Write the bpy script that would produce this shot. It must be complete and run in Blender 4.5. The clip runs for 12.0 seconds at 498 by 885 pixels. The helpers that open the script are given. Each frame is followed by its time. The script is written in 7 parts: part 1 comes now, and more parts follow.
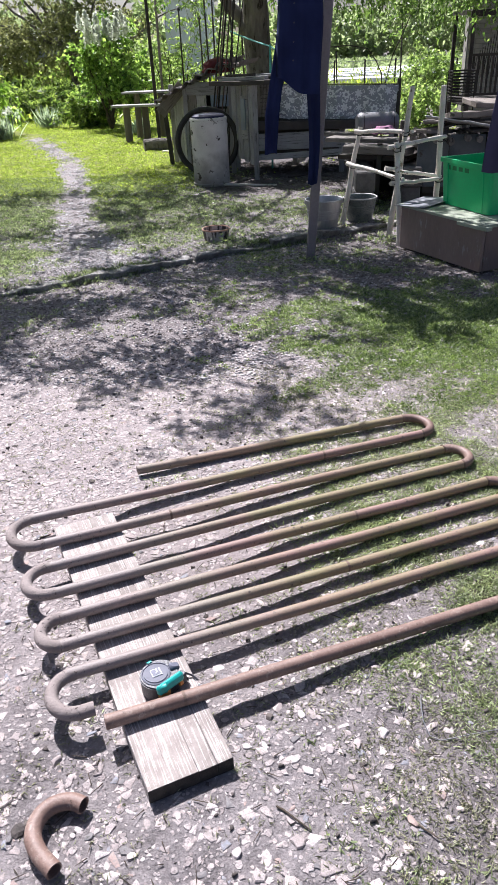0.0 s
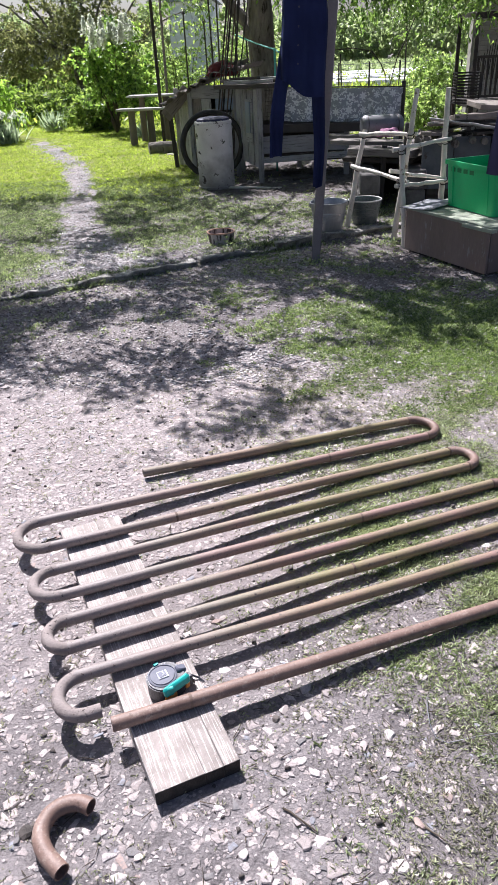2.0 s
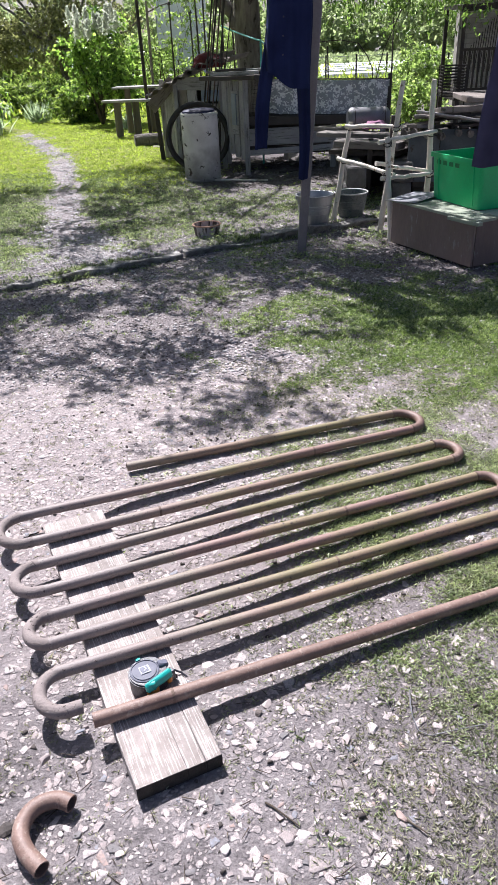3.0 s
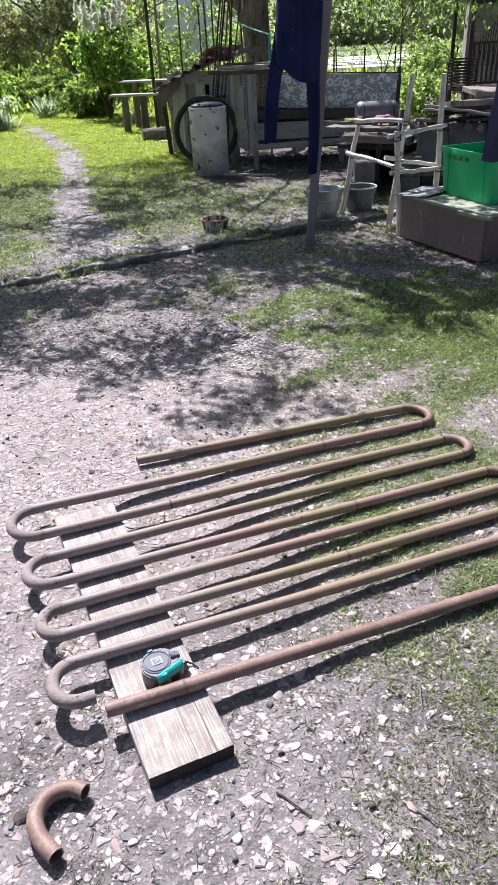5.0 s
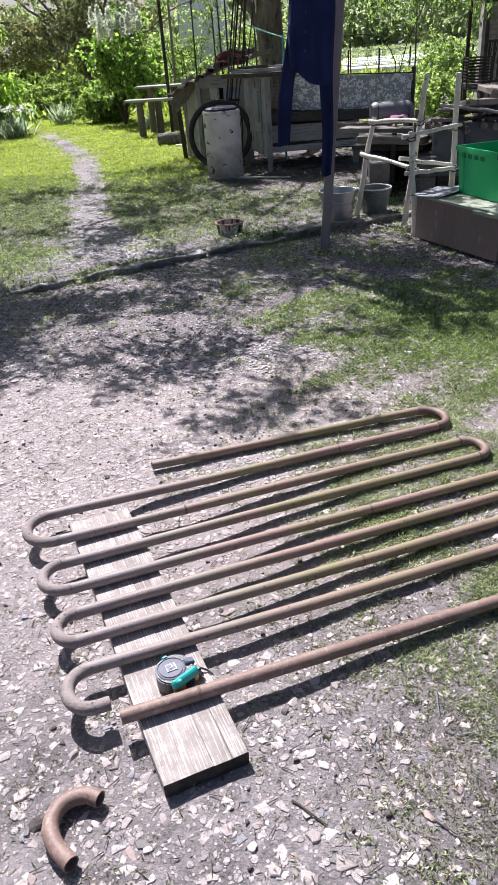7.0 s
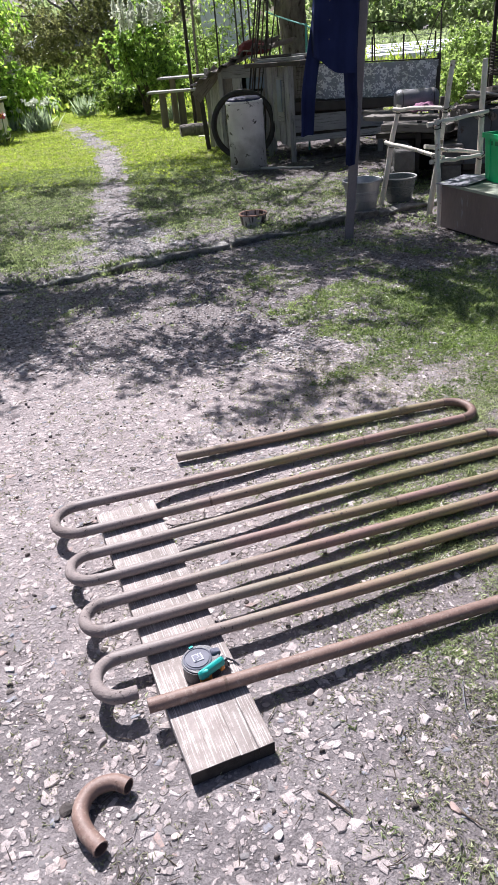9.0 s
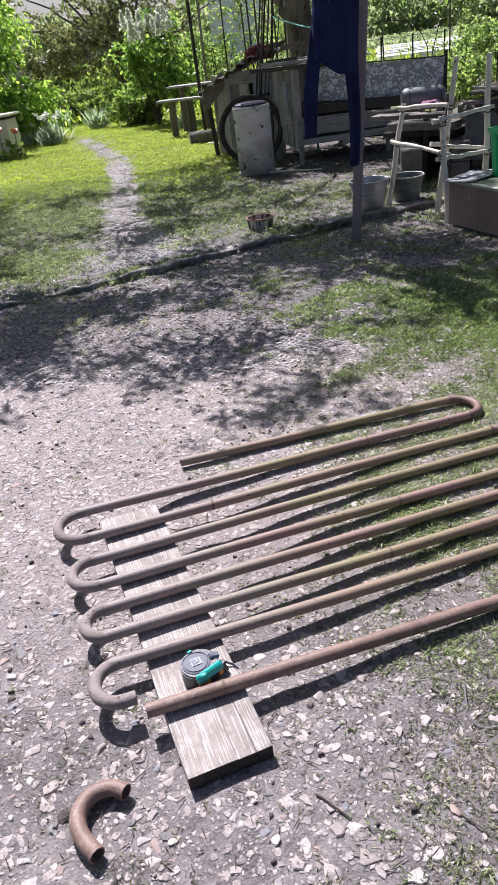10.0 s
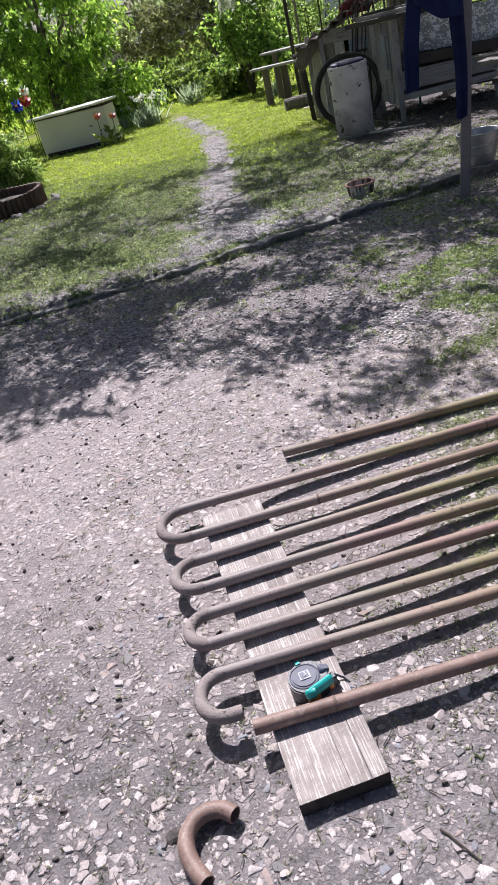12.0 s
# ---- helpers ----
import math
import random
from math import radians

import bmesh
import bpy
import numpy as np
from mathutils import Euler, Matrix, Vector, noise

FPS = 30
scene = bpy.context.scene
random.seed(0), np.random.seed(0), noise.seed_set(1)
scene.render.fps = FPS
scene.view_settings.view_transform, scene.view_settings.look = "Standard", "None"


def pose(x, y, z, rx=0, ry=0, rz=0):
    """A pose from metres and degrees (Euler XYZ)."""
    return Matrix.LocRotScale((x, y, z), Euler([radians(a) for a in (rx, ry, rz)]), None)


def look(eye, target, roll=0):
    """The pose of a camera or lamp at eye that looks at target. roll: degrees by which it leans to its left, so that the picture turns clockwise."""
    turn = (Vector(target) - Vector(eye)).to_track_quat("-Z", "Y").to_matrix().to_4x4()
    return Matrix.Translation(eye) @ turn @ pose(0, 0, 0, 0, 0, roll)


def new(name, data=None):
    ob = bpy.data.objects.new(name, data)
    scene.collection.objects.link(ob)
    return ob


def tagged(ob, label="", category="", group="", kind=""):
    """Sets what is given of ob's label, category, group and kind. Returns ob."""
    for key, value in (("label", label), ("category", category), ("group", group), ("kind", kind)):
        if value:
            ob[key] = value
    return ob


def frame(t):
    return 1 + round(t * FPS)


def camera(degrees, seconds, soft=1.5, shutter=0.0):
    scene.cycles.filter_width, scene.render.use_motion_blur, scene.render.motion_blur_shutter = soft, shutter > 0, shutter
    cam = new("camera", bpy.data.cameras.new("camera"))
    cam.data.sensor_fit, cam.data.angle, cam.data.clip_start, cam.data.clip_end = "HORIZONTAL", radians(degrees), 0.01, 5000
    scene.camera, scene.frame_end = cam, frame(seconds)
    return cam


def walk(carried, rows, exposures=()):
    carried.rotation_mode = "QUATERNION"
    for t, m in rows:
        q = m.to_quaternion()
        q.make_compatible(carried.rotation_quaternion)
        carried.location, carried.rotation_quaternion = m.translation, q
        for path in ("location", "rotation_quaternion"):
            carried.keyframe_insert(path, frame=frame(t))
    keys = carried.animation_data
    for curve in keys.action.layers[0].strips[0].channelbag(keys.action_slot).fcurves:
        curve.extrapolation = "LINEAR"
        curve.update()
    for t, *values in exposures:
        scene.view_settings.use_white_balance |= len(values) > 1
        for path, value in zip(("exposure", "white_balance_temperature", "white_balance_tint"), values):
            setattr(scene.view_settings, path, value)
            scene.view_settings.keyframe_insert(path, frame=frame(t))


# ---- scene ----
cam = camera(38.9, 12.0, 1.05)
PATH = [
    (0, (0.139, 0.121, 1.459), (0.028, 1.868, 0.492), -2.7),
    (0.5, (0.135, 0.115, 1.466), (0.01, 1.859, 0.495), -2.7),
    (1, (0.14, 0.115, 1.453), (0.032, 1.866, 0.494), -2.9),
    (1.5, (0.137, 0.112, 1.46), (0.044, 1.863, 0.498), -2.6),
    (2, (0.137, 0.116, 1.463), (0.012, 1.866, 0.502), -3.0),
    (2.5, (0.147, 0.125, 1.458), (0.042, 1.875, 0.495), -3.2),
    (3, (0.153, 0.128, 1.454), (0.06, 1.87, 0.477), -2.7),
    (3.5, (0.135, 0.118, 1.461), (0.049, 1.874, 0.508), -1.9),
    (5.5, (0.144, 0.117, 1.455), (0.03, 1.848, 0.46), -3.0),
    (6, (0.151, 0.119, 1.457), (0.045, 1.854, 0.468), -3.1),
    (6.5, (0.15, 0.127, 1.458), (-0.001, 1.865, 0.481), -3.9),
    (8.5, (0.152, 0.128, 1.461), (-0.02, 1.851, 0.46), -4.3),
    (9, (0.144, 0.123, 1.464), (-0.081, 1.842, 0.467), -5.2),
    (9.5, (0.166, 0.122, 1.452), (-0.073, 1.834, 0.447), -6.6),
    (10, (0.214, 0.133, 1.446), (-0.07, 1.853, 0.467), -7.6),
    (10.5, (0.25, 0.131, 1.451), (-0.016, 1.873, 0.505), -7.3),
    (11, (0.262, 0.14, 1.449), (-0.109, 1.845, 0.472), -9.0),
    (11.5, (0.205, 0.2, 1.426), (-0.256, 1.851, 0.395), -9.2),
    (12, (0.206, 0.282, 1.438), (-0.379, 1.913, 0.44), -14.7),
]
walk(cam, [(t, look(eye, target, roll)) for t, eye, target, roll in PATH], [(0, 0.98, 6000, 14.5), (8.5, 0.88, 6050, 15), (12, 0.62, 6050, 15.5)])

# ---- daylight ----
SUN = Vector((-0.29, 0.53, 0.80)).normalized()
world = bpy.data.worlds.new("sky")
scene.world = world
world.use_nodes = True
wn = world.node_tree
sky = wn.nodes.new("ShaderNodeTexSky")
sky.sky_type, sky.sun_disc = "NISHITA", False
sky.sun_elevation = math.asin(SUN.z)
sky.sun_rotation = math.atan2(SUN.x, SUN.y)
sky.air_density, sky.dust_density, sky.ozone_density = 0.75, 3.0, 0.7
bg = wn.nodes["Background"]
wn.links.new(sky.outputs[0], bg.inputs[0])
bg.inputs[1].default_value = 0.053
sun = new("sun", bpy.data.lights.new("sun", "SUN"))
sun.data.energy, sun.data.angle, sun.data.color = 5.0, radians(0.5), (1.0, 0.955, 0.92)
sun.matrix_basis = look(SUN * 60, (0, 0, 0))


# ---- materials ----
def nodes_of(name):
    m = bpy.data.materials.new(name)
    m.use_nodes = True
    t = m.node_tree
    return m, t, t.nodes["Principled BSDF"]


def N(t, kind, **inputs):
    n = t.nodes.new(kind)
    for k, v in inputs.items():
        n.inputs[k.replace("_", " ")].default_value = v
    return n


def noise_node(t, src, scale, detail=4.0, rough=0.55, dist=0.0):
    n = N(t, "ShaderNodeTexNoise", Scale=scale, Detail=detail, Roughness=rough, Distortion=dist)
    t.links.new(src, n.inputs["Vector"])
    return n.outputs["Fac"]


def ramp(t, fac, a, b, lo=0.0, hi=1.0):
    r = t.nodes.new("ShaderNodeMapRange")
    r.inputs[1].default_value, r.inputs[2].default_value = a, b
    r.inputs[3].default_value, r.inputs[4].default_value = lo, hi
    t.links.new(fac, r.inputs[0])
    return r.outputs[0]


def mixc(t, fac, a, b, mode="MIX"):
    m = t.nodes.new("ShaderNodeMix")
    m.data_type, m.blend_type = "RGBA", mode
    for sock, v in ((m.inputs[0], fac), (m.inputs[6], a), (m.inputs[7], b)):
        if hasattr(v, "links"):
            t.links.new(v, sock)
        elif isinstance(v, (int, float)):
            sock.default_value = v
        else:
            sock.default_value = (*v, 1.0)
    return m.outputs[2]


def mathn(t, op, a, b=0.0):
    m = t.nodes.new("ShaderNodeMath")
    m.operation = op
    for sock, v in ((m.inputs[0], a), (m.inputs[1], b)):
        if hasattr(v, "links"):
            t.links.new(v, sock)
        else:
            sock.default_value = v
    return m.outputs[0]


def bump(t, bsdf, height, strength=0.4, dist=0.01):
    b = N(t, "ShaderNodeBump", Strength=strength, Distance=dist)
    t.links.new(height, b.inputs["Height"])
    t.links.new(b.outputs[0], bsdf.inputs["Normal"])


def coords(t, stretch=(1, 1, 1), what="Object"):
    c = t.nodes.new("ShaderNodeTexCoord")
    m = N(t, "ShaderNodeMapping")
    m.inputs["Scale"].default_value = stretch
    t.links.new(c.outputs[what], m.inputs[0])
    info = t.nodes.new("ShaderNodeObjectInfo")
    off = t.nodes.new("ShaderNodeVectorMath")
    off.operation = "MULTIPLY_ADD"
    t.links.new(info.outputs["Random"], off.inputs[0])
    off.inputs[1].default_value = (37, 23, 51)
    t.links.new(m.outputs[0], off.inputs[2])
    return off.outputs[0], info.outputs["Random"]


def surf(name, c1, c2, big=3.0, fine=60.0, rough=0.8, metal=0.0, rel=0.3, spots=None, spot_at=0.62, spot_scale=7.0, stretch=(1, 1, 1), vary=0.15, dist=0.004):
    """A worn surface: two tones at a large and a small scale, optional spots of a third colour, fine relief."""
    m, t, b = nodes_of(name)
    v, rnd = coords(t, stretch)
    large = noise_node(t, v, big, 5)
    small = noise_node(t, v, fine, 6, 0.65)
    col = mixc(t, ramp(t, large, 0.35, 0.65), c1, c2)
    col = mixc(t, 0.55, col, mixc(t, small, (0.25, 0.25, 0.25), (0.78, 0.78, 0.78)), "OVERLAY")
    if spots:
        s = noise_node(t, v, spot_scale, 8, 0.7)
        k = ramp(t, s, spot_at, spot_at + 0.05)
        col = mixc(t, k, col, spots)
    col = mixc(t, 1.0, col, mixc(t, rnd, (1 - vary,) * 3, (1 + vary,) * 3), "MULTIPLY")
    t.links.new(col, b.inputs["Base Color"])
    t.links.new(ramp(t, small, 0.2, 0.8, max(0.05, rough - 0.12), min(1, rough + 0.12)), b.inputs["Roughness"])
    b.inputs["Metallic"].default_value = metal
    bump(t, b, small, rel, dist)
    return m


def wood(name, c1, c2, crack=(0.05, 0.045, 0.04), paint=None, paint_at=0.5, rough=0.85):
    """Weathered boards with the grain along local x; optional remains of paint."""
    m, t, b = nodes_of(name)
    v, rnd = coords(t, (1.5, 30, 30))
    grain = noise_node(t, v, 3.0, 8, 0.7, 0.4)
    w, _ = coords(t, (2.0, 2.0, 2.0))
    tone = noise_node(t, w, 2.0, 4)
    col = mixc(t, ramp(t, tone, 0.3, 0.7), c1, c2)
    col = mixc(t, ramp(t, grain, 0.36, 0.46, 0.85, 0.0), col, crack)
    if paint:
        p, _ = coords(t, (5, 110, 110))
        k = noise_node(t, p, 2.0, 9, 0.75, 0.3)
        col = mixc(t, ramp(t, k, paint_at, paint_at + 0.07), col, paint)
    col = mixc(t, 1.0, col, mixc(t, rnd, (0.75,) * 3, (1.2,) * 3), "MULTIPLY")
    t.links.new(col, b.inputs["Base Color"])
    b.inputs["Roughness"].default_value = rough
    bump(t, b, grain, 0.6, 0.004)
    return m


def leaf_mat(name, c1, c2, through_light=0.45, tone=(1.0, 1.04, 0.64), tuft=5.0):
    """Leaves: a little gloss, light passing through, each leaf of its own tone."""
    m, t, b = nodes_of(name)
    g = t.nodes.new("ShaderNodeNewGeometry")
    col = mixc(t, g.outputs["Random Per Island"], c1, c2)
    v, _ = coords(t)
    col = mixc(t, ramp(t, noise_node(t, v, 0.9, 3), 0.3, 0.7), mixc(t, 1.0, col, (0.72, 0.76, 0.7), "MULTIPLY"), col)
    col = mixc(t, ramp(t, noise_node(t, v, tuft, 3), 0.36, 0.62), mixc(t, 1.0, col, (0.6, 0.64, 0.6), "MULTIPLY"), col) if tuft else col
    t.links.new(col, b.inputs["Base Color"])
    b.inputs["Roughness"].default_value = 0.38
    tr = t.nodes.new("ShaderNodeBsdfTranslucent")
    t.links.new(mixc(t, 1.0, col, tuple(2.6 * k for k in tone), "MULTIPLY"), tr.inputs[0])
    mx = t.nodes.new("ShaderNodeMixShader")
    mx.inputs[0].default_value = through_light
    t.links.new(b.outputs[0], mx.inputs[1])
    t.links.new(tr.outputs[0], mx.inputs[2])
    t.links.new(mx.outputs[0], t.nodes["Material Output"].inputs[0])
    return m


def ground_mat():
    """Trodden grey soil with pale chips pressed into it, turf where the cover attribute says so."""
    m, t, b = nodes_of("soil_and_turf")
    c = t.nodes.new("ShaderNodeTexCoord")
    v = c.outputs["Object"]
    cover = t.nodes.new("ShaderNodeAttribute")
    cover.attribute_name = "cover"
    chips = t.nodes.new("ShaderNodeAttribute")
    chips.attribute_name = "chips"
    big = noise_node(t, v, 1.3, 5)
    mid = noise_node(t, v, 9, 6, 0.65)
    fine = noise_node(t, v, 130, 6, 0.7)
    soil = mixc(t, ramp(t, big, 0.35, 0.65), (0.165, 0.147, 0.148), (0.26, 0.233, 0.232))
    soil = mixc(t, 0.8, soil, mixc(t, mid, (0.2, 0.2, 0.2), (0.8, 0.8, 0.8)), "OVERLAY")
    soil = mixc(t, 1.0, soil, mixc(t, ramp(t, fine, 0.3, 0.7), (0.24, 0.24, 0.24), (0.76, 0.76, 0.76)), "OVERLAY")
    crumb = noise_node(t, v, 48, 7, 0.75, 0.6)
    soil = mixc(t, ramp(t, crumb, 0.38, 0.28, 0.0, 0.45), soil, (0.06, 0.053, 0.05))
    soil = mixc(t, ramp(t, chips.outputs["Fac"], 0.1, 0.62, 0.42, 0.0), soil, (0.06, 0.05, 0.044))
    soil = mixc(t, mathn(t, "MULTIPLY", chips.outputs["Fac"], ramp(t, mid, 0.38, 0.62, 0.0, 0.55)), soil, (0.42, 0.38, 0.375))
    pale = t.nodes.new("ShaderNodeAttribute")
    pale.attribute_name = "pale"
    soil = mixc(t, mathn(t, "MULTIPLY", pale.outputs["Fac"], ramp(t, crumb, 0.32, 0.55, 0.15, 0.9)), soil, (0.40, 0.343, 0.334))
    height = mathn(t, "ADD", mathn(t, "MULTIPLY", mid, 0.8), mathn(t, "ADD", mathn(t, "MULTIPLY", fine, 0.4), mathn(t, "MULTIPLY", crumb, 0.7)))
    for scale, share in ((36.0, 0.6), (80.0, 0.65)):
        warp = N(t, "ShaderNodeTexNoise", Scale=scale * 1.2, Detail=3.0)
        t.links.new(v, warp.inputs["Vector"])
        wv = t.nodes.new("ShaderNodeVectorMath")
        wv.operation = "MULTIPLY_ADD"
        t.links.new(warp.outputs["Color"], wv.inputs[0])
        wv.inputs[1].default_value = (0.5 / scale,) * 3
        t.links.new(v, wv.inputs[2])
        vo = N(t, "ShaderNodeTexVoronoi", Scale=scale, Randomness=1.0)
        t.links.new(wv.outputs[0], vo.inputs["Vector"])
        sep = t.nodes.new("ShaderNodeSeparateColor")
        t.links.new(vo.outputs["Color"], sep.inputs[0])
        body = ramp(t, vo.outputs["Distance"], 0.36, 0.30)
        pick = mathn(t, "LESS_THAN", sep.outputs[0], mathn(t, "MULTIPLY", chips.outputs["Fac"], share))
        k = mathn(t, "MULTIPLY", body, pick)
        tone = mixc(t, sep.outputs[1], (0.33, 0.285, 0.277), (0.57, 0.505, 0.49))
        soil = mixc(t, k, soil, tone)
        height = mathn(t, "ADD", height, mathn(t, "MULTIPLY", k, 0.5))
    turf = mixc(t, ramp(t, noise_node(t, v, 22, 6, 0.7), 0.35, 0.65), (0.055, 0.056, 0.036), (0.115, 0.113, 0.066))
    lush = t.nodes.new("ShaderNodeAttribute")
    lush.attribute_name = "lush"
    turf = mixc(t, lush.outputs["Fac"], turf, mixc(t, mid, (0.15, 0.18, 0.035), (0.28, 0.305, 0.075)))
    litter = noise_node(t, v, 45, 5, 0.7)
    edge = mathn(t, "ADD", cover.outputs["Fac"], mathn(t, "MULTIPLY", mathn(t, "SUBTRACT", litter, 0.5), 1.1))
    col = mixc(t, ramp(t, edge, 0.5, 0.85), soil, turf)
    t.links.new(col, b.inputs["Base Color"])
    b.inputs["Roughness"].default_value = 0.95
    b.inputs["Specular IOR Level"].default_value = 0.2
    bump(t, b, height, 0.85, 0.022)
    return m


GROUND = ground_mat()


def stone_mat(name="pale_stone_chips", single=False):
    """Broken pale stone with a few dark, bluish and reddish ones; each piece of its own tone."""
    m, t, b = nodes_of(name)
    g = t.nodes.new("ShaderNodeNewGeometry")
    c = t.nodes.new("ShaderNodeTexCoord")
    r = t.nodes.new("ShaderNodeValToRGB")
    r.color_ramp.interpolation = "CONSTANT"
    tones = ((0.0, (0.45, 0.393, 0.378)), (0.25, (0.59, 0.528, 0.508)), (0.5, (0.37, 0.318, 0.305)), (0.68, (0.49, 0.42, 0.392)), (0.86, (0.20, 0.19, 0.19)), (0.925, (0.28, 0.285, 0.315)), (0.965, (0.38, 0.285, 0.255)))
    el = r.color_ramp.elements
    el[0].position, el[0].color = 0.0, (*tones[0][1], 1)
    el[1].position, el[1].color = tones[1][0], (*tones[1][1], 1)
    for p, k in tones[2:]:
        el.new(p).color = (*k, 1)
    info = t.nodes.new("ShaderNodeObjectInfo")
    t.links.new(info.outputs["Random"] if single else g.outputs["Random Per Island"], r.inputs[0])
    fine = noise_node(t, c.outputs["Object"], 8 if single else 150, 6, 0.75)
    col = mixc(t, 0.75, r.outputs[0], mixc(t, fine, (0.22,) * 3, (0.78,) * 3), "OVERLAY")
    dust = ramp(t, noise_node(t, c.outputs["Object"], 6.0 if single else 110, 7, 0.8, 0.8), 0.46, 0.58, 0.0, 0.75)
    col = mixc(t, dust, col, (0.25, 0.225, 0.22))
    t.links.new(col, b.inputs["Base Color"])
    b.inputs["Roughness"].default_value = 0.9
    b.inputs["Specular IOR Level"].default_value = 0.25
    bump(t, b, fine, 0.6, 0.004)
    return m


STONE = stone_mat()
STONE_SINGLE = stone_mat("single_pale_stone", True)
DARKSTONE = surf("dark_clod", (0.07, 0.06, 0.055), (0.12, 0.10, 0.09), 40, 200, 0.95, rel=0.6)


def rust_mat():
    """Brown rust with dark pits and pale dusty scuffs."""
    m, t, b = nodes_of("rust_brown_pipe")
    v, rnd = coords(t)
    fine = noise_node(t, v, 170, 7, 0.7)
    big = noise_node(t, v, 11, 6, 0.6)
    scuff = noise_node(t, v, 60, 8, 0.75, 0.5)
    pits = noise_node(t, v, 95, 6, 0.7)
    col = mixc(t, ramp(t, big, 0.35, 0.65), (0.16, 0.098, 0.078), (0.235, 0.155, 0.125))
    col = mixc(t, 0.75, col, mixc(t, fine, (0.2,) * 3, (0.82,) * 3), "OVERLAY")
    col = mixc(t, ramp(t, mathn(t, "ADD", scuff, mathn(t, "MULTIPLY", big, 0.3)), 0.71, 0.80, 0.0, 0.65), col, (0.36, 0.29, 0.25))
    col = mixc(t, ramp(t, pits, 0.62, 0.66, 0.0, 0.8), col, (0.06, 0.038, 0.03))
    t.links.new(col, b.inputs["Base Color"])
    b.inputs["Roughness"].default_value = 0.56
    bump(t, b, mathn(t, "ADD", fine, pits), 0.5, 0.0016)
    return m


RUST = rust_mat()


def plank_mat():
    """Worn pale wood: thin lengthwise streaks of whitish paint, broken by cross marks, few dark cracks."""
    m, t, b = nodes_of("worn_pale_plank")
    v, rnd = coords(t)
    g, _ = coords(t, (1.6, 34, 34))
    s, _ = coords(t, (3.5, 130, 130))
    x, _ = coords(t, (170, 14, 14))
    grain = noise_node(t, g, 3.0, 8, 0.7, 0.4)
    streak = noise_node(t, s, 2.0, 8, 0.72, 0.25)
    cross = noise_node(t, x, 1.6, 5, 0.65)
    patch = noise_node(t, v, 13, 6, 0.65)
    fine = noise_node(t, v, 260, 5, 0.7)
    col = mixc(t, ramp(t, patch, 0.35, 0.65), (0.245, 0.21, 0.192), (0.35, 0.306, 0.284))
    col = mixc(t, ramp(t, grain, 0.30, 0.40, 0.8, 0.0), col, (0.12, 0.095, 0.082))
    white = mathn(t, "ADD", streak, mathn(t, "ADD", mathn(t, "MULTIPLY", patch, 0.22), mathn(t, "MULTIPLY", cross, 0.16)))
    col = mixc(t, ramp(t, white, 0.715, 0.79, 0.0, 0.92), col, (0.60, 0.55, 0.525))
    col = mixc(t, ramp(t, cross, 0.36, 0.28, 0.0, 0.45), col, (0.13, 0.105, 0.092))
    col = mixc(t, 0.5, col, mixc(t, fine, (0.25,) * 3, (0.76,) * 3), "OVERLAY")
    col = mixc(t, 1.0, col, mixc(t, rnd, (0.9,) * 3, (1.08,) * 3), "MULTIPLY")
    t.links.new(col, b.inputs["Base Color"])
    b.inputs["Roughness"].default_value = 0.88
    bump(t, b, mathn(t, "ADD", grain, mathn(t, "MULTIPLY", cross, 0.5)), 0.6, 0.004)
    return m


def pipe_mat():
    """Painted pipe: olive and rust along most of it, burnt to a scaly grey towards the bends on the plank."""
    m, t, b = nodes_of("olive_rust_grey_pipe")
    c = t.nodes.new("ShaderNodeTexCoord")
    v, rnd = coords(t)
    fine = noise_node(t, v, 150, 6, 0.65)
    big = noise_node(t, v, 3.0, 5)
    pits = noise_node(t, v, 75, 6, 0.7)
    col = mixc(t, ramp(t, big, 0.38, 0.62), (0.225, 0.19, 0.095), (0.265, 0.165, 0.14))
    d = t.nodes.new("ShaderNodeVectorMath")
    d.operation = "DOT_PRODUCT"
    t.links.new(c.outputs["Object"], d.inputs[0])
    d.inputs[1].default_value = (0.9135, 0.4067, 0)
    along_u = mathn(t, "ADD", d.outputs["Value"], mathn(t, "MULTIPLY", big, 0.5))
    k = ramp(t, along_u, 0.55, 1.15, 1.0, 0.0)
    col = mixc(t, k, col, mixc(t, fine, (0.205, 0.168, 0.156), (0.275, 0.232, 0.218)))
    col = mixc(t, 0.5, col, mixc(t, fine, (0.25,) * 3, (0.78,) * 3), "OVERLAY")
    col = mixc(t, ramp(t, pits, 0.61, 0.65), col, (0.075, 0.055, 0.045))
    t.links.new(col, b.inputs["Base Color"])
    b.inputs["Roughness"].default_value = 0.55
    bump(t, b, mathn(t, "ADD", fine, pits), 0.45, 0.0018)
    return m


OLIVE = pipe_mat()
GREYPIPE = surf("scaly_grey_brown_bend", (0.205, 0.168, 0.156), (0.275, 0.232, 0.218), 14, 130, 0.8, 0.0, 0.8, (0.05, 0.036, 0.03), 0.585, 85, (1, 1, 1), 0.08, 0.004)
WELD = surf("weld_bead", (0.13, 0.09, 0.07), (0.18, 0.12, 0.09), 40, 200, 0.7, 0.2, 0.6)
PLANK = plank_mat()
GREYWOOD = wood("weathered_grey_board", (0.33, 0.312, 0.30), (0.47, 0.452, 0.435))
BROWNWOOD = wood("weathered_brown_board", (0.20, 0.168, 0.145), (0.29, 0.25, 0.22))
MIDWOOD = wood("dull_grey_brown_board", (0.12, 0.104, 0.09), (0.20, 0.178, 0.158))
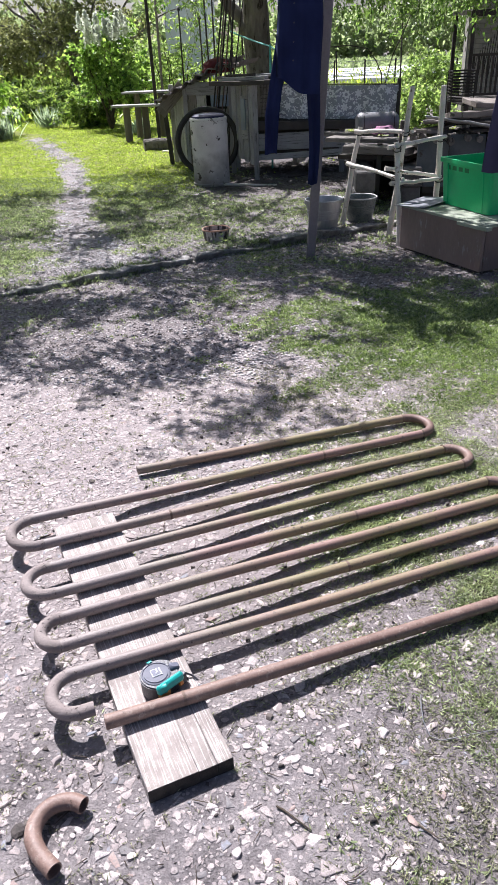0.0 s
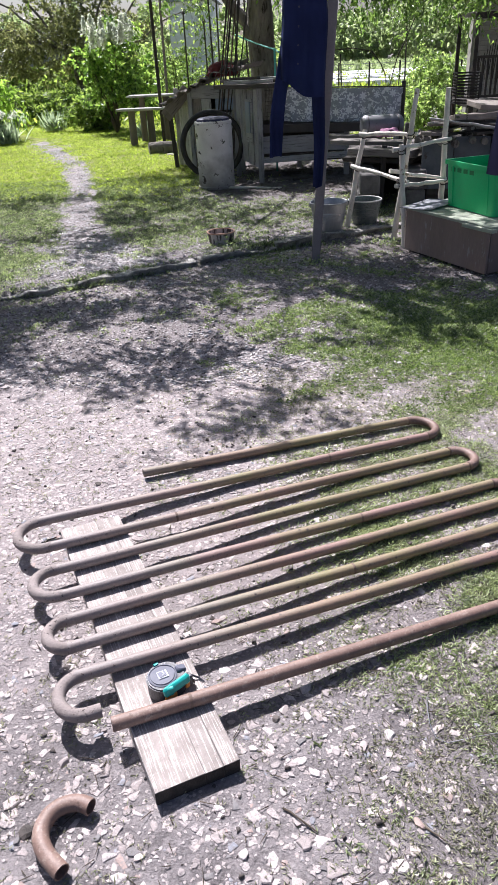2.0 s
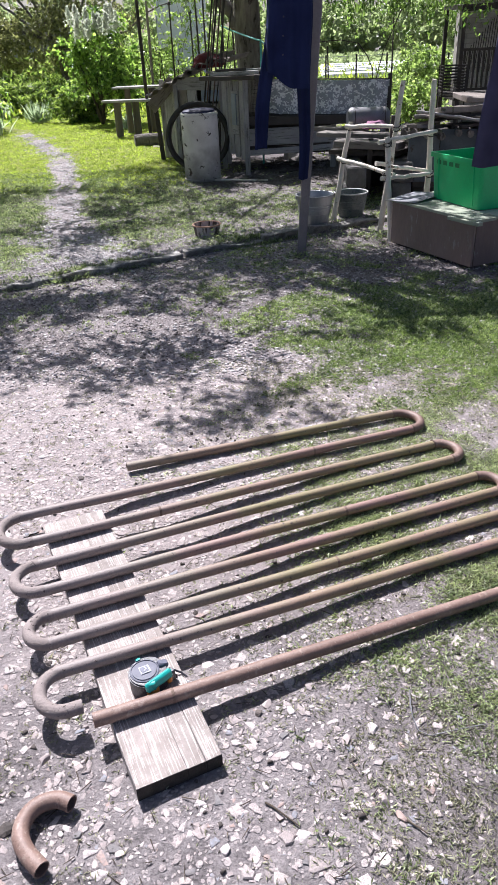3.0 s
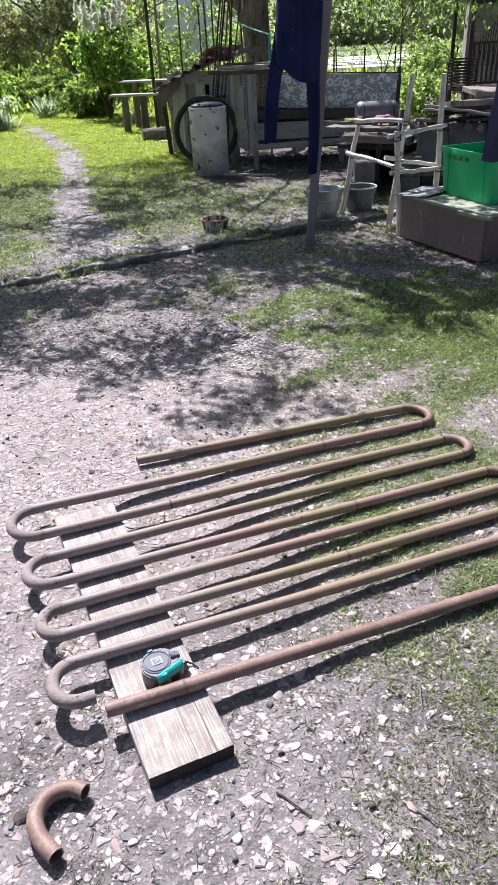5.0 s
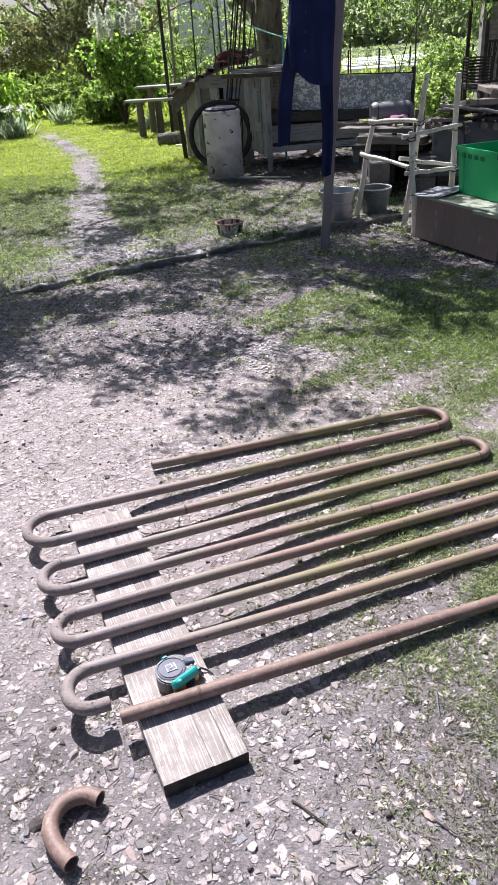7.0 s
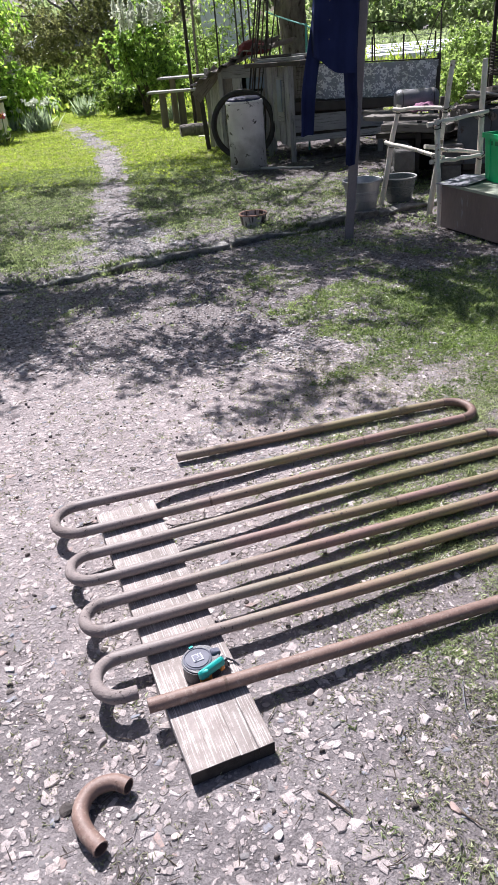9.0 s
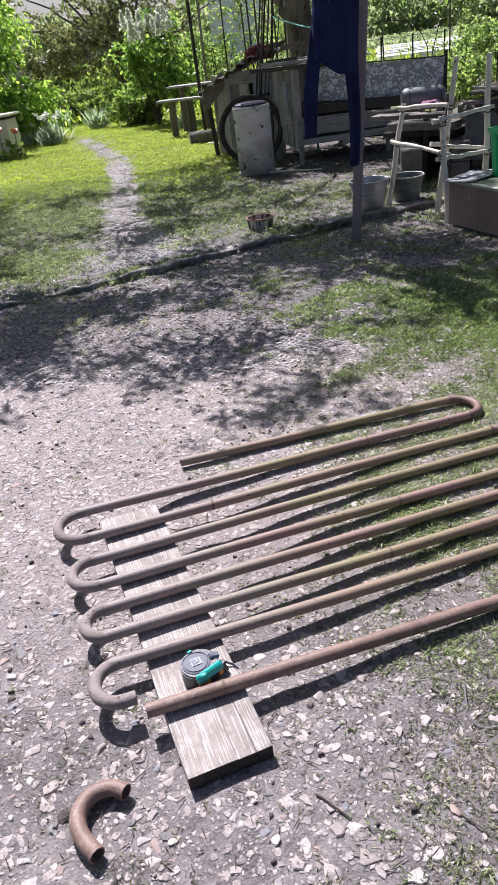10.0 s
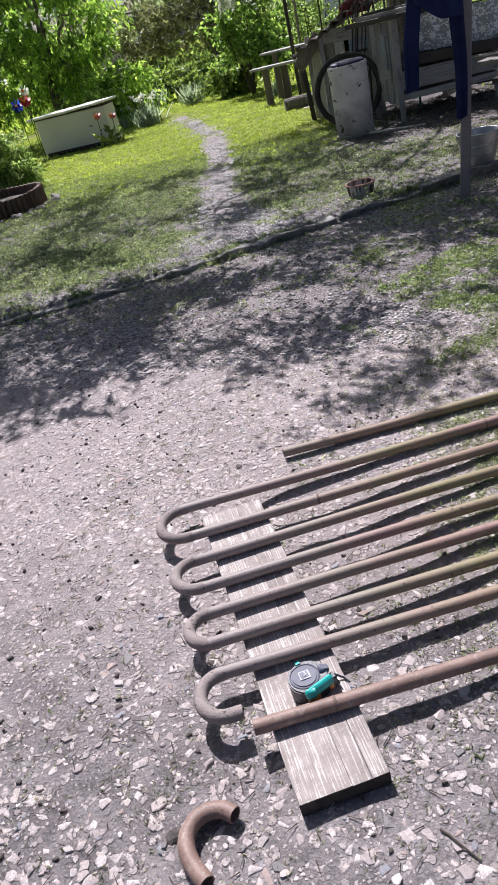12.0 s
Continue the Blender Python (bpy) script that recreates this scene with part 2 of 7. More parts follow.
# dark boards; where they line the hutches, inside shade is put in the tone
DARKWOOD = wood("dark_and_shaded_board", (0.04, 0.032, 0.027), (0.075, 0.062, 0.052))
PALEWOOD = surf("peeled_pale_pole", (0.60, 0.545, 0.47), (0.74, 0.685, 0.60), 6, 70, 0.8, 0, 0.4, (0.28, 0.21, 0.145), 0.60, 13)
BARK = surf("rough_grey_bark", (0.10, 0.086, 0.074), (0.25, 0.22, 0.19), 9, 30, 0.95, 0, 1.0, (0.045, 0.037, 0.031), 0.56, 11, stretch=(1, 1, 0.28), dist=0.05)
TWIG = surf("twig_bark", (0.06, 0.045, 0.035), (0.09, 0.07, 0.05), 5, 40, 0.9)
POST = surf("grey_painted_post", (0.215, 0.187, 0.192), (0.265, 0.232, 0.237), 5, 80, 0.6, 0.1, 0.15, (0.13, 0.09, 0.07), 0.66, 14)
NAVY = surf("navy_cotton", (0.006, 0.010, 0.043), (0.011, 0.018, 0.066), 4, 400, 0.8, 0, 0.15)
NAVY.node_tree.nodes["Principled BSDF"].inputs["Specular IOR Level"].default_value = 0.2
PURPLE = surf("faded_violet_navy_cotton", (0.035, 0.033, 0.075), (0.055, 0.05, 0.105), 5, 300, 0.85, 0, 0.15)
BUTTON = surf("dark_button", (0.02, 0.02, 0.04), (0.04, 0.04, 0.06), 5, 40, 0.4)
def barrel_mat():
    """White enamel, chipped to dark metal, its lower part grey with splashed mud."""
    m, t, b = nodes_of("chipped_muddy_enamel")
    c = t.nodes.new("ShaderNodeTexCoord")
    v = c.outputs["Object"]
    sep = t.nodes.new("ShaderNodeSeparateXYZ")
    t.links.new(v, sep.inputs[0])
    big, fine, chip = noise_node(t, v, 5, 5), noise_node(t, v, 70, 6, 0.7), noise_node(t, v, 9, 7, 0.68)
    col = mixc(t, ramp(t, big, 0.35, 0.65), (0.60, 0.56, 0.535), (0.76, 0.725, 0.70))
    col = mixc(t, 0.5, col, mixc(t, fine, (0.25,) * 3, (0.76,) * 3), "OVERLAY")
    mud = mathn(t, "ADD", sep.outputs[2], mathn(t, "MULTIPLY", mathn(t, "SUBTRACT", big, 0.5), 0.7))
    col = mixc(t, ramp(t, mud, 0.42, 0.0, 0.0, 0.85), col, mixc(t, fine, (0.13, 0.115, 0.104), (0.25, 0.23, 0.21)))
    col = mixc(t, ramp(t, chip, 0.60, 0.62), col, (0.06, 0.042, 0.036))
    t.links.new(col, b.inputs["Base Color"])
    b.inputs["Roughness"].default_value = 0.55
    bump(t, b, fine, 0.25, 0.003)
    return m


BARREL = barrel_mat()
WHITEMETAL = surf("dull_white_enamel", (0.74, 0.725, 0.66), (0.82, 0.805, 0.75), 2, 60, 0.45, 0, 0.1, (0.2, 0.12, 0.07), 0.72, 5)
BLUELID = surf("navy_plastic_lid", (0.012, 0.014, 0.05), (0.018, 0.02, 0.065), 6, 90, 0.7)
RUBBER = surf("grey_black_rubber", (0.03, 0.028, 0.027), (0.055, 0.05, 0.048), 12, 150, 0.75)
IRON = surf("dark_iron", (0.035, 0.03, 0.028), (0.065, 0.05, 0.042), 9, 120, 0.6, 0.5)
RUSTROD = surf("brown_steel_rod", (0.10, 0.065, 0.05), (0.15, 0.10, 0.085), 9, 90, 0.6, 0.3)
GALV = surf("dull_galvanised_steel", (0.27, 0.27, 0.28), (0.44, 0.44, 0.45), 6, 60, 0.42, 0.7, 0.2, (0.46, 0.46, 0.46), 0.6, 12, (1, 1, 0.3))
GREENENAMEL = surf("dark_green_enamel", (0.085, 0.10, 0.095), (0.12, 0.135, 0.13), 6, 60, 0.3, 0, 0.1, (0.03, 0.025, 0.02), 0.7, 20)
RIMENAMEL = surf("worn_white_rim", (0.45, 0.44, 0.42), (0.56, 0.55, 0.53), 12, 60, 0.45)
# darker copy of the crate green, painted shade for the slot openings
SLOTGREEN = surf("shaded_green_plastic", (0.005, 0.15, 0.05), (0.008, 0.19, 0.065), 3, 90, 0.5, 0, 0.05, vary=0.02)
GREENPLASTIC = surf("green_crate_plastic", (0.010, 0.42, 0.145), (0.016, 0.47, 0.165), 3, 90, 0.42, 0, 0.05, vary=0.02)
BOXPAINT = surf("brown_grey_painted_sheet", (0.19, 0.132, 0.115), (0.255, 0.188, 0.166), 3, 70, 0.65, 0, 0.2, (0.30, 0.27, 0.25), 0.61, 16, (1, 1, 0.3))
PALEGREEN = wood("pale_green_painted_board", (0.33, 0.37, 0.28), (0.40, 0.43, 0.34), (0.25, 0.25, 0.18))
TIN = surf("dull_tin_sheet", (0.20, 0.205, 0.23), (0.27, 0.275, 0.30), 5, 40, 0.7, 0.1)
SLATE = surf("grey_asbestos_slate", (0.16, 0.135, 0.115), (0.25, 0.215, 0.19), 6, 70, 0.95, 0, 0.5, (0.08, 0.085, 0.05), 0.6, 12)
REDCLOTH = surf("dark_red_cloth", (0.10, 0.016, 0.018), (0.15, 0.026, 0.028), 8, 150, 0.9)
MAUVE = surf("mauve_cloth", (0.28, 0.12, 0.20), (0.38, 0.18, 0.28), 8, 150, 0.9)
BRICK = surf("pale_sand_lime_brick", (0.34, 0.31, 0.27), (0.42, 0.385, 0.34), 9, 90, 0.92, 0, 0.4)
TUBBROWN = surf("brown_palisade", (0.085, 0.05, 0.037), (0.12, 0.075, 0.055), 8, 60, 0.85, 0, 0.4)
TEAL = surf("turquoise_plastic", (0.01, 0.30, 0.27), (0.015, 0.36, 0.32), 9, 90, 0.4, vary=0.02)
ORANGE = surf("orange_plastic", (0.62, 0.25, 0.04), (0.70, 0.30, 0.06), 9, 90, 0.45)
BLACKPLASTIC = surf("charcoal_plastic", (0.018, 0.018, 0.026), (0.030, 0.029, 0.042), 15, 200, 0.42)
GREYPLASTIC = surf("blue_grey_plastic", (0.10, 0.104, 0.14), (0.14, 0.144, 0.185), 15, 90, 0.62)
HOSE = surf("turquoise_rope", (0.08, 0.36, 0.30), (0.12, 0.45, 0.38), 9, 90, 0.6)
FILMWHITE = surf("white_film_cover", (0.75, 0.76, 0.76), (0.82, 0.83, 0.83), 0.3, 4, 0.5)
FARWALL = surf("pale_far_wall", (0.78, 0.80, 0.84), (0.84, 0.86, 0.89), 0.6, 8, 0.8)
FARROOF = surf("grey_blue_roof", (0.23, 0.24, 0.30), (0.29, 0.30, 0.36), 0.8, 8, 0.75)
PINK = surf("pink_plastic_petal", (0.62, 0.16, 0.19), (0.70, 0.24, 0.25), 8, 60, 0.5)
REDFLOWER = surf("red_plastic_petal", (0.45, 0.03, 0.05), (0.52, 0.05, 0.07), 8, 60, 0.5)
BLUEFLOWER = surf("blue_plastic_petal", (0.04, 0.08, 0.5), (0.06, 0.12, 0.6), 8, 60, 0.5)
STALK = surf("green_stalk", (0.05, 0.10, 0.03), (0.08, 0.14, 0.04), 8, 60, 0.7)
TURF2 = leaf_mat("trodden_turf_blades", (0.075, 0.115, 0.042), (0.60, 0.64, 0.38), 0.24, (0.94, 1.0, 0.7), 9.0)
GRASS = leaf_mat("short_turf_blades", (0.11, 0.16, 0.035), (0.54, 0.60, 0.18), 0.42, (1.0, 1.05, 0.45), 7.0)
SPROUT = leaf_mat("dry_sprouts", (0.19, 0.178, 0.125), (0.50, 0.475, 0.345), 0.25, (0.92, 0.95, 0.75), 30.0)
WEED = leaf_mat("grey_green_weed_leaves", (0.20, 0.225, 0.12), (0.62, 0.65, 0.42), 0.30, (0.95, 1.0, 0.7), 14.0)
LEAF_TREE = leaf_mat("narrow_tree_leaves", (0.05, 0.10, 0.028), (0.20, 0.28, 0.09), 0.55)
LEAF_WEEP = leaf_mat("weeping_tree_leaves", (0.08, 0.155, 0.033), (0.45, 0.57, 0.16), 0.62, (1.0, 1.04, 0.64), 3.0)
LEAF_LILAC = leaf_mat("lilac_leaves", (0.045, 0.10, 0.025), (0.36, 0.48, 0.15), 0.52, (1.0, 1.04, 0.64), 4.0)
LEAF_BUSH = leaf_mat("bush_leaves", (0.05, 0.095, 0.025), (0.36, 0.44, 0.14), 0.4, (1.0, 1.04, 0.64), 3.0)
LEAF_FAR = leaf_mat("far_leaves", (0.12, 0.175, 0.06), (0.32, 0.39, 0.18), 0.58)
# leaf colour paled and greyed to put the haze of distance into it
LEAF_HAZE = leaf_mat("haze_paled_leaves", (0.22, 0.255, 0.15), (0.38, 0.42, 0.27), 0.5, (0.95, 1.0, 0.75))
LEAF_BRONZE = leaf_mat("bronze_green_leaves", (0.09, 0.10, 0.05), (0.26, 0.27, 0.14), 0.45, (1.0, 0.98, 0.7))
LEAF_IRIS = leaf_mat("iris_blades", (0.20, 0.26, 0.20), (0.50, 0.56, 0.46), 0.4, (1.0, 1.0, 0.8), 0)
BLOSSOM = leaf_mat("white_blossom", (0.70, 0.71, 0.64), (0.82, 0.82, 0.77), 0.5, (0.48, 0.48, 0.45), 0)


# ---- builders ----
WORLD = {}


def thing(name, at, label, category, group="", kind="", yaw=0.0):
    """An Empty at a thing's base, to which its parts belong."""
    ob = new(name)
    ob.empty_display_size = 0.1
    ob.matrix_basis = pose(*at, 0, 0, yaw)
    WORLD[ob] = ob.matrix_basis.copy()
    return tagged(ob, label, category, group, kind)


def mesh_of(bm, material, smooth=None):
    me = bpy.data.meshes.new("mesh")
    bmesh.ops.recalc_face_normals(bm, faces=bm.faces)
    bm.to_mesh(me)
    bm.free()
    me.materials.append(material)
    if smooth is not None:
        me.shade_smooth()
        if smooth < 180:
            me.set_sharp_from_angle(angle=radians(smooth))
    return me


def part(name, bm, material, parent=None, label="", at=Matrix(), smooth=40):
    """Links a bmesh (or a ready mesh) as one object; at is its pose in the world."""
    me = mesh_of(bm, material, smooth) if isinstance(bm, bmesh.types.BMesh) else bm
    ob = new(name, me)
    WORLD[ob] = at.copy()
    if parent:
        ob.parent = parent
        ob.matrix_basis = WORLD.get(parent, Matrix()).inverted() @ at
    else:
        ob.matrix_basis = at
    return tagged(ob, label)


def box(l, w, h, bev=0.004, wobble=0.0, cuts=0):
    bm = bmesh.new()
    bmesh.ops.create_cube(bm, size=1)
    bmesh.ops.scale(bm, vec=(l, w, h), verts=bm.verts)
    if cuts:
        es = [e for e in bm.edges if abs((e.verts[0].co - e.verts[1].co).normalized().x) > 0.9]
        bmesh.ops.subdivide_edges(bm, edges=es, cuts=cuts, use_grid_fill=True)
    if wobble:
        for v in bm.verts:
            v.co += noise.noise_vector(v.co * 7 + Vector((l * 31, w * 77, h * 13))) * wobble
    if bev:
        bmesh.ops.bevel(bm, geom=bm.edges[:], offset=bev, segments=1, affect="EDGES", clamp_overlap=True)
    return bm


def along(p0, p1, up=(0, 0, 1)):
    """A pose at the middle of p0 and p1 with local x along the way from one to the other."""
    p0, p1 = Vector(p0), Vector(p1)
    x = (p1 - p0).normalized()
    u = Vector(up)
    if abs(x.dot(u)) > 0.98:
        u = Vector((0, 1, 0))
    y = u.cross(x).normalized()
    z = x.cross(y)
    m = Matrix((x, y, z)).transposed().to_4x4()
    m.translation = (p0 + p1) / 2
    return m


def board(name, p0, p1, w, h, material, parent=None, label="", up=(0, 0, 1), bev=0.004, wobble=0.003):
    l = (Vector(p1) - Vector(p0)).length
    return part(name, box(l, w, h, bev, wobble, max(1, min(6, int(l / 0.25)))), material, parent, label, along(p0, p1, up))


def tube(points, radius, sides=12, bore=0.0, depth=0.05):
    """A round bar along points; radius is one number or one for each point; with a bore its ends are open rings."""
    bm = bmesh.new()
    pts = [Vector(p) for p in points]
    rr = radius if isinstance(radius, (list, tuple)) else [radius] * len(pts)
    normal = None
    rings, inner = [], []
    for i, p in enumerate(pts):
        d = (pts[min(i + 1, len(pts) - 1)] - pts[max(i - 1, 0)]).normalized()
        if normal is None:
            normal = d.orthogonal().normalized()
        normal = (normal - d * normal.dot(d)).normalized()
        side = d.cross(normal)
        ways = [normal * math.cos(a) + side * math.sin(a) for a in (2 * math.pi * k / sides for k in range(sides))]
        rings.append([bm.verts.new(p + w * rr[i]) for w in ways])
        if bore and i in (0, len(pts) - 1):
            deep = d * (depth if i == 0 else -depth)
            inner.append(([bm.verts.new(p + w * bore) for w in ways], [bm.verts.new(p + deep + w * bore) for w in ways]))
    for a, b in zip(rings, rings[1:]):
        for k in range(sides):
            bm.faces.new((a[k], a[(k + 1) % sides], b[(k + 1) % sides], b[k]))
    if bore:
        for ring, (lip, deep) in ((rings[0], inner[0]), (rings[-1], inner[1])):
            for k in range(sides):
                j = (k + 1) % sides
                bm.faces.new((ring[k], ring[j], lip[j], lip[k]))
                bm.faces.new((lip[k], lip[j], deep[j], deep[k]))
            bm.faces.new(deep)
    else:
        bm.faces.new(rings[0])
        bm.faces.new(rings[-1])
    return bm


def lathe(profile, sides=28):
    """Turns (radius, height) pairs about z."""
    bm = bmesh.new()
    rings = []
    for r, z in profile:
        if r < 1e-5:
            rings.append([bm.verts.new((0, 0, z))])
        else:
            rings.append([bm.verts.new((r * math.cos(a), r * math.sin(a), z)) for a in (2 * math.pi * k / sides for k in range(sides))])
    for a, b in zip(rings, rings[1:]):
        for k in range(sides):
            j = (k + 1) % sides
            f = [a[k % len(a)], a[j % len(a)], b[j % len(b)], b[k % len(b)]]
            f = list(dict.fromkeys(f))
            if len(f) > 2:
                bm.faces.new(f)
    return bm


def prism(outline, h, bev=0.0):
    """An upright block over a flat outline, from z 0 to h."""
    bm = bmesh.new()
    f = bm.faces.new([bm.verts.new((x, y, 0)) for x, y in outline])
    ext = bmesh.ops.extrude_face_region(bm, geom=[f])["geom"]
    bmesh.ops.translate(bm, vec=(0, 0, h), verts=[g for g in ext if isinstance(g, bmesh.types.BMVert)])
    if bev:
        bmesh.ops.bevel(bm, geom=bm.edges[:], offset=bev, segments=2, affect="EDGES", clamp_overlap=True)
    return bm


def quick_mesh(name, verts, faces_n, material, smooth=False):
    """A mesh of many like faces (numpy): verts (n, 3), faces_n (m, k)."""
    me = bpy.data.meshes.new(name)
    m, k = faces_n.shape
    me.vertices.add(len(verts))
    me.vertices.foreach_set("co", verts.astype(np.float32).ravel())
    me.loops.add(m * k)
    me.loops.foreach_set("vertex_index", faces_n.astype(np.int32).ravel())
    me.polygons.add(m)
    me.polygons.foreach_set("loop_start", np.arange(0, m * k, k, dtype=np.int32))
    me.update(calc_edges=True)
    me.validate()
    me.materials.append(material)
    if smooth:
        me.shade_smooth()
    return me


def unit(a):
    return a / np.maximum(np.linalg.norm(a, axis=1, keepdims=True), 1e-9)


def leaf_mesh(name, pos, way, length, width, material, rng, bend=0.25):
    """Pointed leaves: two triangles folded along the rib, each an island."""
    n = len(pos)
    way = unit(way)
    side = unit(np.cross(way, rng.normal(size=(n, 3))))
    nor = np.cross(side, way)
    L, W = length[:, None], width[:, None]
    mid = pos + way * L * 0.45
    a = pos
    b = mid + side * W * 0.5 + nor * W * bend
    c = pos + way * L - nor * L * 0.12
    d = mid - side * W * 0.5 + nor * W * bend
    v = np.stack([a, b, c, d], 1).reshape(-1, 3)
    i = np.arange(n)[:, None] * 4
    f = np.concatenate([i + np.array([[0, 1, 2]]), i + np.array([[0, 2, 3]])], 0)
    return quick_mesh(name, v, f, material)


def foliage(centres, radii, rng, twigs=8, per=40, reach=0.6, droop=0.3, leaf=(0.08, 0.024), flat=0.8):
    """Leaves along drooping twigs round each centre. Returns places, ways, lengths, widths and the twigs' ends."""
    P, W, L, B, lines = [], [], [], [], []
    for c, r in zip(centres, radii):
        d = unit(rng.normal(size=(twigs, 3))) * np.array([1, 1, flat])
        s = np.array(c) + d * r * rng.uniform(0.05, 0.5, (twigs, 1))
        l = r * reach * rng.uniform(0.6, 1.5, (twigs, 1)) + 0.05
        for k in range(twigs):
            u = rng.uniform(0.02, 1, (per, 1))
            p = s[k] + d[k] * l[k] * u + np.array([0, 0, -1]) * droop * l[k] * u ** 2
            w = d[k] * 0.5 + np.array([0, 0, -1]) * droop * 1.2 + rng.normal(size=(per, 3)) * 0.55
            P.append(p + rng.normal(size=(per, 3)) * 0.025)
            W.append(w)
            size = rng.uniform(0.65, 1.25, per)
            L.append(leaf[0] * size)
            B.append(leaf[1] * size)
            lines.append((s[k], s[k] + d[k] * l[k] + np.array([0, 0, -droop * l[k][0]])))
    return np.concatenate(P), np.concatenate(W), np.concatenate(L), np.concatenate(B), lines


def sticks(name, lines, radius, material):
    """Thin three-sided twigs from end to end, in one mesh."""
    a = np.array([l[0] for l in lines])
    b = np.array([l[1] for l in lines])
    d = unit(b - a)
    s = unit(np.cross(d, np.array([[0.31, 0.52, 0.79]])))
    u = np.cross(d, s)
    ring = [s * math.cos(q) + u * math.sin(q) for q in (0, 2.094, 4.189)]
    v = np.stack([a + ring[0] * radius, a + ring[1] * radius, a + ring[2] * radius, b + ring[0] * radius * 0.4, b + ring[1] * radius * 0.4, b + ring[2] * radius * 0.4], 1).reshape(-1, 3)
    i = np.arange(len(a))[:, None] * 6
    f = np.concatenate([i + np.array([q]) for q in ([0, 1, 4, 3], [1, 2, 5, 4], [2, 0, 3, 5])], 0)
    return quick_mesh(name, v, f, material)


def curve_pts(p0, p1, rise, n=8, sway=0.0, rng=random):
    p0, p1 = Vector(p0), Vector(p1)
    out = []
    for k in range(n + 1):
        u = k / n
        p = p0.lerp(p1, u) + Vector((0, 0, rise * 4 * u * (1 - u)))
        if 0 < k < n and sway:
            p += Vector((rng.uniform(-sway, sway), rng.uniform(-sway, sway), rng.uniform(-sway, sway)))
        out.append(p)
    return out


# ---- ground ----
def smooth_step(x, a, b):
    u = np.clip((x - a) / (b - a), 0, 1)
    return u * u * (3 - 2 * u)


def wave(x, y, s=1.0, k=0.0):
    """A soft, uneven field of about -1 to 1."""
    x, y = x * s, y * s
    return (np.sin(1.7 * x + 2.3 * np.sin(0.9 * y + k)) + np.sin(2.1 * y + 1.9 * np.sin(1.3 * x + 2 * k)) + 0.6 * np.sin(4.1 * x - 3.7 * y + k) + 0.5 * np.sin(7.3 * y + 5.9 * x + 1.7 * k)) / 3.1


def line_gap(x, y, pts):
    best = np.full(np.shape(x), 1e9)
    for (x0, y0), (x1, y1) in zip(pts, pts[1:]):
        dx, dy = x1 - x0, y1 - y0
        u = np.clip(((x - x0) * dx + (y - y0) * dy) / (dx * dx + dy * dy), 0, 1)
        best = np.minimum(best, np.hypot(x - x0 - u * dx, y - y0 - u * dy))
    return best


TRAIL = [(-7.2, 19.5), (-5.6, 17.3), (-4.4, 14.6), (-3.35, 12.2), (-2.7, 10.2), (-2.3, 8.6), (-1.95, 7.3), (-1.6, 6.2), (-1.3, 5.4)]
KERB = [(-5.2, 3.62), (-2.98, 4.49), (-1.95, 4.95), (-1.2, 5.39), (-0.8, 5.70), (0.02, 6.17), (0.42, 6.42), (1.08, 6.85), (2.4, 7.72)]


def kerb_side(x, y):
    """Metres beyond the kerb's line."""
    ky = np.interp(x, [p[0] for p in KERB], [p[1] for p in KERB])
    return y - ky


def turf_share(x, y):
    x, y = np.asarray(x, float), np.asarray(y, float)
    beyond = kerb_side(x, y)
    n = wave(x, y, 1.6)
    n2 = wave(x, y, 5.0, 1.3)
    far = 0.66 + 0.14 * smooth_step(-x, 1.2, 2.4) + 0.4 * smooth_step(y, 8.0, 10.5) * smooth_step(-x, -0.2, 1.6)
    far = far - 0.75 * smooth_step(x, -1.2, -0.4) * smooth_step(y, 7.8, 9.2) * (1 - smooth_step(y, 12.5, 15))
    gap = line_gap(x, y, TRAIL)
    far = far * smooth_step(gap + 0.08 * n2, 0.10, 0.26 + 0.34 * (1 - smooth_step(y, 6.0, 7.6)))
    far = far * (0.35 + 0.65 * smooth_step(beyond + 0.3 * n2, 0.1, 0.9)) + 0.26 * n + 0.16 * n2
    bx, by = (x - 1.36) / 1.5, (y - 4.2) / np.where(y > 4.2, 1.05, 1.5)
    patch = 1.0 - np.sqrt(bx * bx + by * by) + 0.42 * n2 + 0.22 * n
    patch = np.clip(patch * 1.2, 0, 0.88)
    strip = 0.26 * smooth_step(beyond, -0.9, -0.15) * (0.5 + 0.6 * n2)
    pipes = (0.75 + 0.25 * smooth_step(x, 0.5, 0.9)) * smooth_step(x + 0.14 * (y - 1.7), 0.02, 0.55) * (1 - smooth_step(y, 2.75, 3.2)) * smooth_step(y, -0.4, 0.6) * (0.48 + 0.95 * n2 + 0.25 * n) * (0.5 + 0.5 * smooth_step(y + 0.1 * n2 - 0.4 * x, 1.0, 1.5))
    near = np.maximum(np.maximum(patch, strip), pipes)
    near = np.maximum(near, 0.12 * n2 + 0.05 * n)
    near = np.maximum(near, (0.08 + 0.20 * n2 + 0.14 * n) * smooth_step(y, 3.6, 4.4))
    near = np.maximum(near, 0.7 * smooth_step(x, 1.2, 2.0) * smooth_step(y, 1, 3) * (1 - smooth_step(y, 4.5, 5.2)))
    near = near * (1 - smooth_step(x + 0.5 * n + 0.25 * n2 - 0.5 * smooth_step(y, 2.7, 3.6), 1.55, 2.05)) * smooth_step(y + 0.2 * n2, 0.55, 0.95)
    return np.clip(np.where(beyond > 0, far, near), 0, 1)


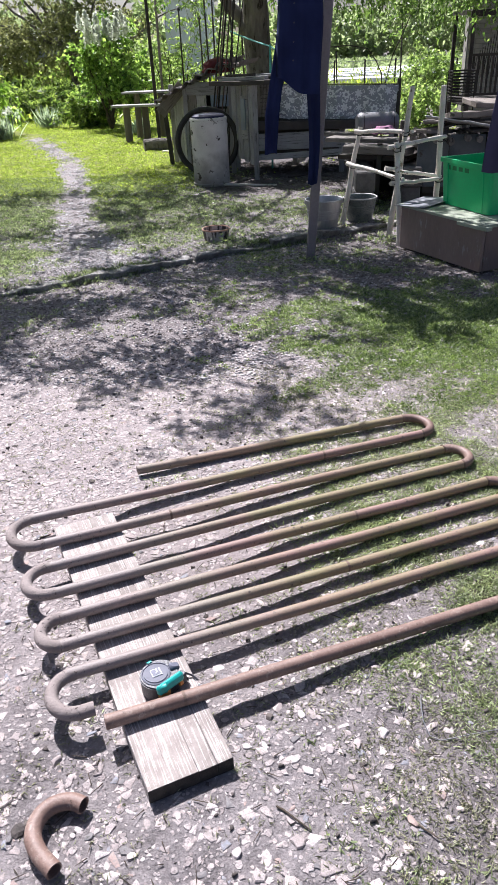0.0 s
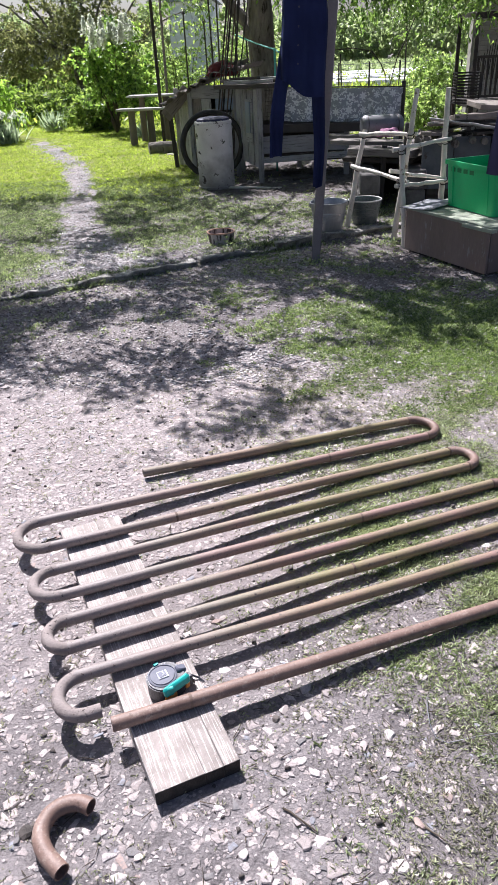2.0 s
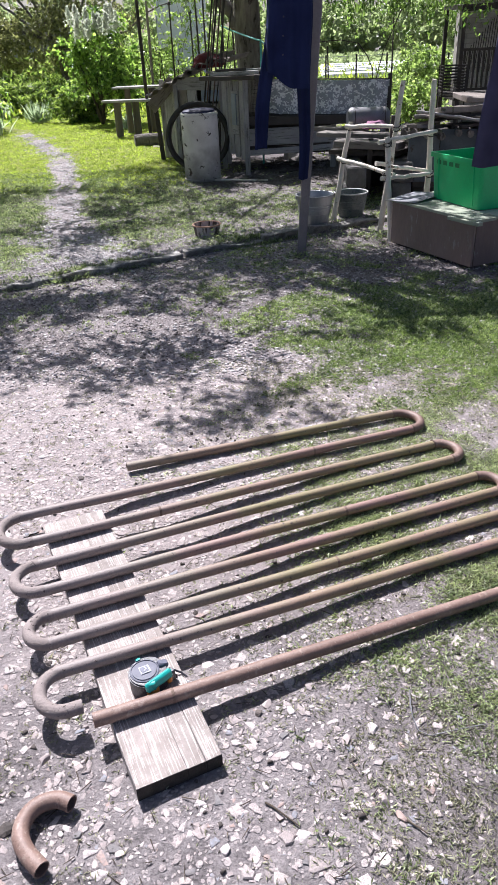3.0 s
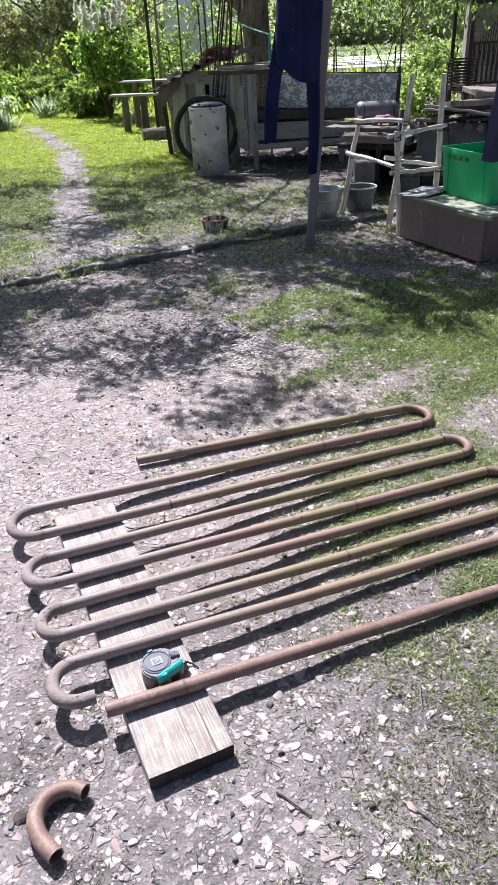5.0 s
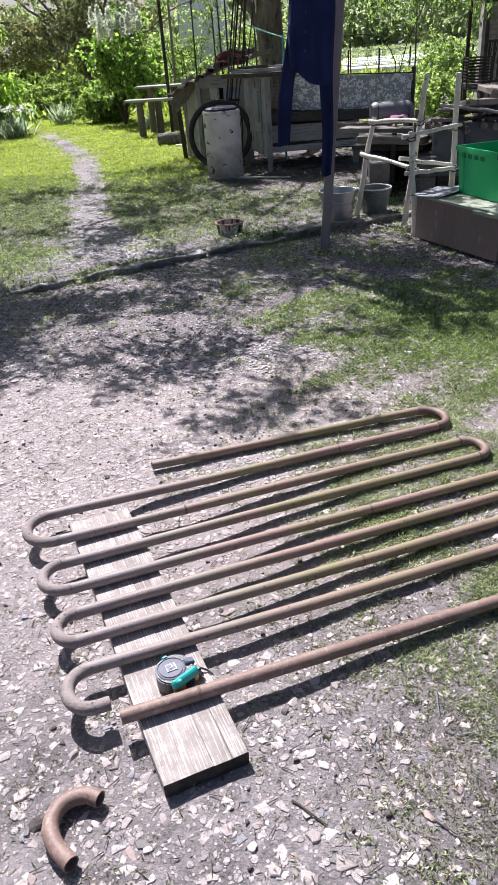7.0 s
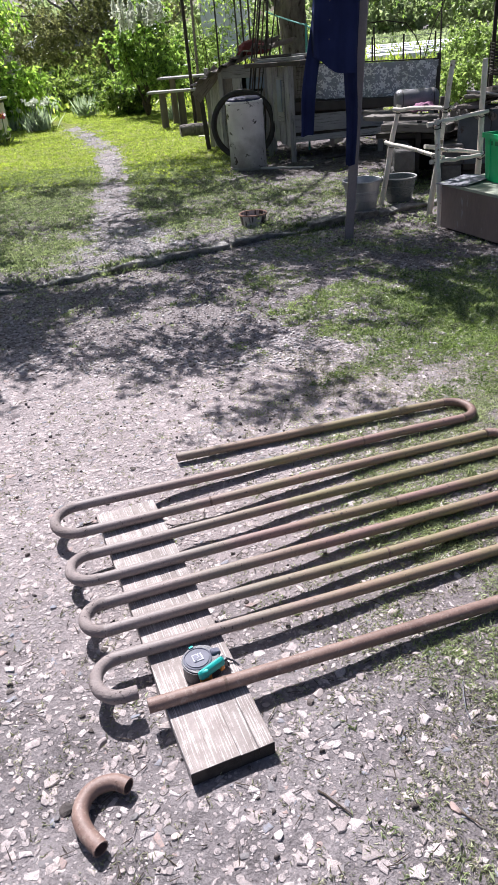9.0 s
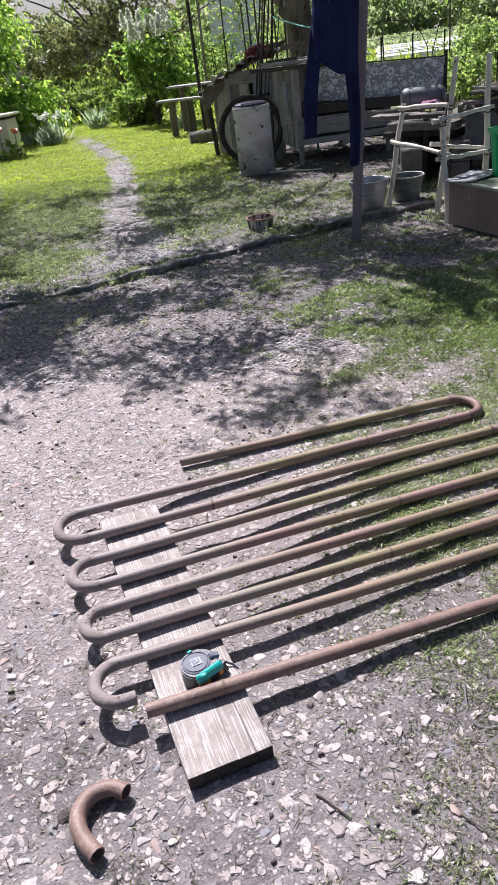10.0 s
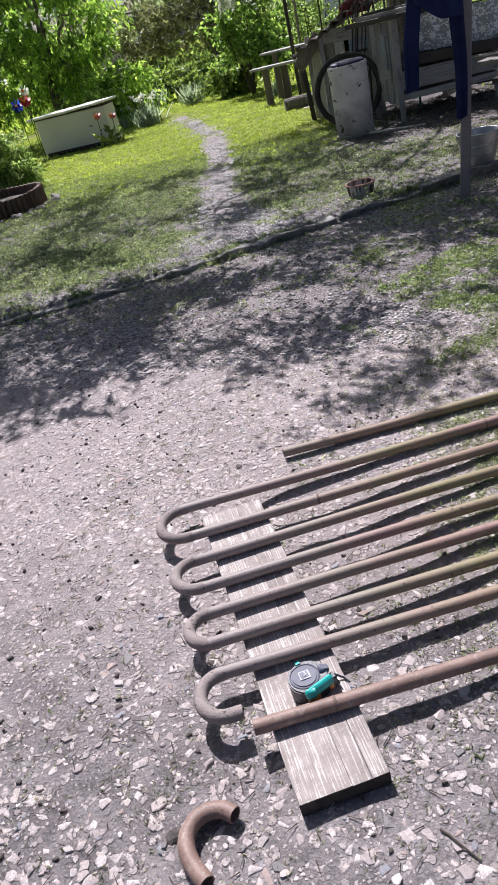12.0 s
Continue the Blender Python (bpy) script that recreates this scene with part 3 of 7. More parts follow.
def chip_share(x, y):
    x, y = np.asarray(x, float), np.asarray(y, float)
    s = 1 - smooth_step(y + 0.25 * wave(x, y, 2.5, 2), 3.2, 4.3)
    s = s * (1 - 0.6 * smooth_step(x, -0.15, 0.65) * (1 - 0.5 * smooth_step(y, 1.6, 2.4)))
    s = np.maximum(s, 0.42 - 0.2 * smooth_step(y, 4.4, 5.2) * smooth_step(x, 0.1, 0.6))
    s = s * (0.85 + 0.3 * wave(x, y, 2.2, 0.7))
    trail = 0.45 + 0.55 * (1 - smooth_step(line_gap(x, y, TRAIL), 0.2, 0.6))
    trail = trail * (1 - 0.9 * smooth_step(x, -1.1, -0.6) * smooth_step(y, 8.3, 9.2) * (1 - smooth_step(y, 12, 14)))
    return np.clip(np.where(kerb_side(x, y) > 0, trail, s), 0, 1)


def relief(x, y):
    z = 0.007 * wave(x, y, 2.6, 0.4) + 0.004 * wave(x, y, 9.0, 2.2)
    z = z + np.where((np.abs(x) < 3) & (y < 8), 0.0007 * np.sin(171.3 * x + 97.7 * y) * np.sin(143.1 * y - 61.9 * x), 0)
    u, n = 0.9135 * x + 0.4067 * y, -0.4067 * x + 0.9135 * y
    z = z + 0.013 * smooth_step(u, 0.5, 1.05) * (1 - 0.6 * smooth_step(u, 1.3, 1.8)) * smooth_step(n, 0.95, 1.25) * (1 - smooth_step(n, 2.5, 2.8))
    bank = smooth_step(n, 2.0, 2.36) * (1 - smooth_step(n, 2.5, 3.3)) * smooth_step(u, 0.36, 0.56) * (1 - smooth_step(u, 1.7, 2.2))
    z = z * (1 - 0.7 * bank) + bank * (0.038 - 0.0258 * (u - 0.3))
    side = kerb_side(x, y)
    z = z + 0.016 * smooth_step(side, -0.01, 0.04) * (1 - smooth_step(side, 0.2, 0.9))
    return z + 0.03 * smooth_step(side, -0.02, 0.06) * (1 - smooth_step(y, 12, 20))


def spaced(lo, hi, step, end):
    """Even steps from lo to hi, growing ones out to -end and end."""
    mid = list(np.arange(lo, hi, step))
    up, down, s = [mid[-1] + step], [mid[0] - step], step
    while up[-1] < end:
        s *= 1.16
        up.append(up[-1] + s)
    s = step
    while down[-1] > -end:
        s *= 1.16
        down.append(down[-1] - s)
    return np.array(down[::-1] + mid + up)


def make_ground():
    xs, ys = spaced(-2.6, 2.4, 0.035, 900), spaced(0.5, 7.4, 0.035, 1500)
    X, Y = np.meshgrid(xs, ys)
    v = np.stack([X, Y, relief(X, Y)], -1).reshape(-1, 3)
    nx, ny = len(xs), len(ys)
    i = (np.arange(ny - 1)[:, None] * nx + np.arange(nx - 1)[None]).reshape(-1, 1)
    me = quick_mesh("ground", v, i + np.array([[0, 1, nx + 1, nx]]), GROUND, True)
    lush = smooth_step(Y + 0.9 * wave(X, Y, 1.1, 0.3) + 0.4 * wave(X, Y, 3.3, 1.1), 8.2, 10.8) * smooth_step(-X, 0.6, 1.8)
    pale = smooth_step(Y + 0.2 * wave(X, Y, 3, 0.5), 1.1, 2.3) * (1 - 0.6 * smooth_step(X, 0.1, 0.7)) * (1 - 0.7 * smooth_step(Y + 0.3 * wave(X, Y, 4, 1.5), 3.3, 4.0))
    pale = np.where(kerb_side(X, Y) > 0, 0.3 * (1 - smooth_step(line_gap(X, Y, TRAIL), 0.1, 0.5)), pale)
    for key, values in (("pale", pale), ("cover", turf_share(X, Y)), ("chips", chip_share(X, Y)), ("lush", lush)):
        me.attributes.new(key, "FLOAT", "POINT").data.foreach_set("value", values.astype(np.float32).ravel())
    return tagged(new("ground", me), "grey trodden yard soil with pale chips and turf beyond", "ground", kind="structure")


GROUND_SHEET = make_ground()


def chip_field(name, count, seed, x0, x1, y0, y1, smin, smax, label, material=None, thick=(0.02, 0.10), category="gravel", share=None):
    """Flat broken chips of stone pressed into the soil, as one object."""
    rng = np.random.default_rng(seed)
    x, y = rng.uniform(x0, x1, count * 4), rng.uniform(y0, y1, count * 4)
    keep = rng.uniform(size=count * 4) < (share(x, y) if share else chip_share(x, y) * (1 - 0.75 * turf_share(x, y)))
    x, y = x[keep][:count], y[keep][:count]
    n, k = len(x), 6
    size = smin + (smax - smin) * rng.uniform(size=n) ** 2.6
    ang = np.sort(rng.uniform(0, 2 * math.pi, (n, k)) * 0.35 + np.arange(k) * 2 * math.pi / k * 1.0, 1) + rng.uniform(0, 6.28, (n, 1))
    rad = size[:, None] * rng.uniform(0.45, 1.15, (n, k))
    long = rng.uniform(0.55, 1.0, n)[:, None]
    turn = rng.uniform(0, 3.14, n)[:, None]
    px, py = rad * np.cos(ang), rad * np.sin(ang) * long
    qx, qy = px * np.cos(turn) - py * np.sin(turn), px * np.sin(turn) + py * np.cos(turn)
    h = (size * rng.uniform(*thick, n))[:, None]
    tilt = rng.normal(size=(n, 2)) * 0.06
    z0 = relief(x, y)[:, None]
    top = np.stack([x[:, None] + qx * 0.88, y[:, None] + qy * 0.88, z0 + h + tilt[:, :1] * qx + tilt[:, 1:] * qy], -1)
    low = np.stack([x[:, None] + qx, y[:, None] + qy, z0 + h * 0.35 + tilt[:, :1] * qx * 0.5], -1)
    foot = np.stack([x[:, None] + qx * 0.95, y[:, None] + qy * 0.95, z0 - 0.006 + 0 * qx], -1)
    v = np.concatenate([top, low, foot], 1).reshape(-1, 3)
    i = np.arange(n)[:, None] * 18
    f = []
    for a in range(6):
        b = (a + 1) % 6
        f += [i + np.array([[a, 6 + a, 6 + b, b]]), i + np.array([[6 + a, 12 + a, 12 + b, 6 + b]])]
    f += [i + np.array([[0, 1, 2, 3]]), i + np.array([[0, 3, 4, 5]])]
    return tagged(new(name, quick_mesh(name, v, np.concatenate(f, 0), material or STONE)), label, category, kind="stuff")


chip_field("stone_chips", 10500, 3, -2.4, 1.5, 0.55, 4.2, 0.007, 0.025, "pale crushed stone chips trodden into grey soil")
chip_field("stone_chips_fine", 26000, 8, -2.4, 1.5, 0.55, 4.6, 0.004, 0.010, "fine pale stone chips trodden into grey soil")
chip_field("stone_chips_trodden", 15000, 9, -2.6, 0.9, 2.0, 3.9, 0.006, 0.019, "dense layer of pale trodden stone chips", None, (0.02, 0.07))
chip_field("soil_clods", 1100, 18, -2.4, 1.6, 0.55, 5.0, 0.004, 0.012, "small dark clods of dry soil", DARKSTONE, (0.4, 0.9), "soil")


def litter(name, count, seed, region, length, label):
    """Dry stalks and twig bits lying about."""
    rng = np.random.default_rng(seed)
    x, y = rng.uniform(region[0], region[1], count), rng.uniform(region[2], region[3], count)
    a, l = rng.uniform(0, 6.28, count), length * rng.uniform(0.3, 1.2, count)
    p = np.stack([x, y, relief(x, y) + 0.004], 1)
    q = np.stack([x + l * np.cos(a), y + l * np.sin(a), relief(x, y) + 0.004 + rng.uniform(0, 0.008, count)], 1)
    return tagged(new(name, sticks(name, list(zip(p, q)), 0.0016, TWIG)), label, "litter", kind="stuff")


def trail_share(x, y):
    """Most of the gravel lies in the middle of the trodden path."""
    wide = 0.30 + 0.28 * (1 - smooth_step(y, 6.0, 7.6))
    return np.where(kerb_side(x, y) > 0.05, 1 - smooth_step(line_gap(x, y, TRAIL) + 0.08 * wave(x, y, 5, 0.4), wide * 0.55, wide), 0)


def shade_soil(x, y):
    """Loose dark crumbs on the bare yard before the kerb and on the lawn's worn spots."""
    return np.where(kerb_side(x, y) > 0.05, 0.35 * (1 - turf_share(x, y)), smooth_step(y, 3.2, 3.9) * (1 - 0.8 * turf_share(x, y)))


chip_field("trail_gravel", 9000, 39, -5.8, -0.7, 5.5, 17, 0.010, 0.030, "pale grey gravel trodden into the garden path", surf("grey_path_gravel", (0.34, 0.325, 0.33), (0.54, 0.525, 0.53), 30, 150, 0.9, 0, 0.5), (0.05, 0.2), "gravel", trail_share)
CRUMB = surf("dry_soil_crumbs", (0.30, 0.275, 0.265), (0.52, 0.485, 0.47), 30, 160, 0.95, 0, 0.5)
chip_field("soil_crumbs", 20000, 28, -3.0, 2.2, 3.4, 6.6, 0.005, 0.015, "loose crumbs of dry grey soil", CRUMB, (0.2, 0.7), "soil")
DARKCRUMB = surf("dark_brown_crumbs", (0.075, 0.064, 0.056), (0.14, 0.12, 0.105), 30, 160, 0.95, 0, 0.5)
chip_field("dark_crumbs", 32000, 27, -3.2, 2.2, 3.3, 10.0, 0.003, 0.012, "loose dark brown crumbs and leaf bits on the soil", DARKCRUMB, (0.1, 0.4), "soil", shade_soil)


def hutch_yard(x, y):
    """Dark litter below and before the hutches; its tone also carries their shade."""
    return smooth_step(y + 0.5 * wave(x, y, 2.4, 0.7), 8.7, 9.4) * smooth_step(x, -1.3, -0.8) * (0.45 + 0.55 * wave(x, y, 6, 1.2) ** 2)


chip_field("hutch_litter", 16000, 47, -1.4, 2.2, 8.4, 11.2, 0.008, 0.030, "dark litter before the hutches, deepened for the shade beneath them", DARKCRUMB, (0.1, 0.35), "soil", hutch_yard)
chip_field("trail_crumbs", 11000, 38, -5.5, -0.9, 5.6, 14, 0.005, 0.015, "loose crumbs of pale soil on the trodden path", CRUMB, (0.12, 0.4), "soil")
litter("leaf_litter", 3000, 29, (-3.5, 2.2, 3.4, 9.5), 0.06, "dry stalks scattered over yard and lawn")
litter("twig_litter", 2600, 19, (-2.2, 1.6, 0.6, 5.4), 0.035, "dry dark twig bits and stalks on the soil")


def loose_stone(at, size, seed, material, label, squash=0.55):
    rng = random.Random(seed)
    bm = bmesh.new()
    bmesh.ops.create_icosphere(bm, subdivisions=2, radius=1)
    cutters = [Vector((rng.gauss(0, 1), rng.gauss(0, 1), rng.gauss(0, 0.8))).normalized() for _ in range(7)]
    for v in bm.verts:
        for c in cutters:
            over = v.co.dot(c) - rng.uniform(0.50, 0.53)
            if over > 0:
                v.co -= c * over
        v.co = Vector((v.co.x * size, v.co.y * size * 0.8, v.co.z * size * squash))
    m = pose(at[0], at[1], float(relief(np.array(at[0]), np.array(at[1]))) + size * squash * 0.2, rng.uniform(-12, 12), rng.uniform(-12, 12), rng.uniform(0, 360))
    ob = part("stone", bm, material, None, label, m, 12)
    return tagged(ob, "", "stone", "loose stones on the yard")


srng = random.Random(5)
SPOTS = [(0.23, 1.235), (0.29, 1.255), (0.10, 1.36), (0.355, 1.285), (0.44, 1.47), (0.31, 1.645), (0.46, 1.265), (0.16, 1.34), (0.36, 1.10), (0.39, 1.06), (-0.43, 1.205), (-0.06, 1.02), (0.02, 0.99), (-0.30, 1.02), (0.13, 1.06), (-0.20, 0.98), (0.5, 1.09), (-0.38, 1.16)]
for k, (sx, sy) in enumerate(SPOTS):
    loose_stone((sx, sy), srng.uniform(0.012, 0.021), 100 + k, STONE_SINGLE, "pale broken stone lying loose on the soil", 0.38)
for k in range(46):
    sx, sy = srng.uniform(-1.5, 0.75), 0.75 + 2.4 * srng.random() ** 1.5
    if line_gap(np.array(sx), np.array(sy), [(-0.092, 1.137), (-0.588, 2.132)]) > 0.13:
        loose_stone((sx, sy), srng.uniform(0.007, 0.014), 500 + k, STONE_SINGLE, "small pale broken stone lying loose on the soil", 0.34)
for k, (sx, sy) in enumerate([(-0.87, 2.94), (-0.30, 2.945), (-0.63, 2.45), (0.08, 1.33), (-0.45, 1.05), (-0.62, 2.6), (-0.9, 2.5), (-0.15, 3.1), (0.03, 3.05), (-1.05, 2.75), (-0.75, 3.15), (-0.5, 1.5), (-0.95, 1.75), (0.3, 1.2), (-1.1, 2.3), (-0.72, 1.35)]):
    loose_stone((sx, sy), srng.uniform(0.010, 0.019), 200 + k, DARKSTONE, "small dark clod lying on the pale gravel", 0.36)


def blades(name, count, seed, region, height, width, material, label, spread=0.6, clump=6, boost=1.0, fade=None):
    """Low blades and weed leaves, in small rosettes, where turf grows."""
    rng = np.random.default_rng(seed)
    x0, x1, y0, y1 = region
    n = count // clump
    x, y = rng.uniform(x0, x1, n * 6), rng.uniform(y0, y1, n * 6)
    keep = rng.uniform(size=n * 6) < np.clip(turf_share(x, y) * boost, 0, 1) ** 1.3
    if fade:
        keep &= rng.uniform(size=n * 6) < smooth_step(y + 0.6 * wave(x, y, 1.3, 0.8) + 0.3 * wave(x, y, 4.1, 0.2), *fade)
    vigour = rng.uniform(0.55, 1.5, n * 6)[keep][:n]
    x, y, vigour = np.repeat(x[keep][:n], clump), np.repeat(y[keep][:n], clump), np.repeat(vigour, clump)
    n = len(x)
    x, y = x + rng.normal(size=n) * 0.012, y + rng.normal(size=n) * 0.012
    pos = np.stack([x, y, relief(x, y) - 0.002 + rng.uniform(0, 0.4, n) * height], 1)
    way = np.stack([rng.normal(size=n) * spread, rng.normal(size=n) * spread, rng.uniform(0.25, 1, n)], 1)
    size = rng.uniform(0.5, 1.3, n) * vigour
    me = leaf_mesh(name, pos, way, size * height, size * width, material, rng)
    return tagged(new(name, me), label, "grass", kind="stuff")


PATCHWEED = leaf_mat("green_knotgrass", (0.075, 0.12, 0.04), (0.45, 0.51, 0.25), 0.30, (0.9, 1.0, 0.5), 3.0)
blades("weed_carpet", 100000, 10, (-0.4, 2.2, 0.7, 3.1), 0.013, 0.0032, WEED, "low pale grey-green weeds between the pipes", 1.3, 9, 1.15)
blades("weed_patch", 150000, 11, (-0.4, 2.8, 3.0, 6.0), 0.015, 0.0046, PATCHWEED, "low green knotgrass and weeds in the yard", 1.3, 8)
THATCH = leaf_mat("dry_pale_thatch", (0.26, 0.25, 0.19), (0.60, 0.585, 0.50), 0.15, (0.95, 0.95, 0.8), 12.0)
blades("dry_thatch", 85000, 44, (-0.6, 2.4, 2.4, 6.2), 0.011, 0.0045, THATCH, "pale dry bits of grass among the weeds", 3.0, 4)
blades("lawn_thatch", 110000, 45, (-5.0, 1.6, 4.6, 10.0), 0.015, 0.006, THATCH, "pale dry bits of grass in the trodden lawn", 3.0, 4)
blades("weed_scatter", 9000, 16, (-2.2, 1.6, 0.6, 4.6), 0.011, 0.003, WEED, "sparse tiny weeds among the stone chips", 0.9, 5, 1.6)


def sprouts(name, count, seed, region, length, material, label):
    """Tiny tufts of dry grass and seedlings, thicker towards the east side."""
    rng = np.random.default_rng(seed)
    n = count // 6
    x, y = rng.uniform(region[0], region[1], n * 4), rng.uniform(region[2], region[3], n * 4)
    want = 0.10 + 0.9 * smooth_step(x + 0.15 * y, 0.15, 0.75) * np.clip(0.55 + 0.8 * wave(x, y, 4.0, 0.9), 0, 1)
    keep = rng.uniform(size=n * 4) < want
    x, y = np.repeat(x[keep][:n], 6), np.repeat(y[keep][:n], 6)
    m = len(x)
    x, y = x + rng.normal(size=m) * 0.009, y + rng.normal(size=m) * 0.009
    pos = np.stack([x, y, relief(x, y)], 1)
    way = np.stack([rng.normal(size=m), rng.normal(size=m), rng.uniform(0.2, 0.9, m)], 1)
    s = rng.uniform(0.5, 1.4, m)
    return tagged(new(name, leaf_mesh(name, pos, way, s * length, s * length * 0.22, material, rng)), label, "grass", kind="stuff")


sprouts("dry_sprouts", 60000, 17, (-1.2, 1.5, 0.6, 3.6), 0.013, SPROUT, "tiny dry tufts and seedlings among the stones")
blades("turf_strip", 20000, 12, (-3.5, 0.6, 3.6, 6.2), 0.016, 0.0055, WEED, "thin short weeds along the old kerb", 0.8, 6)
blades("lawn_near", 190000, 13, (-5.8, 1.6, 4.0, 10.5), 0.019, 0.0075, TURF2, "short trodden green lawn beyond the kerb", 0.7, 6)
blades("lawn_far", 330000, 14, (-11, 3.5, 7.6, 22), 0.026, 0.0078, GRASS, "sunlit yellow-green lawn", 0.7, 5, 1.0, (7.8, 10.4))
blades("meadow", 40000, 15, (-24, 16, 21, 48), 0.28, 0.06, GRASS, "taller grass at the end of the garden", 0.6, 5)


def kerb_tufts(count, seed, material):
    """Ragged tufts hanging over both edges of the kerb, thick in some places and missing in others."""
    rng = np.random.default_rng(seed)
    x = rng.uniform(-4.6, 2.2, count)
    x = x[rng.uniform(size=count) < np.clip(0.35 + 1.3 * wave(x, 0 * x, 3.1, 0.6) + 0.6 * wave(x, 0 * x, 11, 1.7), 0, 1)]
    x = np.repeat(x, 7) + rng.normal(size=7 * len(x)) * 0.012
    y = np.interp(x, [p[0] for p in KERB], [p[1] for p in KERB]) + rng.choice([-0.045, 0.035, 0.055], len(x)) + rng.normal(size=len(x)) * 0.02
    pos = np.stack([x, y, relief(x, y)], 1)
    way = np.stack([rng.normal(size=len(x)) * 0.7, rng.normal(size=len(x)) * 0.7 - 0.2, rng.uniform(0.4, 1, len(x))], 1)
    size = rng.uniform(0.4, 1.3, len(x))
    return tagged(new("kerb_grass", leaf_mesh("kerb_grass", pos, way, size * 0.05, size * 0.007, material, rng)), "ragged tufts of grass along the old kerb", "grass", kind="stuff")


kerb_tufts(1300, 77, TURF2)

# ---- kerb ----
KERBSTONE = surf("mossy_grey_concrete", (0.22, 0.205, 0.185), (0.50, 0.47, 0.44), 16, 70, 0.95, 0, 1.0, (0.62, 0.595, 0.56), 0.56, 30, dist=0.03)
kerb = thing("kerb", (-0.8, 5.70, 0), "low old concrete garden kerb, cracked and partly buried", "kerb", kind="structure")
krng = random.Random(9)
CUTS = [(-5.2, 3.62), (-3.7, 4.20), (-2.72, 4.61), (-1.95, 4.95), (-1.2, 5.39), (-0.62, 5.80), (0.02, 6.17), (0.62, 6.55), (1.25, 6.95), (2.4, 7.72)]
for a, b in zip(CUTS, CUTS[1:]):
    high = 0.026 if 0 < a[0] < 0.1 else -0.004 if a[0] > 0 else (0.0 if a[0] > -1.3 else -0.012)
    va, vb = Vector((*a, -0.002 + high)), Vector((*b, -0.004 + high + krng.uniform(-0.008, 0.012)))
    gap = (vb - va).normalized() * 0.008
    run = (vb - va).length - 0.016
    stone = part("kerb_stone", box(run, 0.086 + krng.uniform(-0.012, 0.014), 0.10, 0.007, 0.024, int(run / 0.07)), KERBSTONE, kerb, "", along(va + gap, vb - gap))
    for v in stone.data.vertices:
        v.co += noise.noise_vector(v.co * 26 + Vector((5.3 * a[0], 0, 0))) * 0.011
        if v.co.z < 0.012 and v.co.y < 0.01:
            v.co.y += 0.055

# ---- pipe register ----
U, V = Vector((0.9135, 0.4067, 0)), Vector((-0.4067, 0.9135, 0))


def coil_point(u, n, lift=0.0):
    z = 0.064 + (u - 0.3) * (0.024 - 0.064) / 1.55
    return U * u + V * n + Vector((0, 0, z + lift))


coil = thing("pipe_register", coil_point(0.9, 1.9)[:2] + (0.0,), "rusty serpentine heating coil of welded steel pipes lying on a plank", "pipe coil")
# place across the pipes at the left and the right end
ROWS_N = [(2.425, 2.392), (2.232, 2.238), (2.068, 2.090), (1.938, 1.962), (1.806, 1.820), (1.690, 1.706), (1.575, 1.583), (1.463, 1.457)]
LEFT, RIGHT, PR = 0.168, 1.765, 0.0172


def between(k, u):
    a, b = ROWS_N[k]
    return a + (b - a) * (u - LEFT) / (RIGHT - LEFT)


for k in range(8):
    u0 = 0.585 if k == 0 else LEFT
    cutsu = [u0 + (RIGHT - u0) * q / 14 for q in range(15)]
    pts = [coil_point(u, between(k, u), 0.0015 * math.sin(5 * u + k)) for u in cutsu]
    part("pipe", tube(pts, PR, 16, PR * 0.8), OLIVE, coil, "olive and rust-brown steel pipe")
for k in (0, 2, 4, 6):
    n0, n1 = ROWS_N[k][1], ROWS_N[k + 1][1]
    c, r = (n0 + n1) / 2, (n0 - n1) / 2
    pts = [coil_point(RIGHT + r * math.cos(q), c + r * math.sin(q)) for q in (math.pi * (0.5 - j / 18) for j in range(19))]
    part("bend", tube(pts, PR * 1.04, 16), RUST, coil, "reddish rusted pipe bend")
    for n in (n0, n1):
        part("weld", tube([coil_point(RIGHT + d, n) for d in (-0.004, 0, 0.004)], [PR * 1.04, PR * 1.13, PR * 1.04], 16), WELD, coil)
for k in (1, 3, 5):
    n0, n1 = ROWS_N[k][0], ROWS_N[k + 1][0]
    c, r = (n0 + n1) / 2, (n0 - n1) / 2
    pts = [coil_point(LEFT + 0.002 * k - r * math.cos(q) * 1.0, c + r * math.sin(q)) for q in (math.pi * (0.5 - j / 18) for j in range(19))]
    part("bend", tube([coil_point(LEFT + 0.02, n0)] + pts + [coil_point(LEFT + 0.02, n1)], PR * 1.03, 16), GREYPIPE, coil, "scaly grey-brown pipe bend")
n0 = ROWS_N[7][0]
pts = [coil_point(LEFT + 0.012 - 0.062 * math.cos(q), n0 - 0.066 + 0.066 * math.sin(q)) for q in (math.pi * (0.5 - j / 18) for j in range(19))]
part("bend", tube([coil_point(LEFT + 0.02, n0)] + pts + [coil_point(LEFT + 0.045, n0 - 0.132)], PR * 1.03, 16, PR * 0.8, 0.015), GREYPIPE, coil, "open scaly grey-brown pipe bend")
for k, u in ((1, 1.30), (4, 1.21), (2, 0.62), (6, 1.05)):
    part("weld", tube([coil_point(u + d, between(k, u), 0.0015 * math.sin(5 * u + k)) for d in (-0.004, 0, 0.004)], [PR, PR * 1.07, PR], 16), WELD, coil)

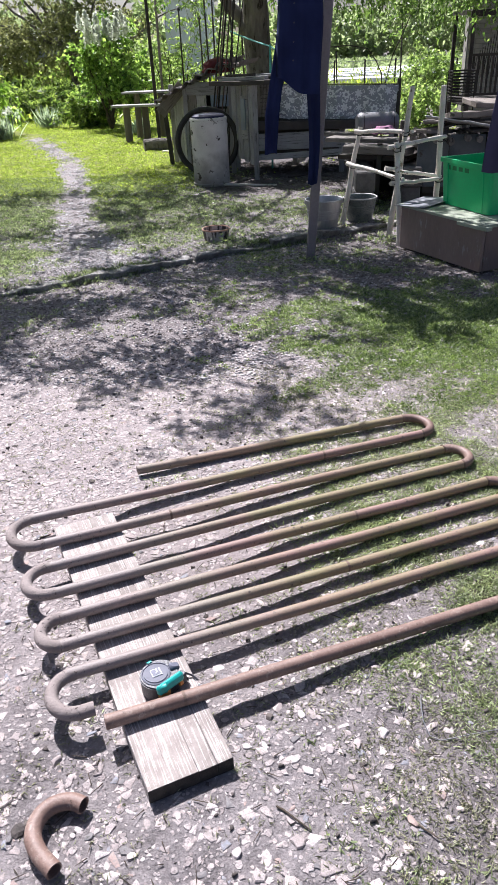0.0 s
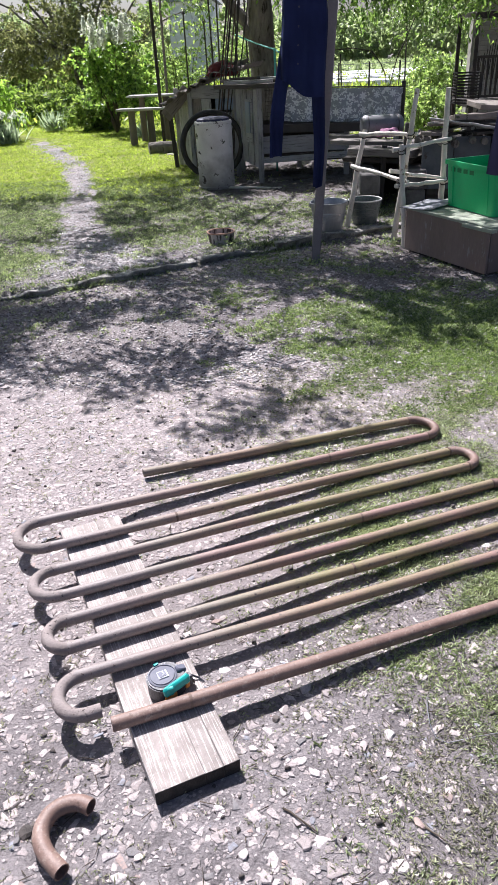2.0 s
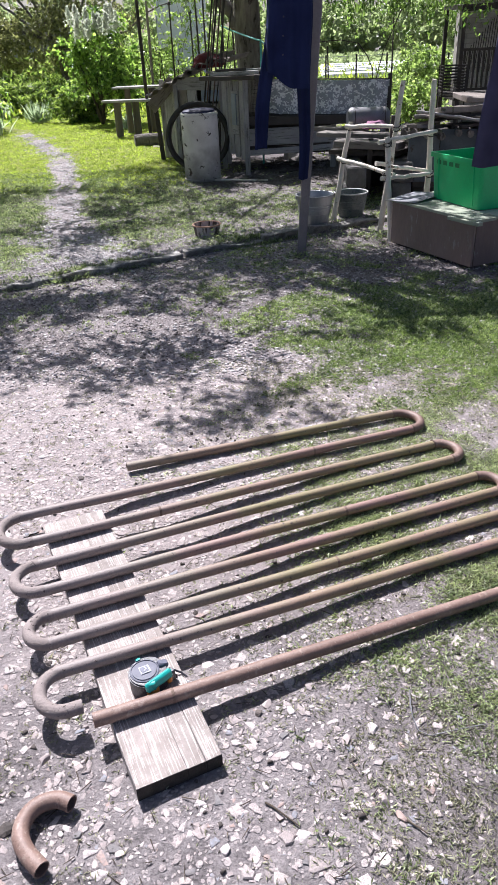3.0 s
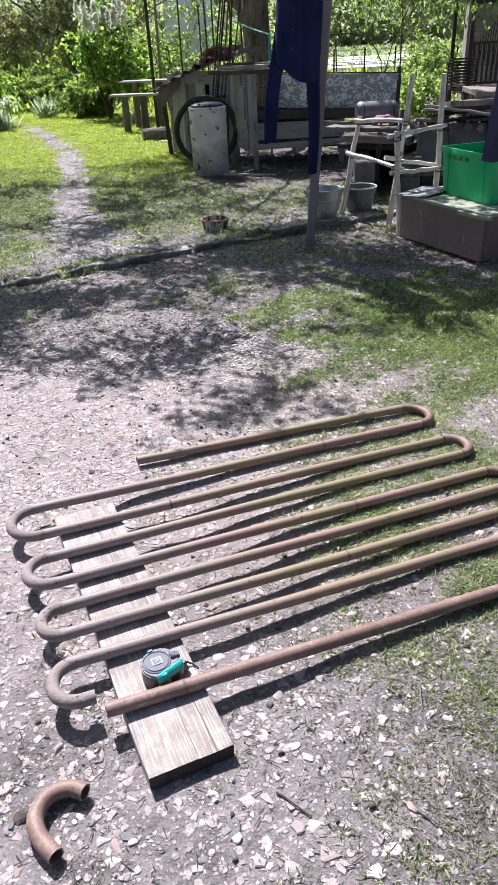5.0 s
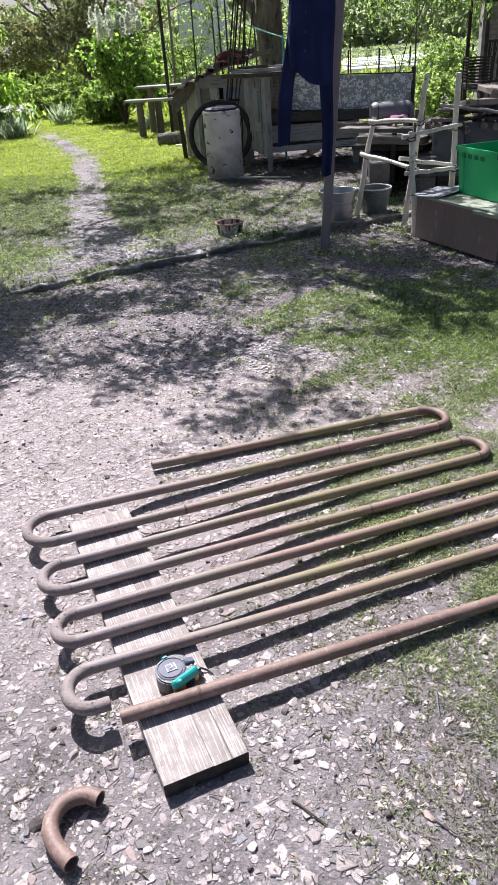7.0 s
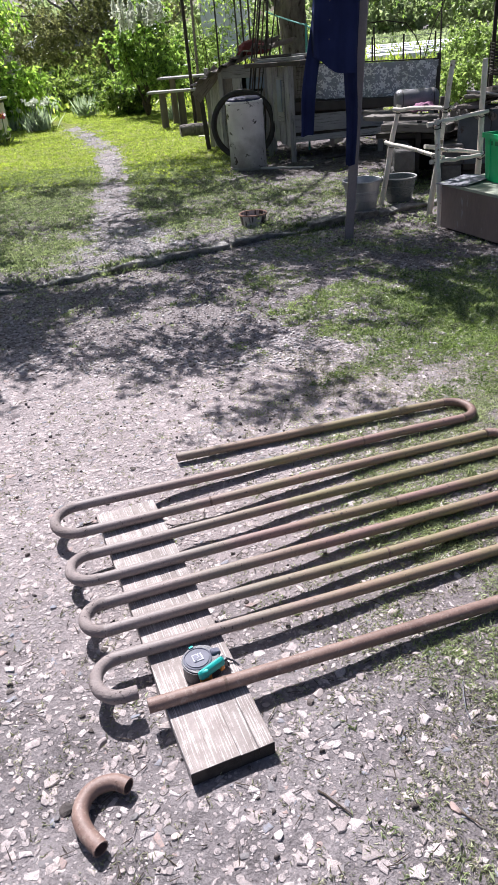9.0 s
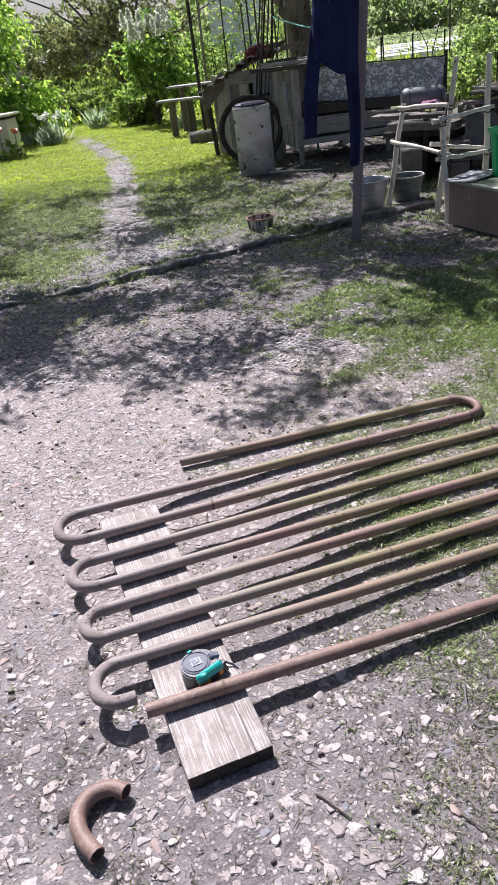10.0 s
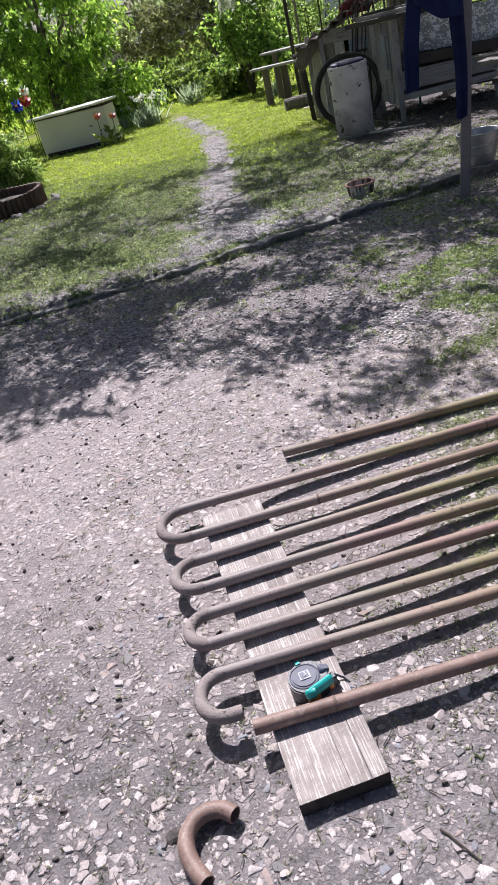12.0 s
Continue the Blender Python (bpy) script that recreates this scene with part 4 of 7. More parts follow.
loose_pipe = thing("loose_pipe", coil_point(0.9, 1.27)[:2] + (0.0,), "straight reddish-brown rusty steel pipe resting on the plank", "pipe")
pts = [coil_point(0.228 + 1.7 * q / 12, 1.276 - 0.022 * q / 12, 0.002) for q in range(13)]
part("pipe", tube(pts, 0.0184, 18, 0.0152), RUST, loose_pipe)
part("weld", tube([coil_point(0.425 + d, 1.2735, 0.002) for d in (-0.004, 0, 0.004)], [0.0184, 0.0197, 0.0184], 18), WELD, loose_pipe)

elbow = thing("pipe_elbow", (-0.335, 1.0, 0), "loose brown rusted steel pipe bend lying on gravel", "pipe bend")
ELBOW = [Vector(p) for p in ((-0.325, 1.077, 0.021), (-0.356, 1.087, 0.021), (-0.391, 1.078, 0.021), (-0.415, 1.051, 0.021), (-0.418, 1.010, 0.021), (-0.394, 0.971, 0.021), (-0.350, 0.934, 0.021))]
pts = [ELBOW[0]]
for p, q, r, s in zip([ELBOW[0]] + ELBOW, ELBOW, ELBOW[1:], ELBOW[2:] + [ELBOW[-1]]):
    for f in (0.25, 0.5, 0.75, 1.0):
        pts.append(0.5 * (2 * q + (r - p) * f + (2 * p - 5 * q + 4 * r - s) * f * f + (3 * q - p - 3 * r + s) * f ** 3))
part("bend", tube(pts, 0.0188, 18, 0.0158, 0.02), RUST, elbow)

# ---- small things lying about ----
loop = part("wire", tube([(0.465, 1.395, 0.012), (0.458, 1.35, 0.02), (0.457, 1.31, 0.016), (0.466, 1.275, 0.01), (0.49, 1.262, 0.008), (0.52, 1.266, 0.012), (0.57, 1.28, 0.01), (0.63, 1.291, 0.012)], 0.0014, 6), GALV, None, "bent piece of grey wire lying on the soil")
tagged(loop, "", "wire")
for a, b, r in (((0.10, 1.09, 0.008), (0.173, 1.037, 0.008), 0.0024), ((0.40, 1.051, 0.008), (0.439, 1.02, 0.012), 0.0022), ((-0.74, 2.06, 0.008), (-0.70, 2.10, 0.008), 0.003), ((0.52, 1.95, 0.01), (0.70, 2.0, 0.012), 0.004)):
    st = part("twig", tube(curve_pts(a, b, 0.002, 5, 0.002, random.Random(int(900 * r))), [r, r, r * 0.9, r * 0.9, r * 0.8, r * 0.6], 6), TWIG, None, "short dry twig lying among stones")
    tagged(st, "", "twig", "twigs on the soil")
shard = part("tin_shard", prism([(0, 0), (0.022, 0.004), (0.025, 0.013), (0.003, 0.010)], 0.0015), TIN, None, "small bluish scrap of thin sheet by the pipe end", pose(-0.368, 1.268, 0.006, 2, -2, 8))
tagged(shard, "", "scrap")
loose_stone((-0.457, 1.03), 0.022, 777, DARKSTONE, "dark lump of slag beside the pipe bend", 0.6)

# ---- plank under the coil ----
pa, pb = Vector((-0.092, 1.137, 0.024)), Vector((-0.588, 2.132, 0.024))
across = (pb - pa).cross(Vector((0, 0, 1))).normalized()
plank = thing("plank", tuple(((pa + pb) / 2)[:2]) + (0.0,), "worn pale wooden plank with cracks and flaking paint on gravel", "plank")
# end grain darkened so its colour holds the shade on the plank's near end
SHADEDEND = surf("shaded_end_grain", (0.02, 0.017, 0.015), (0.05, 0.041, 0.036), 30, 160, 0.95, 0, 0.8)
for p, q, w in ((pa - across * 0.041, pb - across * 0.039, 0.121), (pa + across * 0.0422, pb + across * 0.0442, 0.0455), (pa + across * 0.0848, pb + across * 0.0868, 0.040)):
    ob = board("plank_board", p, q, w, 0.040, PLANK, plank, "", bev=0.0016, wobble=0.0025)
    ob.data.materials.append(SHADEDEND)
    for f in ob.data.polygons:
        if abs(f.normal.x) > 0.4:
            f.material_index = 1

# ---- tape measure ----
tape = thing("tape_measure", (-0.197, 1.387, 0.0445), "black and turquoise tape measure with orange accents on the plank", "tape measure", yaw=46)
TM = WORLD[tape] @ Matrix.Diagonal((0.99, 0.99, 1.18, 1))


def d_shape(r, grow=0.0, flat=0.85, n=40):
    pts = []
    for k in range(n):
        a = 2 * math.pi * k / n
        x, y = (r + grow) * math.cos(a), (r + grow) * math.sin(a)
        pts.append((min(x, (r + grow) * 0.93), max(y, -(r + grow) * flat)))
    return pts


def arc_band(r0, r1, a0, a1, z0, z1, n=14):
    """A curved wall between two radii and two angles (degrees)."""
    bm = bmesh.new()
    cols = []
    for k in range(n + 1):
        q = radians(a0 + (a1 - a0) * k / n)
        cols.append([bm.verts.new((r * math.cos(q), r * math.sin(q), z)) for r, z in ((r0, z0), (r1, z0 + 0.001), (r1 + 0.0012, (z0 + z1) / 2), (r1, z1 - 0.002), (r1 - 0.003, z1), (r0, z1))])
    for a, b in zip(cols, cols[1:]):
        for j in range(6):
            bm.faces.new((a[j], a[(j + 1) % 6], b[(j + 1) % 6], b[j]))
    bm.faces.new(cols[0])
    bm.faces.new(cols[-1])
    return bm


part("body", prism(d_shape(0.049), 0.040, 0.004), BLACKPLASTIC, tape, "", TM)
part("rim", prism(d_shape(0.0505), 0.008, 0.003), BLACKPLASTIC, tape, "", TM @ pose(0, 0, 0.034))
EMBLEM = surf("pale_grey_emblem", (0.30, 0.305, 0.34), (0.38, 0.385, 0.42), 20, 90, 0.6)
CM = TM @ pose(-0.006, 0.005, 0)
part("cover", lathe([(0, 0.0455), (0.027, 0.0455), (0.031, 0.0450), (0.0315, 0.0430), (0.034, 0.0430), (0.0345, 0.0445), (0.0375, 0.0435), (0.038, 0.040), (0, 0.040)], 40), GREYPLASTIC, tape, "blue-grey disc cover with a grooved ring", CM)
part("emblem", prism([(-0.014, -0.012), (0.013, -0.015), (0.015, 0.011), (-0.011, 0.014)], 0.0022, 0.0008), EMBLEM, tape, "small square emblem", CM @ pose(0, 0, 0.0452, 0, 0, -12))
part("emblem_inset", box(0.020, 0.020, 0.0016, 0.0006), GREYPLASTIC, tape, "", CM @ pose(0, 0.0, 0.0472, 0, 0, -12))
part("emblem_mark", box(0.011, 0.004, 0.0014, 0.0004), EMBLEM, tape, "", CM @ pose(0.001, -0.003, 0.0482, 0, 0, 18))
part("emblem_mark", box(0.004, 0.008, 0.0014, 0.0004), EMBLEM, tape, "", CM @ pose(0.004, 0.004, 0.0482, 0, 0, -12))
part("grip", box(0.080, 0.016, 0.022, 0.005), TEAL, tape, "turquoise rubber grip", TM @ pose(0.004, -0.040, 0.036, -14, 0, 0))
part("grip", arc_band(0.044, 0.0520, -128, -104, 0.026, 0.0465, 6), TEAL, tape, "turquoise grip end", TM)
part("grip", arc_band(0.044, 0.0520, 78, 92, 0.030, 0.0455, 5), TEAL, tape, "turquoise grip edge", TM)
part("accent", box(0.034, 0.012, 0.020, 0.003), ORANGE, tape, "orange side band", TM @ pose(-0.016, -0.0395, 0.014))
part("accent", box(0.014, 0.012, 0.016, 0.003), ORANGE, tape, "orange side band", TM @ pose(0.036, -0.0395, 0.018))
part("mouth", box(0.020, 0.022, 0.028, 0.003), BLACKPLASTIC, tape, "", TM @ pose(0.049, -0.028, 0.017))
part("hook", box(0.003, 0.020, 0.014, 0.0008), GALV, tape, "steel tape end hook", TM @ pose(0.061, -0.030, 0.010))
part("lock", box(0.026, 0.022, 0.014, 0.004), GREYPLASTIC, tape, "grey lock lever", TM @ pose(0.042, -0.008, 0.041, 0, 18, -20))
part("strap", tube([TM @ Vector(p) for p in ((0.050, -0.012, 0.02), (0.066, -0.014, 0.012), (0.080, -0.030, 0.004), (0.082, -0.052, 0.003))], 0.0026, 6), BLACKPLASTIC, tape)

# ---- clothes post with washing ----
post = thing("clothes_post", (0.335, 5.73, 0), "grey painted steel clothes post leaning slightly, set in soil", "post")
board("post_tube", (0.335, 5.73, -0.05), (0.487, 5.76, 2.15), 0.068, 0.062, POST, post, "", (0, 1, 0), 0.006, 0)
board("cross_arm", (-0.05, 5.62, 2.12), (1.0, 5.66, 2.12), 0.05, 0.05, POST, post, "", bev=0.005, wobble=0)
wire = part("clothes_line", tube(curve_pts((0.98, 5.64, 2.13), (2.7, 3.9, 2.1), -0.03, 10), 0.003, 6), GALV)
tagged(wire, "thin steel washing line", "washing line")


def cloth(left, right, ztop, zbot, y0, depth, folds, seed, material, hem=0.0, slant=0.0):
    """A hanging double sheet: left and right edges (x by share from the top), folds in depth."""
    rng = random.Random(seed)
    bm = bmesh.new()
    nu, nv = 18, 30
    ph = [rng.uniform(0, 6.28) for _ in range(3)]
    sheets = []
    for s in (-1, 1):
        grid = []
        for j in range(nv + 1):
            q = j / nv
            z = ztop + (zbot - ztop) * q
            xl, xr = np.interp(q, *left), np.interp(q, *right)
            row = []
            for i in range(nu + 1):
                u = i / nu
                bulge = math.sin(math.pi * u) ** 0.6
                fold = 0.5 * math.sin(folds * 6.28 * u + ph[0] + 1.5 * q) + 0.35 * math.sin(folds * 11 * u - 2 * q + ph[1]) + 0.3 * math.sin(7 * q + 4 * u + ph[2])
                row.append(bm.verts.new((xl + (xr - xl) * u + 0.006 * math.sin(9 * q + ph[1]), y0 + s * 0.014 * bulge + depth * fold * (0.35 + 0.65 * q), z + q * (hem * math.sin(6 * u + ph[0]) - slant * u))))
            grid.append(row)
        sheets.append(grid)
        for j in range(nv):
            for i in range(nu):
                bm.faces.new((grid[j][i], grid[j][i + 1], grid[j + 1][i + 1], grid[j + 1][i]))
    a, b = sheets
    for j in range(nv):
        for i in (0, nu):
            bm.faces.new((a[j][i], a[j + 1][i], b[j + 1][i], b[j][i]))
    bmesh.ops.remove_doubles(bm, verts=bm.verts, dist=0.001)
    return bm


shirt = thing("shirt", (0.22, 5.58, 0.6), "navy cotton work shirt hanging from the post arm, sleeves down", "shirt")
part("body", cloth(([0, 0.45, 0.75, 1.0], [0.125, 0.115, 0.105, 0.10]), ([0, 0.5, 0.8, 1.0], [0.405, 0.412, 0.41, 0.40]), 2.10, 1.285, 5.58, 0.026, 2.6, 3, NAVY, 0.022, 0.12), NAVY, shirt, smooth=180)
part("sleeve", cloth(([0, 0.34, 0.56, 0.78, 1.0], [0.135, 0.10, 0.06, 0.018, -0.002]), ([0, 0.34, 0.56, 0.78, 1.0], [0.22, 0.19, 0.155, 0.118, 0.085]), 1.95, 0.81, 5.612, 0.012, 1.3, 5, NAVY, 0.006), NAVY, shirt, smooth=180)
part("sleeve", cloth(([0, 0.4, 0.7, 1.0], [0.28, 0.312, 0.318, 0.318]), ([0, 0.4, 0.7, 1.0], [0.41, 0.408, 0.40, 0.388]), 1.75, 0.59, 5.612, 0.014, 1.3, 7, NAVY, 0.006), NAVY, shirt, smooth=180)
for k in range(6):
    part("button", lathe([(0, -0.003), (0.006, -0.003), (0.006, 0.002), (0, 0.003)], 10), BUTTON, shirt, "", pose(0.235 - 0.004 * k, 5.545, 1.95 - 0.11 * k, 90))

trousers = thing("trousers", (1.55, 5.0, 0.72), "faded violet-navy cotton trousers hanging on the line", "trousers")
part("leg", cloth(([0, 0.5, 1.0], [1.54, 1.48, 1.415]), ([0, 0.5, 1.0], [1.73, 1.72, 1.68]), 2.10, 0.72, 5.02, 0.02, 1.3, 11, PURPLE, 0.01), PURPLE, trousers, smooth=180)
part("leg", cloth(([0, 0.5, 1.0], [1.70, 1.69, 1.67]), ([0, 0.5, 1.0], [1.9, 1.92, 1.95]), 2.10, 0.68, 4.85, 0.02, 1.3, 12, PURPLE, 0.01), PURPLE, trousers, smooth=180)

# ---- painted box with the crate ----
BL, BC = Vector((1.075, 6.0, 0)), Vector((1.515, 5.16, 0))
bu = (BC - BL).normalized()
bn = Vector((-bu.y, bu.x, 0))
BW, BD, BH = (BC - BL).length, 0.95, 0.335
bm4 = Matrix((bu, bn, Vector((0, 0, 1)))).transposed().to_4x4()
bm4.translation = BL
low_box = thing("low_box", BL, "low brown-grey painted sheet box with a boarded lid, standing on soil", "box")
for nm, (cx, cy), (sx, sy) in (("side_panel", (BW / 2, 0.01), (BW, 0.02)), ("side_panel", (BW / 2, BD - 0.01), (BW, 0.02)), ("end_panel", (0.01, BD / 2), (0.02, BD - 0.05)), ("end_panel", (BW - 0.01, BD / 2), (0.02, BD - 0.05))):
    part(nm, box(sx, sy, BH - 0.022, 0.003, 0.003, 3), BOXPAINT, low_box, "", bm4 @ pose(cx, cy, BH / 2 + 0.011))
# added runners; their dark colour stands for the shaded gap below the box
for cy in (0.07, BD - 0.07):
    part("runner", box(BW - 0.10, 0.06, 0.05, 0.004, 0.004, 3), DARKWOOD, low_box, "added runner, dark for the shaded gap under the box", bm4 @ pose(BW / 2, cy, 0.012))
for k in range(5):
    part("lid_board", box(BW + 0.06 + 0.02 * (k % 2), 0.185, 0.022, 0.003, 0.003, 3), PALEGREEN, low_box, "pale green painted lid board", bm4 @ pose(BW / 2 + 0.01, 0.075 + 0.192 * k, BH + 0.012 + 0.002 * (k % 3), 0, 0, 0.8 * (k % 3 - 1)))
part("batten", box(0.30, 0.05, 0.025, 0.003, 0.002, 2), PALEGREEN, low_box, "pale green batten", bm4 @ pose(BW - 0.08, -0.02, BH + 0.0, 0, 0, 3))
tin = part("tin_sheet", box(0.30, 0.36, 0.003, 0.001, 0.006, 4), TIN, None, "thin dull tin sheet lying on the box lid", bm4 @ pose(0.10, 0.14, BH + 0.034, 3, -3, 12))
tagged(tin, "", "sheet")


def make_crate(at):
    """A tapered open plastic crate with a flanged rim, hand slots and corner posts."""
    cr = thing("crate", at.translation, "bright green open plastic crate standing on the box lid", "crate")
    L2, W2, H = 0.64, 0.43, 0.335
    t = 0.006

    def shell(l, w, z):
        r, out = 0.03, []
        for cx, cy, a0 in ((l / 2 - r, w / 2 - r, 0), (-l / 2 + r, w / 2 - r, 90), (-l / 2 + r, -w / 2 + r, 180), (l / 2 - r, -w / 2 + r, 270)):
            for j in range(4):
                q = radians(a0 + 30 * j)
                out.append((cx + r * math.cos(q), cy + r * math.sin(q), z))
        return out

    bm = bmesh.new()
    levels = [shell(L2 - 0.05, W2 - 0.05, 0), shell(L2 - 0.012, W2 - 0.012, H - 0.03), shell(L2 + 0.02, W2 + 0.02, H - 0.03), shell(L2 + 0.02, W2 + 0.02, H), shell(L2 - 0.024, W2 - 0.024, H), shell(L2 - 0.065, W2 - 0.065, 0.012)]
    rings = [[bm.verts.new(p) for p in lev] for lev in levels]
    for a, b in zip(rings, rings[1:]):
        for k in range(16):
            bm.faces.new((a[k], a[(k + 1) % 16], b[(k + 1) % 16], b[k]))
    bm.faces.new(rings[0])
    bm.faces.new(rings[-1])
    tub = part("tub", bm, GREENPLASTIC, cr, "", at)
    for s in (-1, 1):
        for k in (-1.5, -0.5, 0.5, 1.5):
            part("slot", box(0.062, 0.010, 0.040, 0.014), SLOTGREEN, tub, "dark hand slot", at @ pose(-0.10 + k * 0.078, s * (W2 / 2 - 0.0125), H - 0.062, s * -3))
        for k in (-2, 2):
            part("rib", box(0.016, 0.010, H - 0.05, 0.003), GREENPLASTIC, tub, "", at @ pose(k * 0.11, s * (W2 / 2 - 0.014), H / 2 - 0.01, s * -4))
        part("rib", box(0.010, 0.12, 0.04, 0.003), GREENPLASTIC, tub, "", at @ pose(s * (L2 / 2 - 0.006), 0, H - 0.06))
    return cr


make_crate(bm4 @ pose(0.50, 0.40, BH + 0.030, 0, 0, -6))

# ---- buckets ----


def make_bucket(at, r0, r1, h, body, rim, label, wire_up=False):
    b = thing("bucket", at, label, "bucket", "buckets by the kerb")
    m = WORLD[b]
    pail = part("pail", lathe([(0, 0.012), (r0 - 0.012, 0.012), (r0, 0), (r0 + (r1 - r0) * 0.3, h * 0.3), (r0 + (r1 - r0) * 0.55 + 0.003, h * 0.55), (r0 + (r1 - r0) * 0.6, h * 0.6), (r1, h), (r1 - 0.006, h), (r0 - 0.008, 0.02), (0, 0.02)], 32), body, b, "", m)
    part("rim", tube([(at[0] + r1 * math.cos(q), at[1] + r1 * math.sin(q), at[2] + h) for q in (2 * math.pi * k / 32 for k in range(33))], 0.006, 8), rim, b, "rolled rim", Matrix())
    for k in (0.40, 0.55, 0.62, 0.69):
        rr = r0 + (r1 - r0) * k + 0.001
        part("bead", tube([(at[0] + rr * math.cos(q), at[1] + rr * math.sin(q), at[2] + h * k) for q in (2 * math.pi * j / 32 for j in range(33))], 0.003, 6), body, pail)
    for s in (-1, 1):
        part("ear", box(0.012, 0.03, 0.035, 0.003), body, pail, "", m @ pose(s * r1, 0, h - 0.02))
    pts = [(r1 * math.cos(q), 0.012 + (r1 + 0.01) * math.sin(q) * 0.98, h - 0.01 + 0.012 * math.sin(q)) for q in (math.pi * k / 14 for k in range(15))]
    part("handle", tube([m @ Vector(p) for p in pts], 0.0035, 6), IRON, b, "thin wire handle")
    part("dregs", lathe([(0, 0.06), (r0 - 0.004, 0.06), (r0 - 0.012, 0.03), (0, 0.03)], 24), DARKSTONE, b, "dark muddy dregs", m)
    return b


make_bucket((0.490, 6.66, 0.03), 0.115, 0.165, 0.265, GALV, GALV, "dull galvanised steel bucket standing by the kerb")
make_bucket((0.838, 6.94, 0.03), 0.112, 0.152, 0.225, GREENENAMEL, RIMENAMEL, "dark grey-green enamel bucket with a worn white rim")

# ---- lashed pole rack ----
rack = thing("pole_rack", (0.95, 6.45, 0), "rack of peeled pale branches lashed with dark wire", "rack")


def pole(p0, p1, r0, r1, seed):
    rng = random.Random(seed)
    pts = curve_pts(p0, p1, 0, 7, 0.006, rng)
    return tube(pts, [r0 + (r1 - r0) * k / 7 + rng.uniform(-0.0015, 0.0015) for k in range(8)], 10)


A0, A1 = (0.66, 6.80, 0.02), (0.815, 6.88, 0.85)
B0, B1 = (1.05, 6.44, 0), (1.185, 6.50, 1.17)
C0, C1 = (1.09, 6.11, 0), (1.035, 6.20, 0.79)
D0, D1 = (1.45, 6.50, 0), (1.415, 6.42, 1.17)
for k, (p, q) in enumerate(((A0, A1), (B0, B1), (C0, C1), (D0, D1))):
    part("upright", pole(p, q, 0.026, 0.021, 20 + k), PALEWOOD, rack, "peeled upright pole")
JOINTS = [((0.765, 6.835, 0.82), (1.20, 6.44, 0.84)), ((0.70, 6.81, 0.565), (1.11, 6.22, 0.505)), ((0.965, 6.18, 0.755), (1.46, 6.39, 0.80)), ((1.0, 6.16, 0.485), (1.47, 6.44, 0.465)), ((0.965, 6.28, 0.585), (1.46, 6.47, 0.475))]
for k, (p, q) in enumerate(JOINTS):
    part("rail", pole(p, q, 0.018, 0.015, 40 + k), PALEWOOD, rack, "peeled cross rail")
for p in ((0.81, 6.86, 0.815), (1.145, 6.46, 0.835), (0.76, 6.835, 0.55), (1.04, 6.19, 0.75), (1.42, 6.40, 0.79), (1.04, 6.19, 0.51), (1.44, 6.44, 0.47), (1.055, 6.22, 0.495)):
    pts = [(p[0] + 0.031 * math.cos(q), p[1] + 0.030 * math.sin(q), p[2] + 0.004 * q - 0.03 + 0.018 * math.sin(q)) for q in (0.5 * j for j in range(26))]
    part("lashing", tube(pts, 0.0045, 5), IRON, rack, "dark wire lashing")

# ---- rusty pan on the grass ----
pan = thing("pan", (-0.456, 6.34, 0.026), "old rust-rimmed enamel pan with peeling sides on the lawn", "pan")
PM = WORLD[pan]
part("bowl", lathe([(0, 0.01), (0.092, 0.01), (0.100, 0.0), (0.109, 0.06), (0.118, 0.113), (0.111, 0.113), (0.095, 0.02), (0, 0.02)], 32), surf("peeling_grey_enamel", (0.34, 0.30, 0.285), (0.52, 0.48, 0.46), 6, 50, 0.6, 0, 0.3, (0.05, 0.038, 0.034), 0.50, 14, (1, 1, 0.25)), pan, "", PM)
ORANGERUST = surf("orange_rust", (0.28, 0.155, 0.10), (0.42, 0.26, 0.19), 9, 90, 0.85)
part("rim", tube([PM @ Vector((0.118 * math.cos(q), 0.118 * math.sin(q), 0.113)) for q in (2 * math.pi * k / 32 for k in range(33))], 0.006, 8), ORANGERUST, pan, "orange rusted rim")
part("contents", lathe([(0, 0.082), (0.05, 0.085), (0.09, 0.078), (0.105, 0.074), (0.10, 0.06), (0, 0.06)], 28), ORANGERUST, pan, "pinkish rust-coloured dregs", PM)

# ---- white barrel, tyre and rods ----
barrel = thing("barrel", (-0.755, 9.42, 0.03), "white enamelled metal barrel, chipped, with a navy lid", "barrel")
BM = WORLD[barrel] @ pose(0, 0, 0, 0, -0.5, 0)
part("drum", lathe([(0, 0), (0.215, 0), (0.222, 0.012), (0.222, 0.74), (0.228, 0.755), (0.222, 0.77), (0.205, 0.77), (0.205, 0.70), (0, 0.70)], 36), BARREL, barrel, "", BM)
part("lid", lathe([(0, 0.805), (0.17, 0.805), (0.195, 0.79), (0.20, 0.775), (0.197, 0.72), (0, 0.72)], 32), BLUELID, barrel, "navy plastic lid", BM)
for z in (0.03, 0.74):
    part("hoop", tube([BM @ Vector((0.224 * math.cos(q), 0.224 * math.sin(q), z)) for q in (2 * math.pi * k / 36 for k in range(37))], 0.006, 6), BARREL, barrel)
tyre = thing("tyre", (-0.86, 10.15, 0.03), "grey-black rubber bicycle tyre leaning behind the barrel", "tyre")
TY = pose(-0.86, 10.15, 0.455, 86, 0, 4)
part("tread", tube([TY @ Vector((0.395 * math.cos(q), 0.395 * math.sin(q), 0)) for q in (2 * math.pi * k / 48 for k in range(49))], 0.03, 10), RUBBER, tyre)
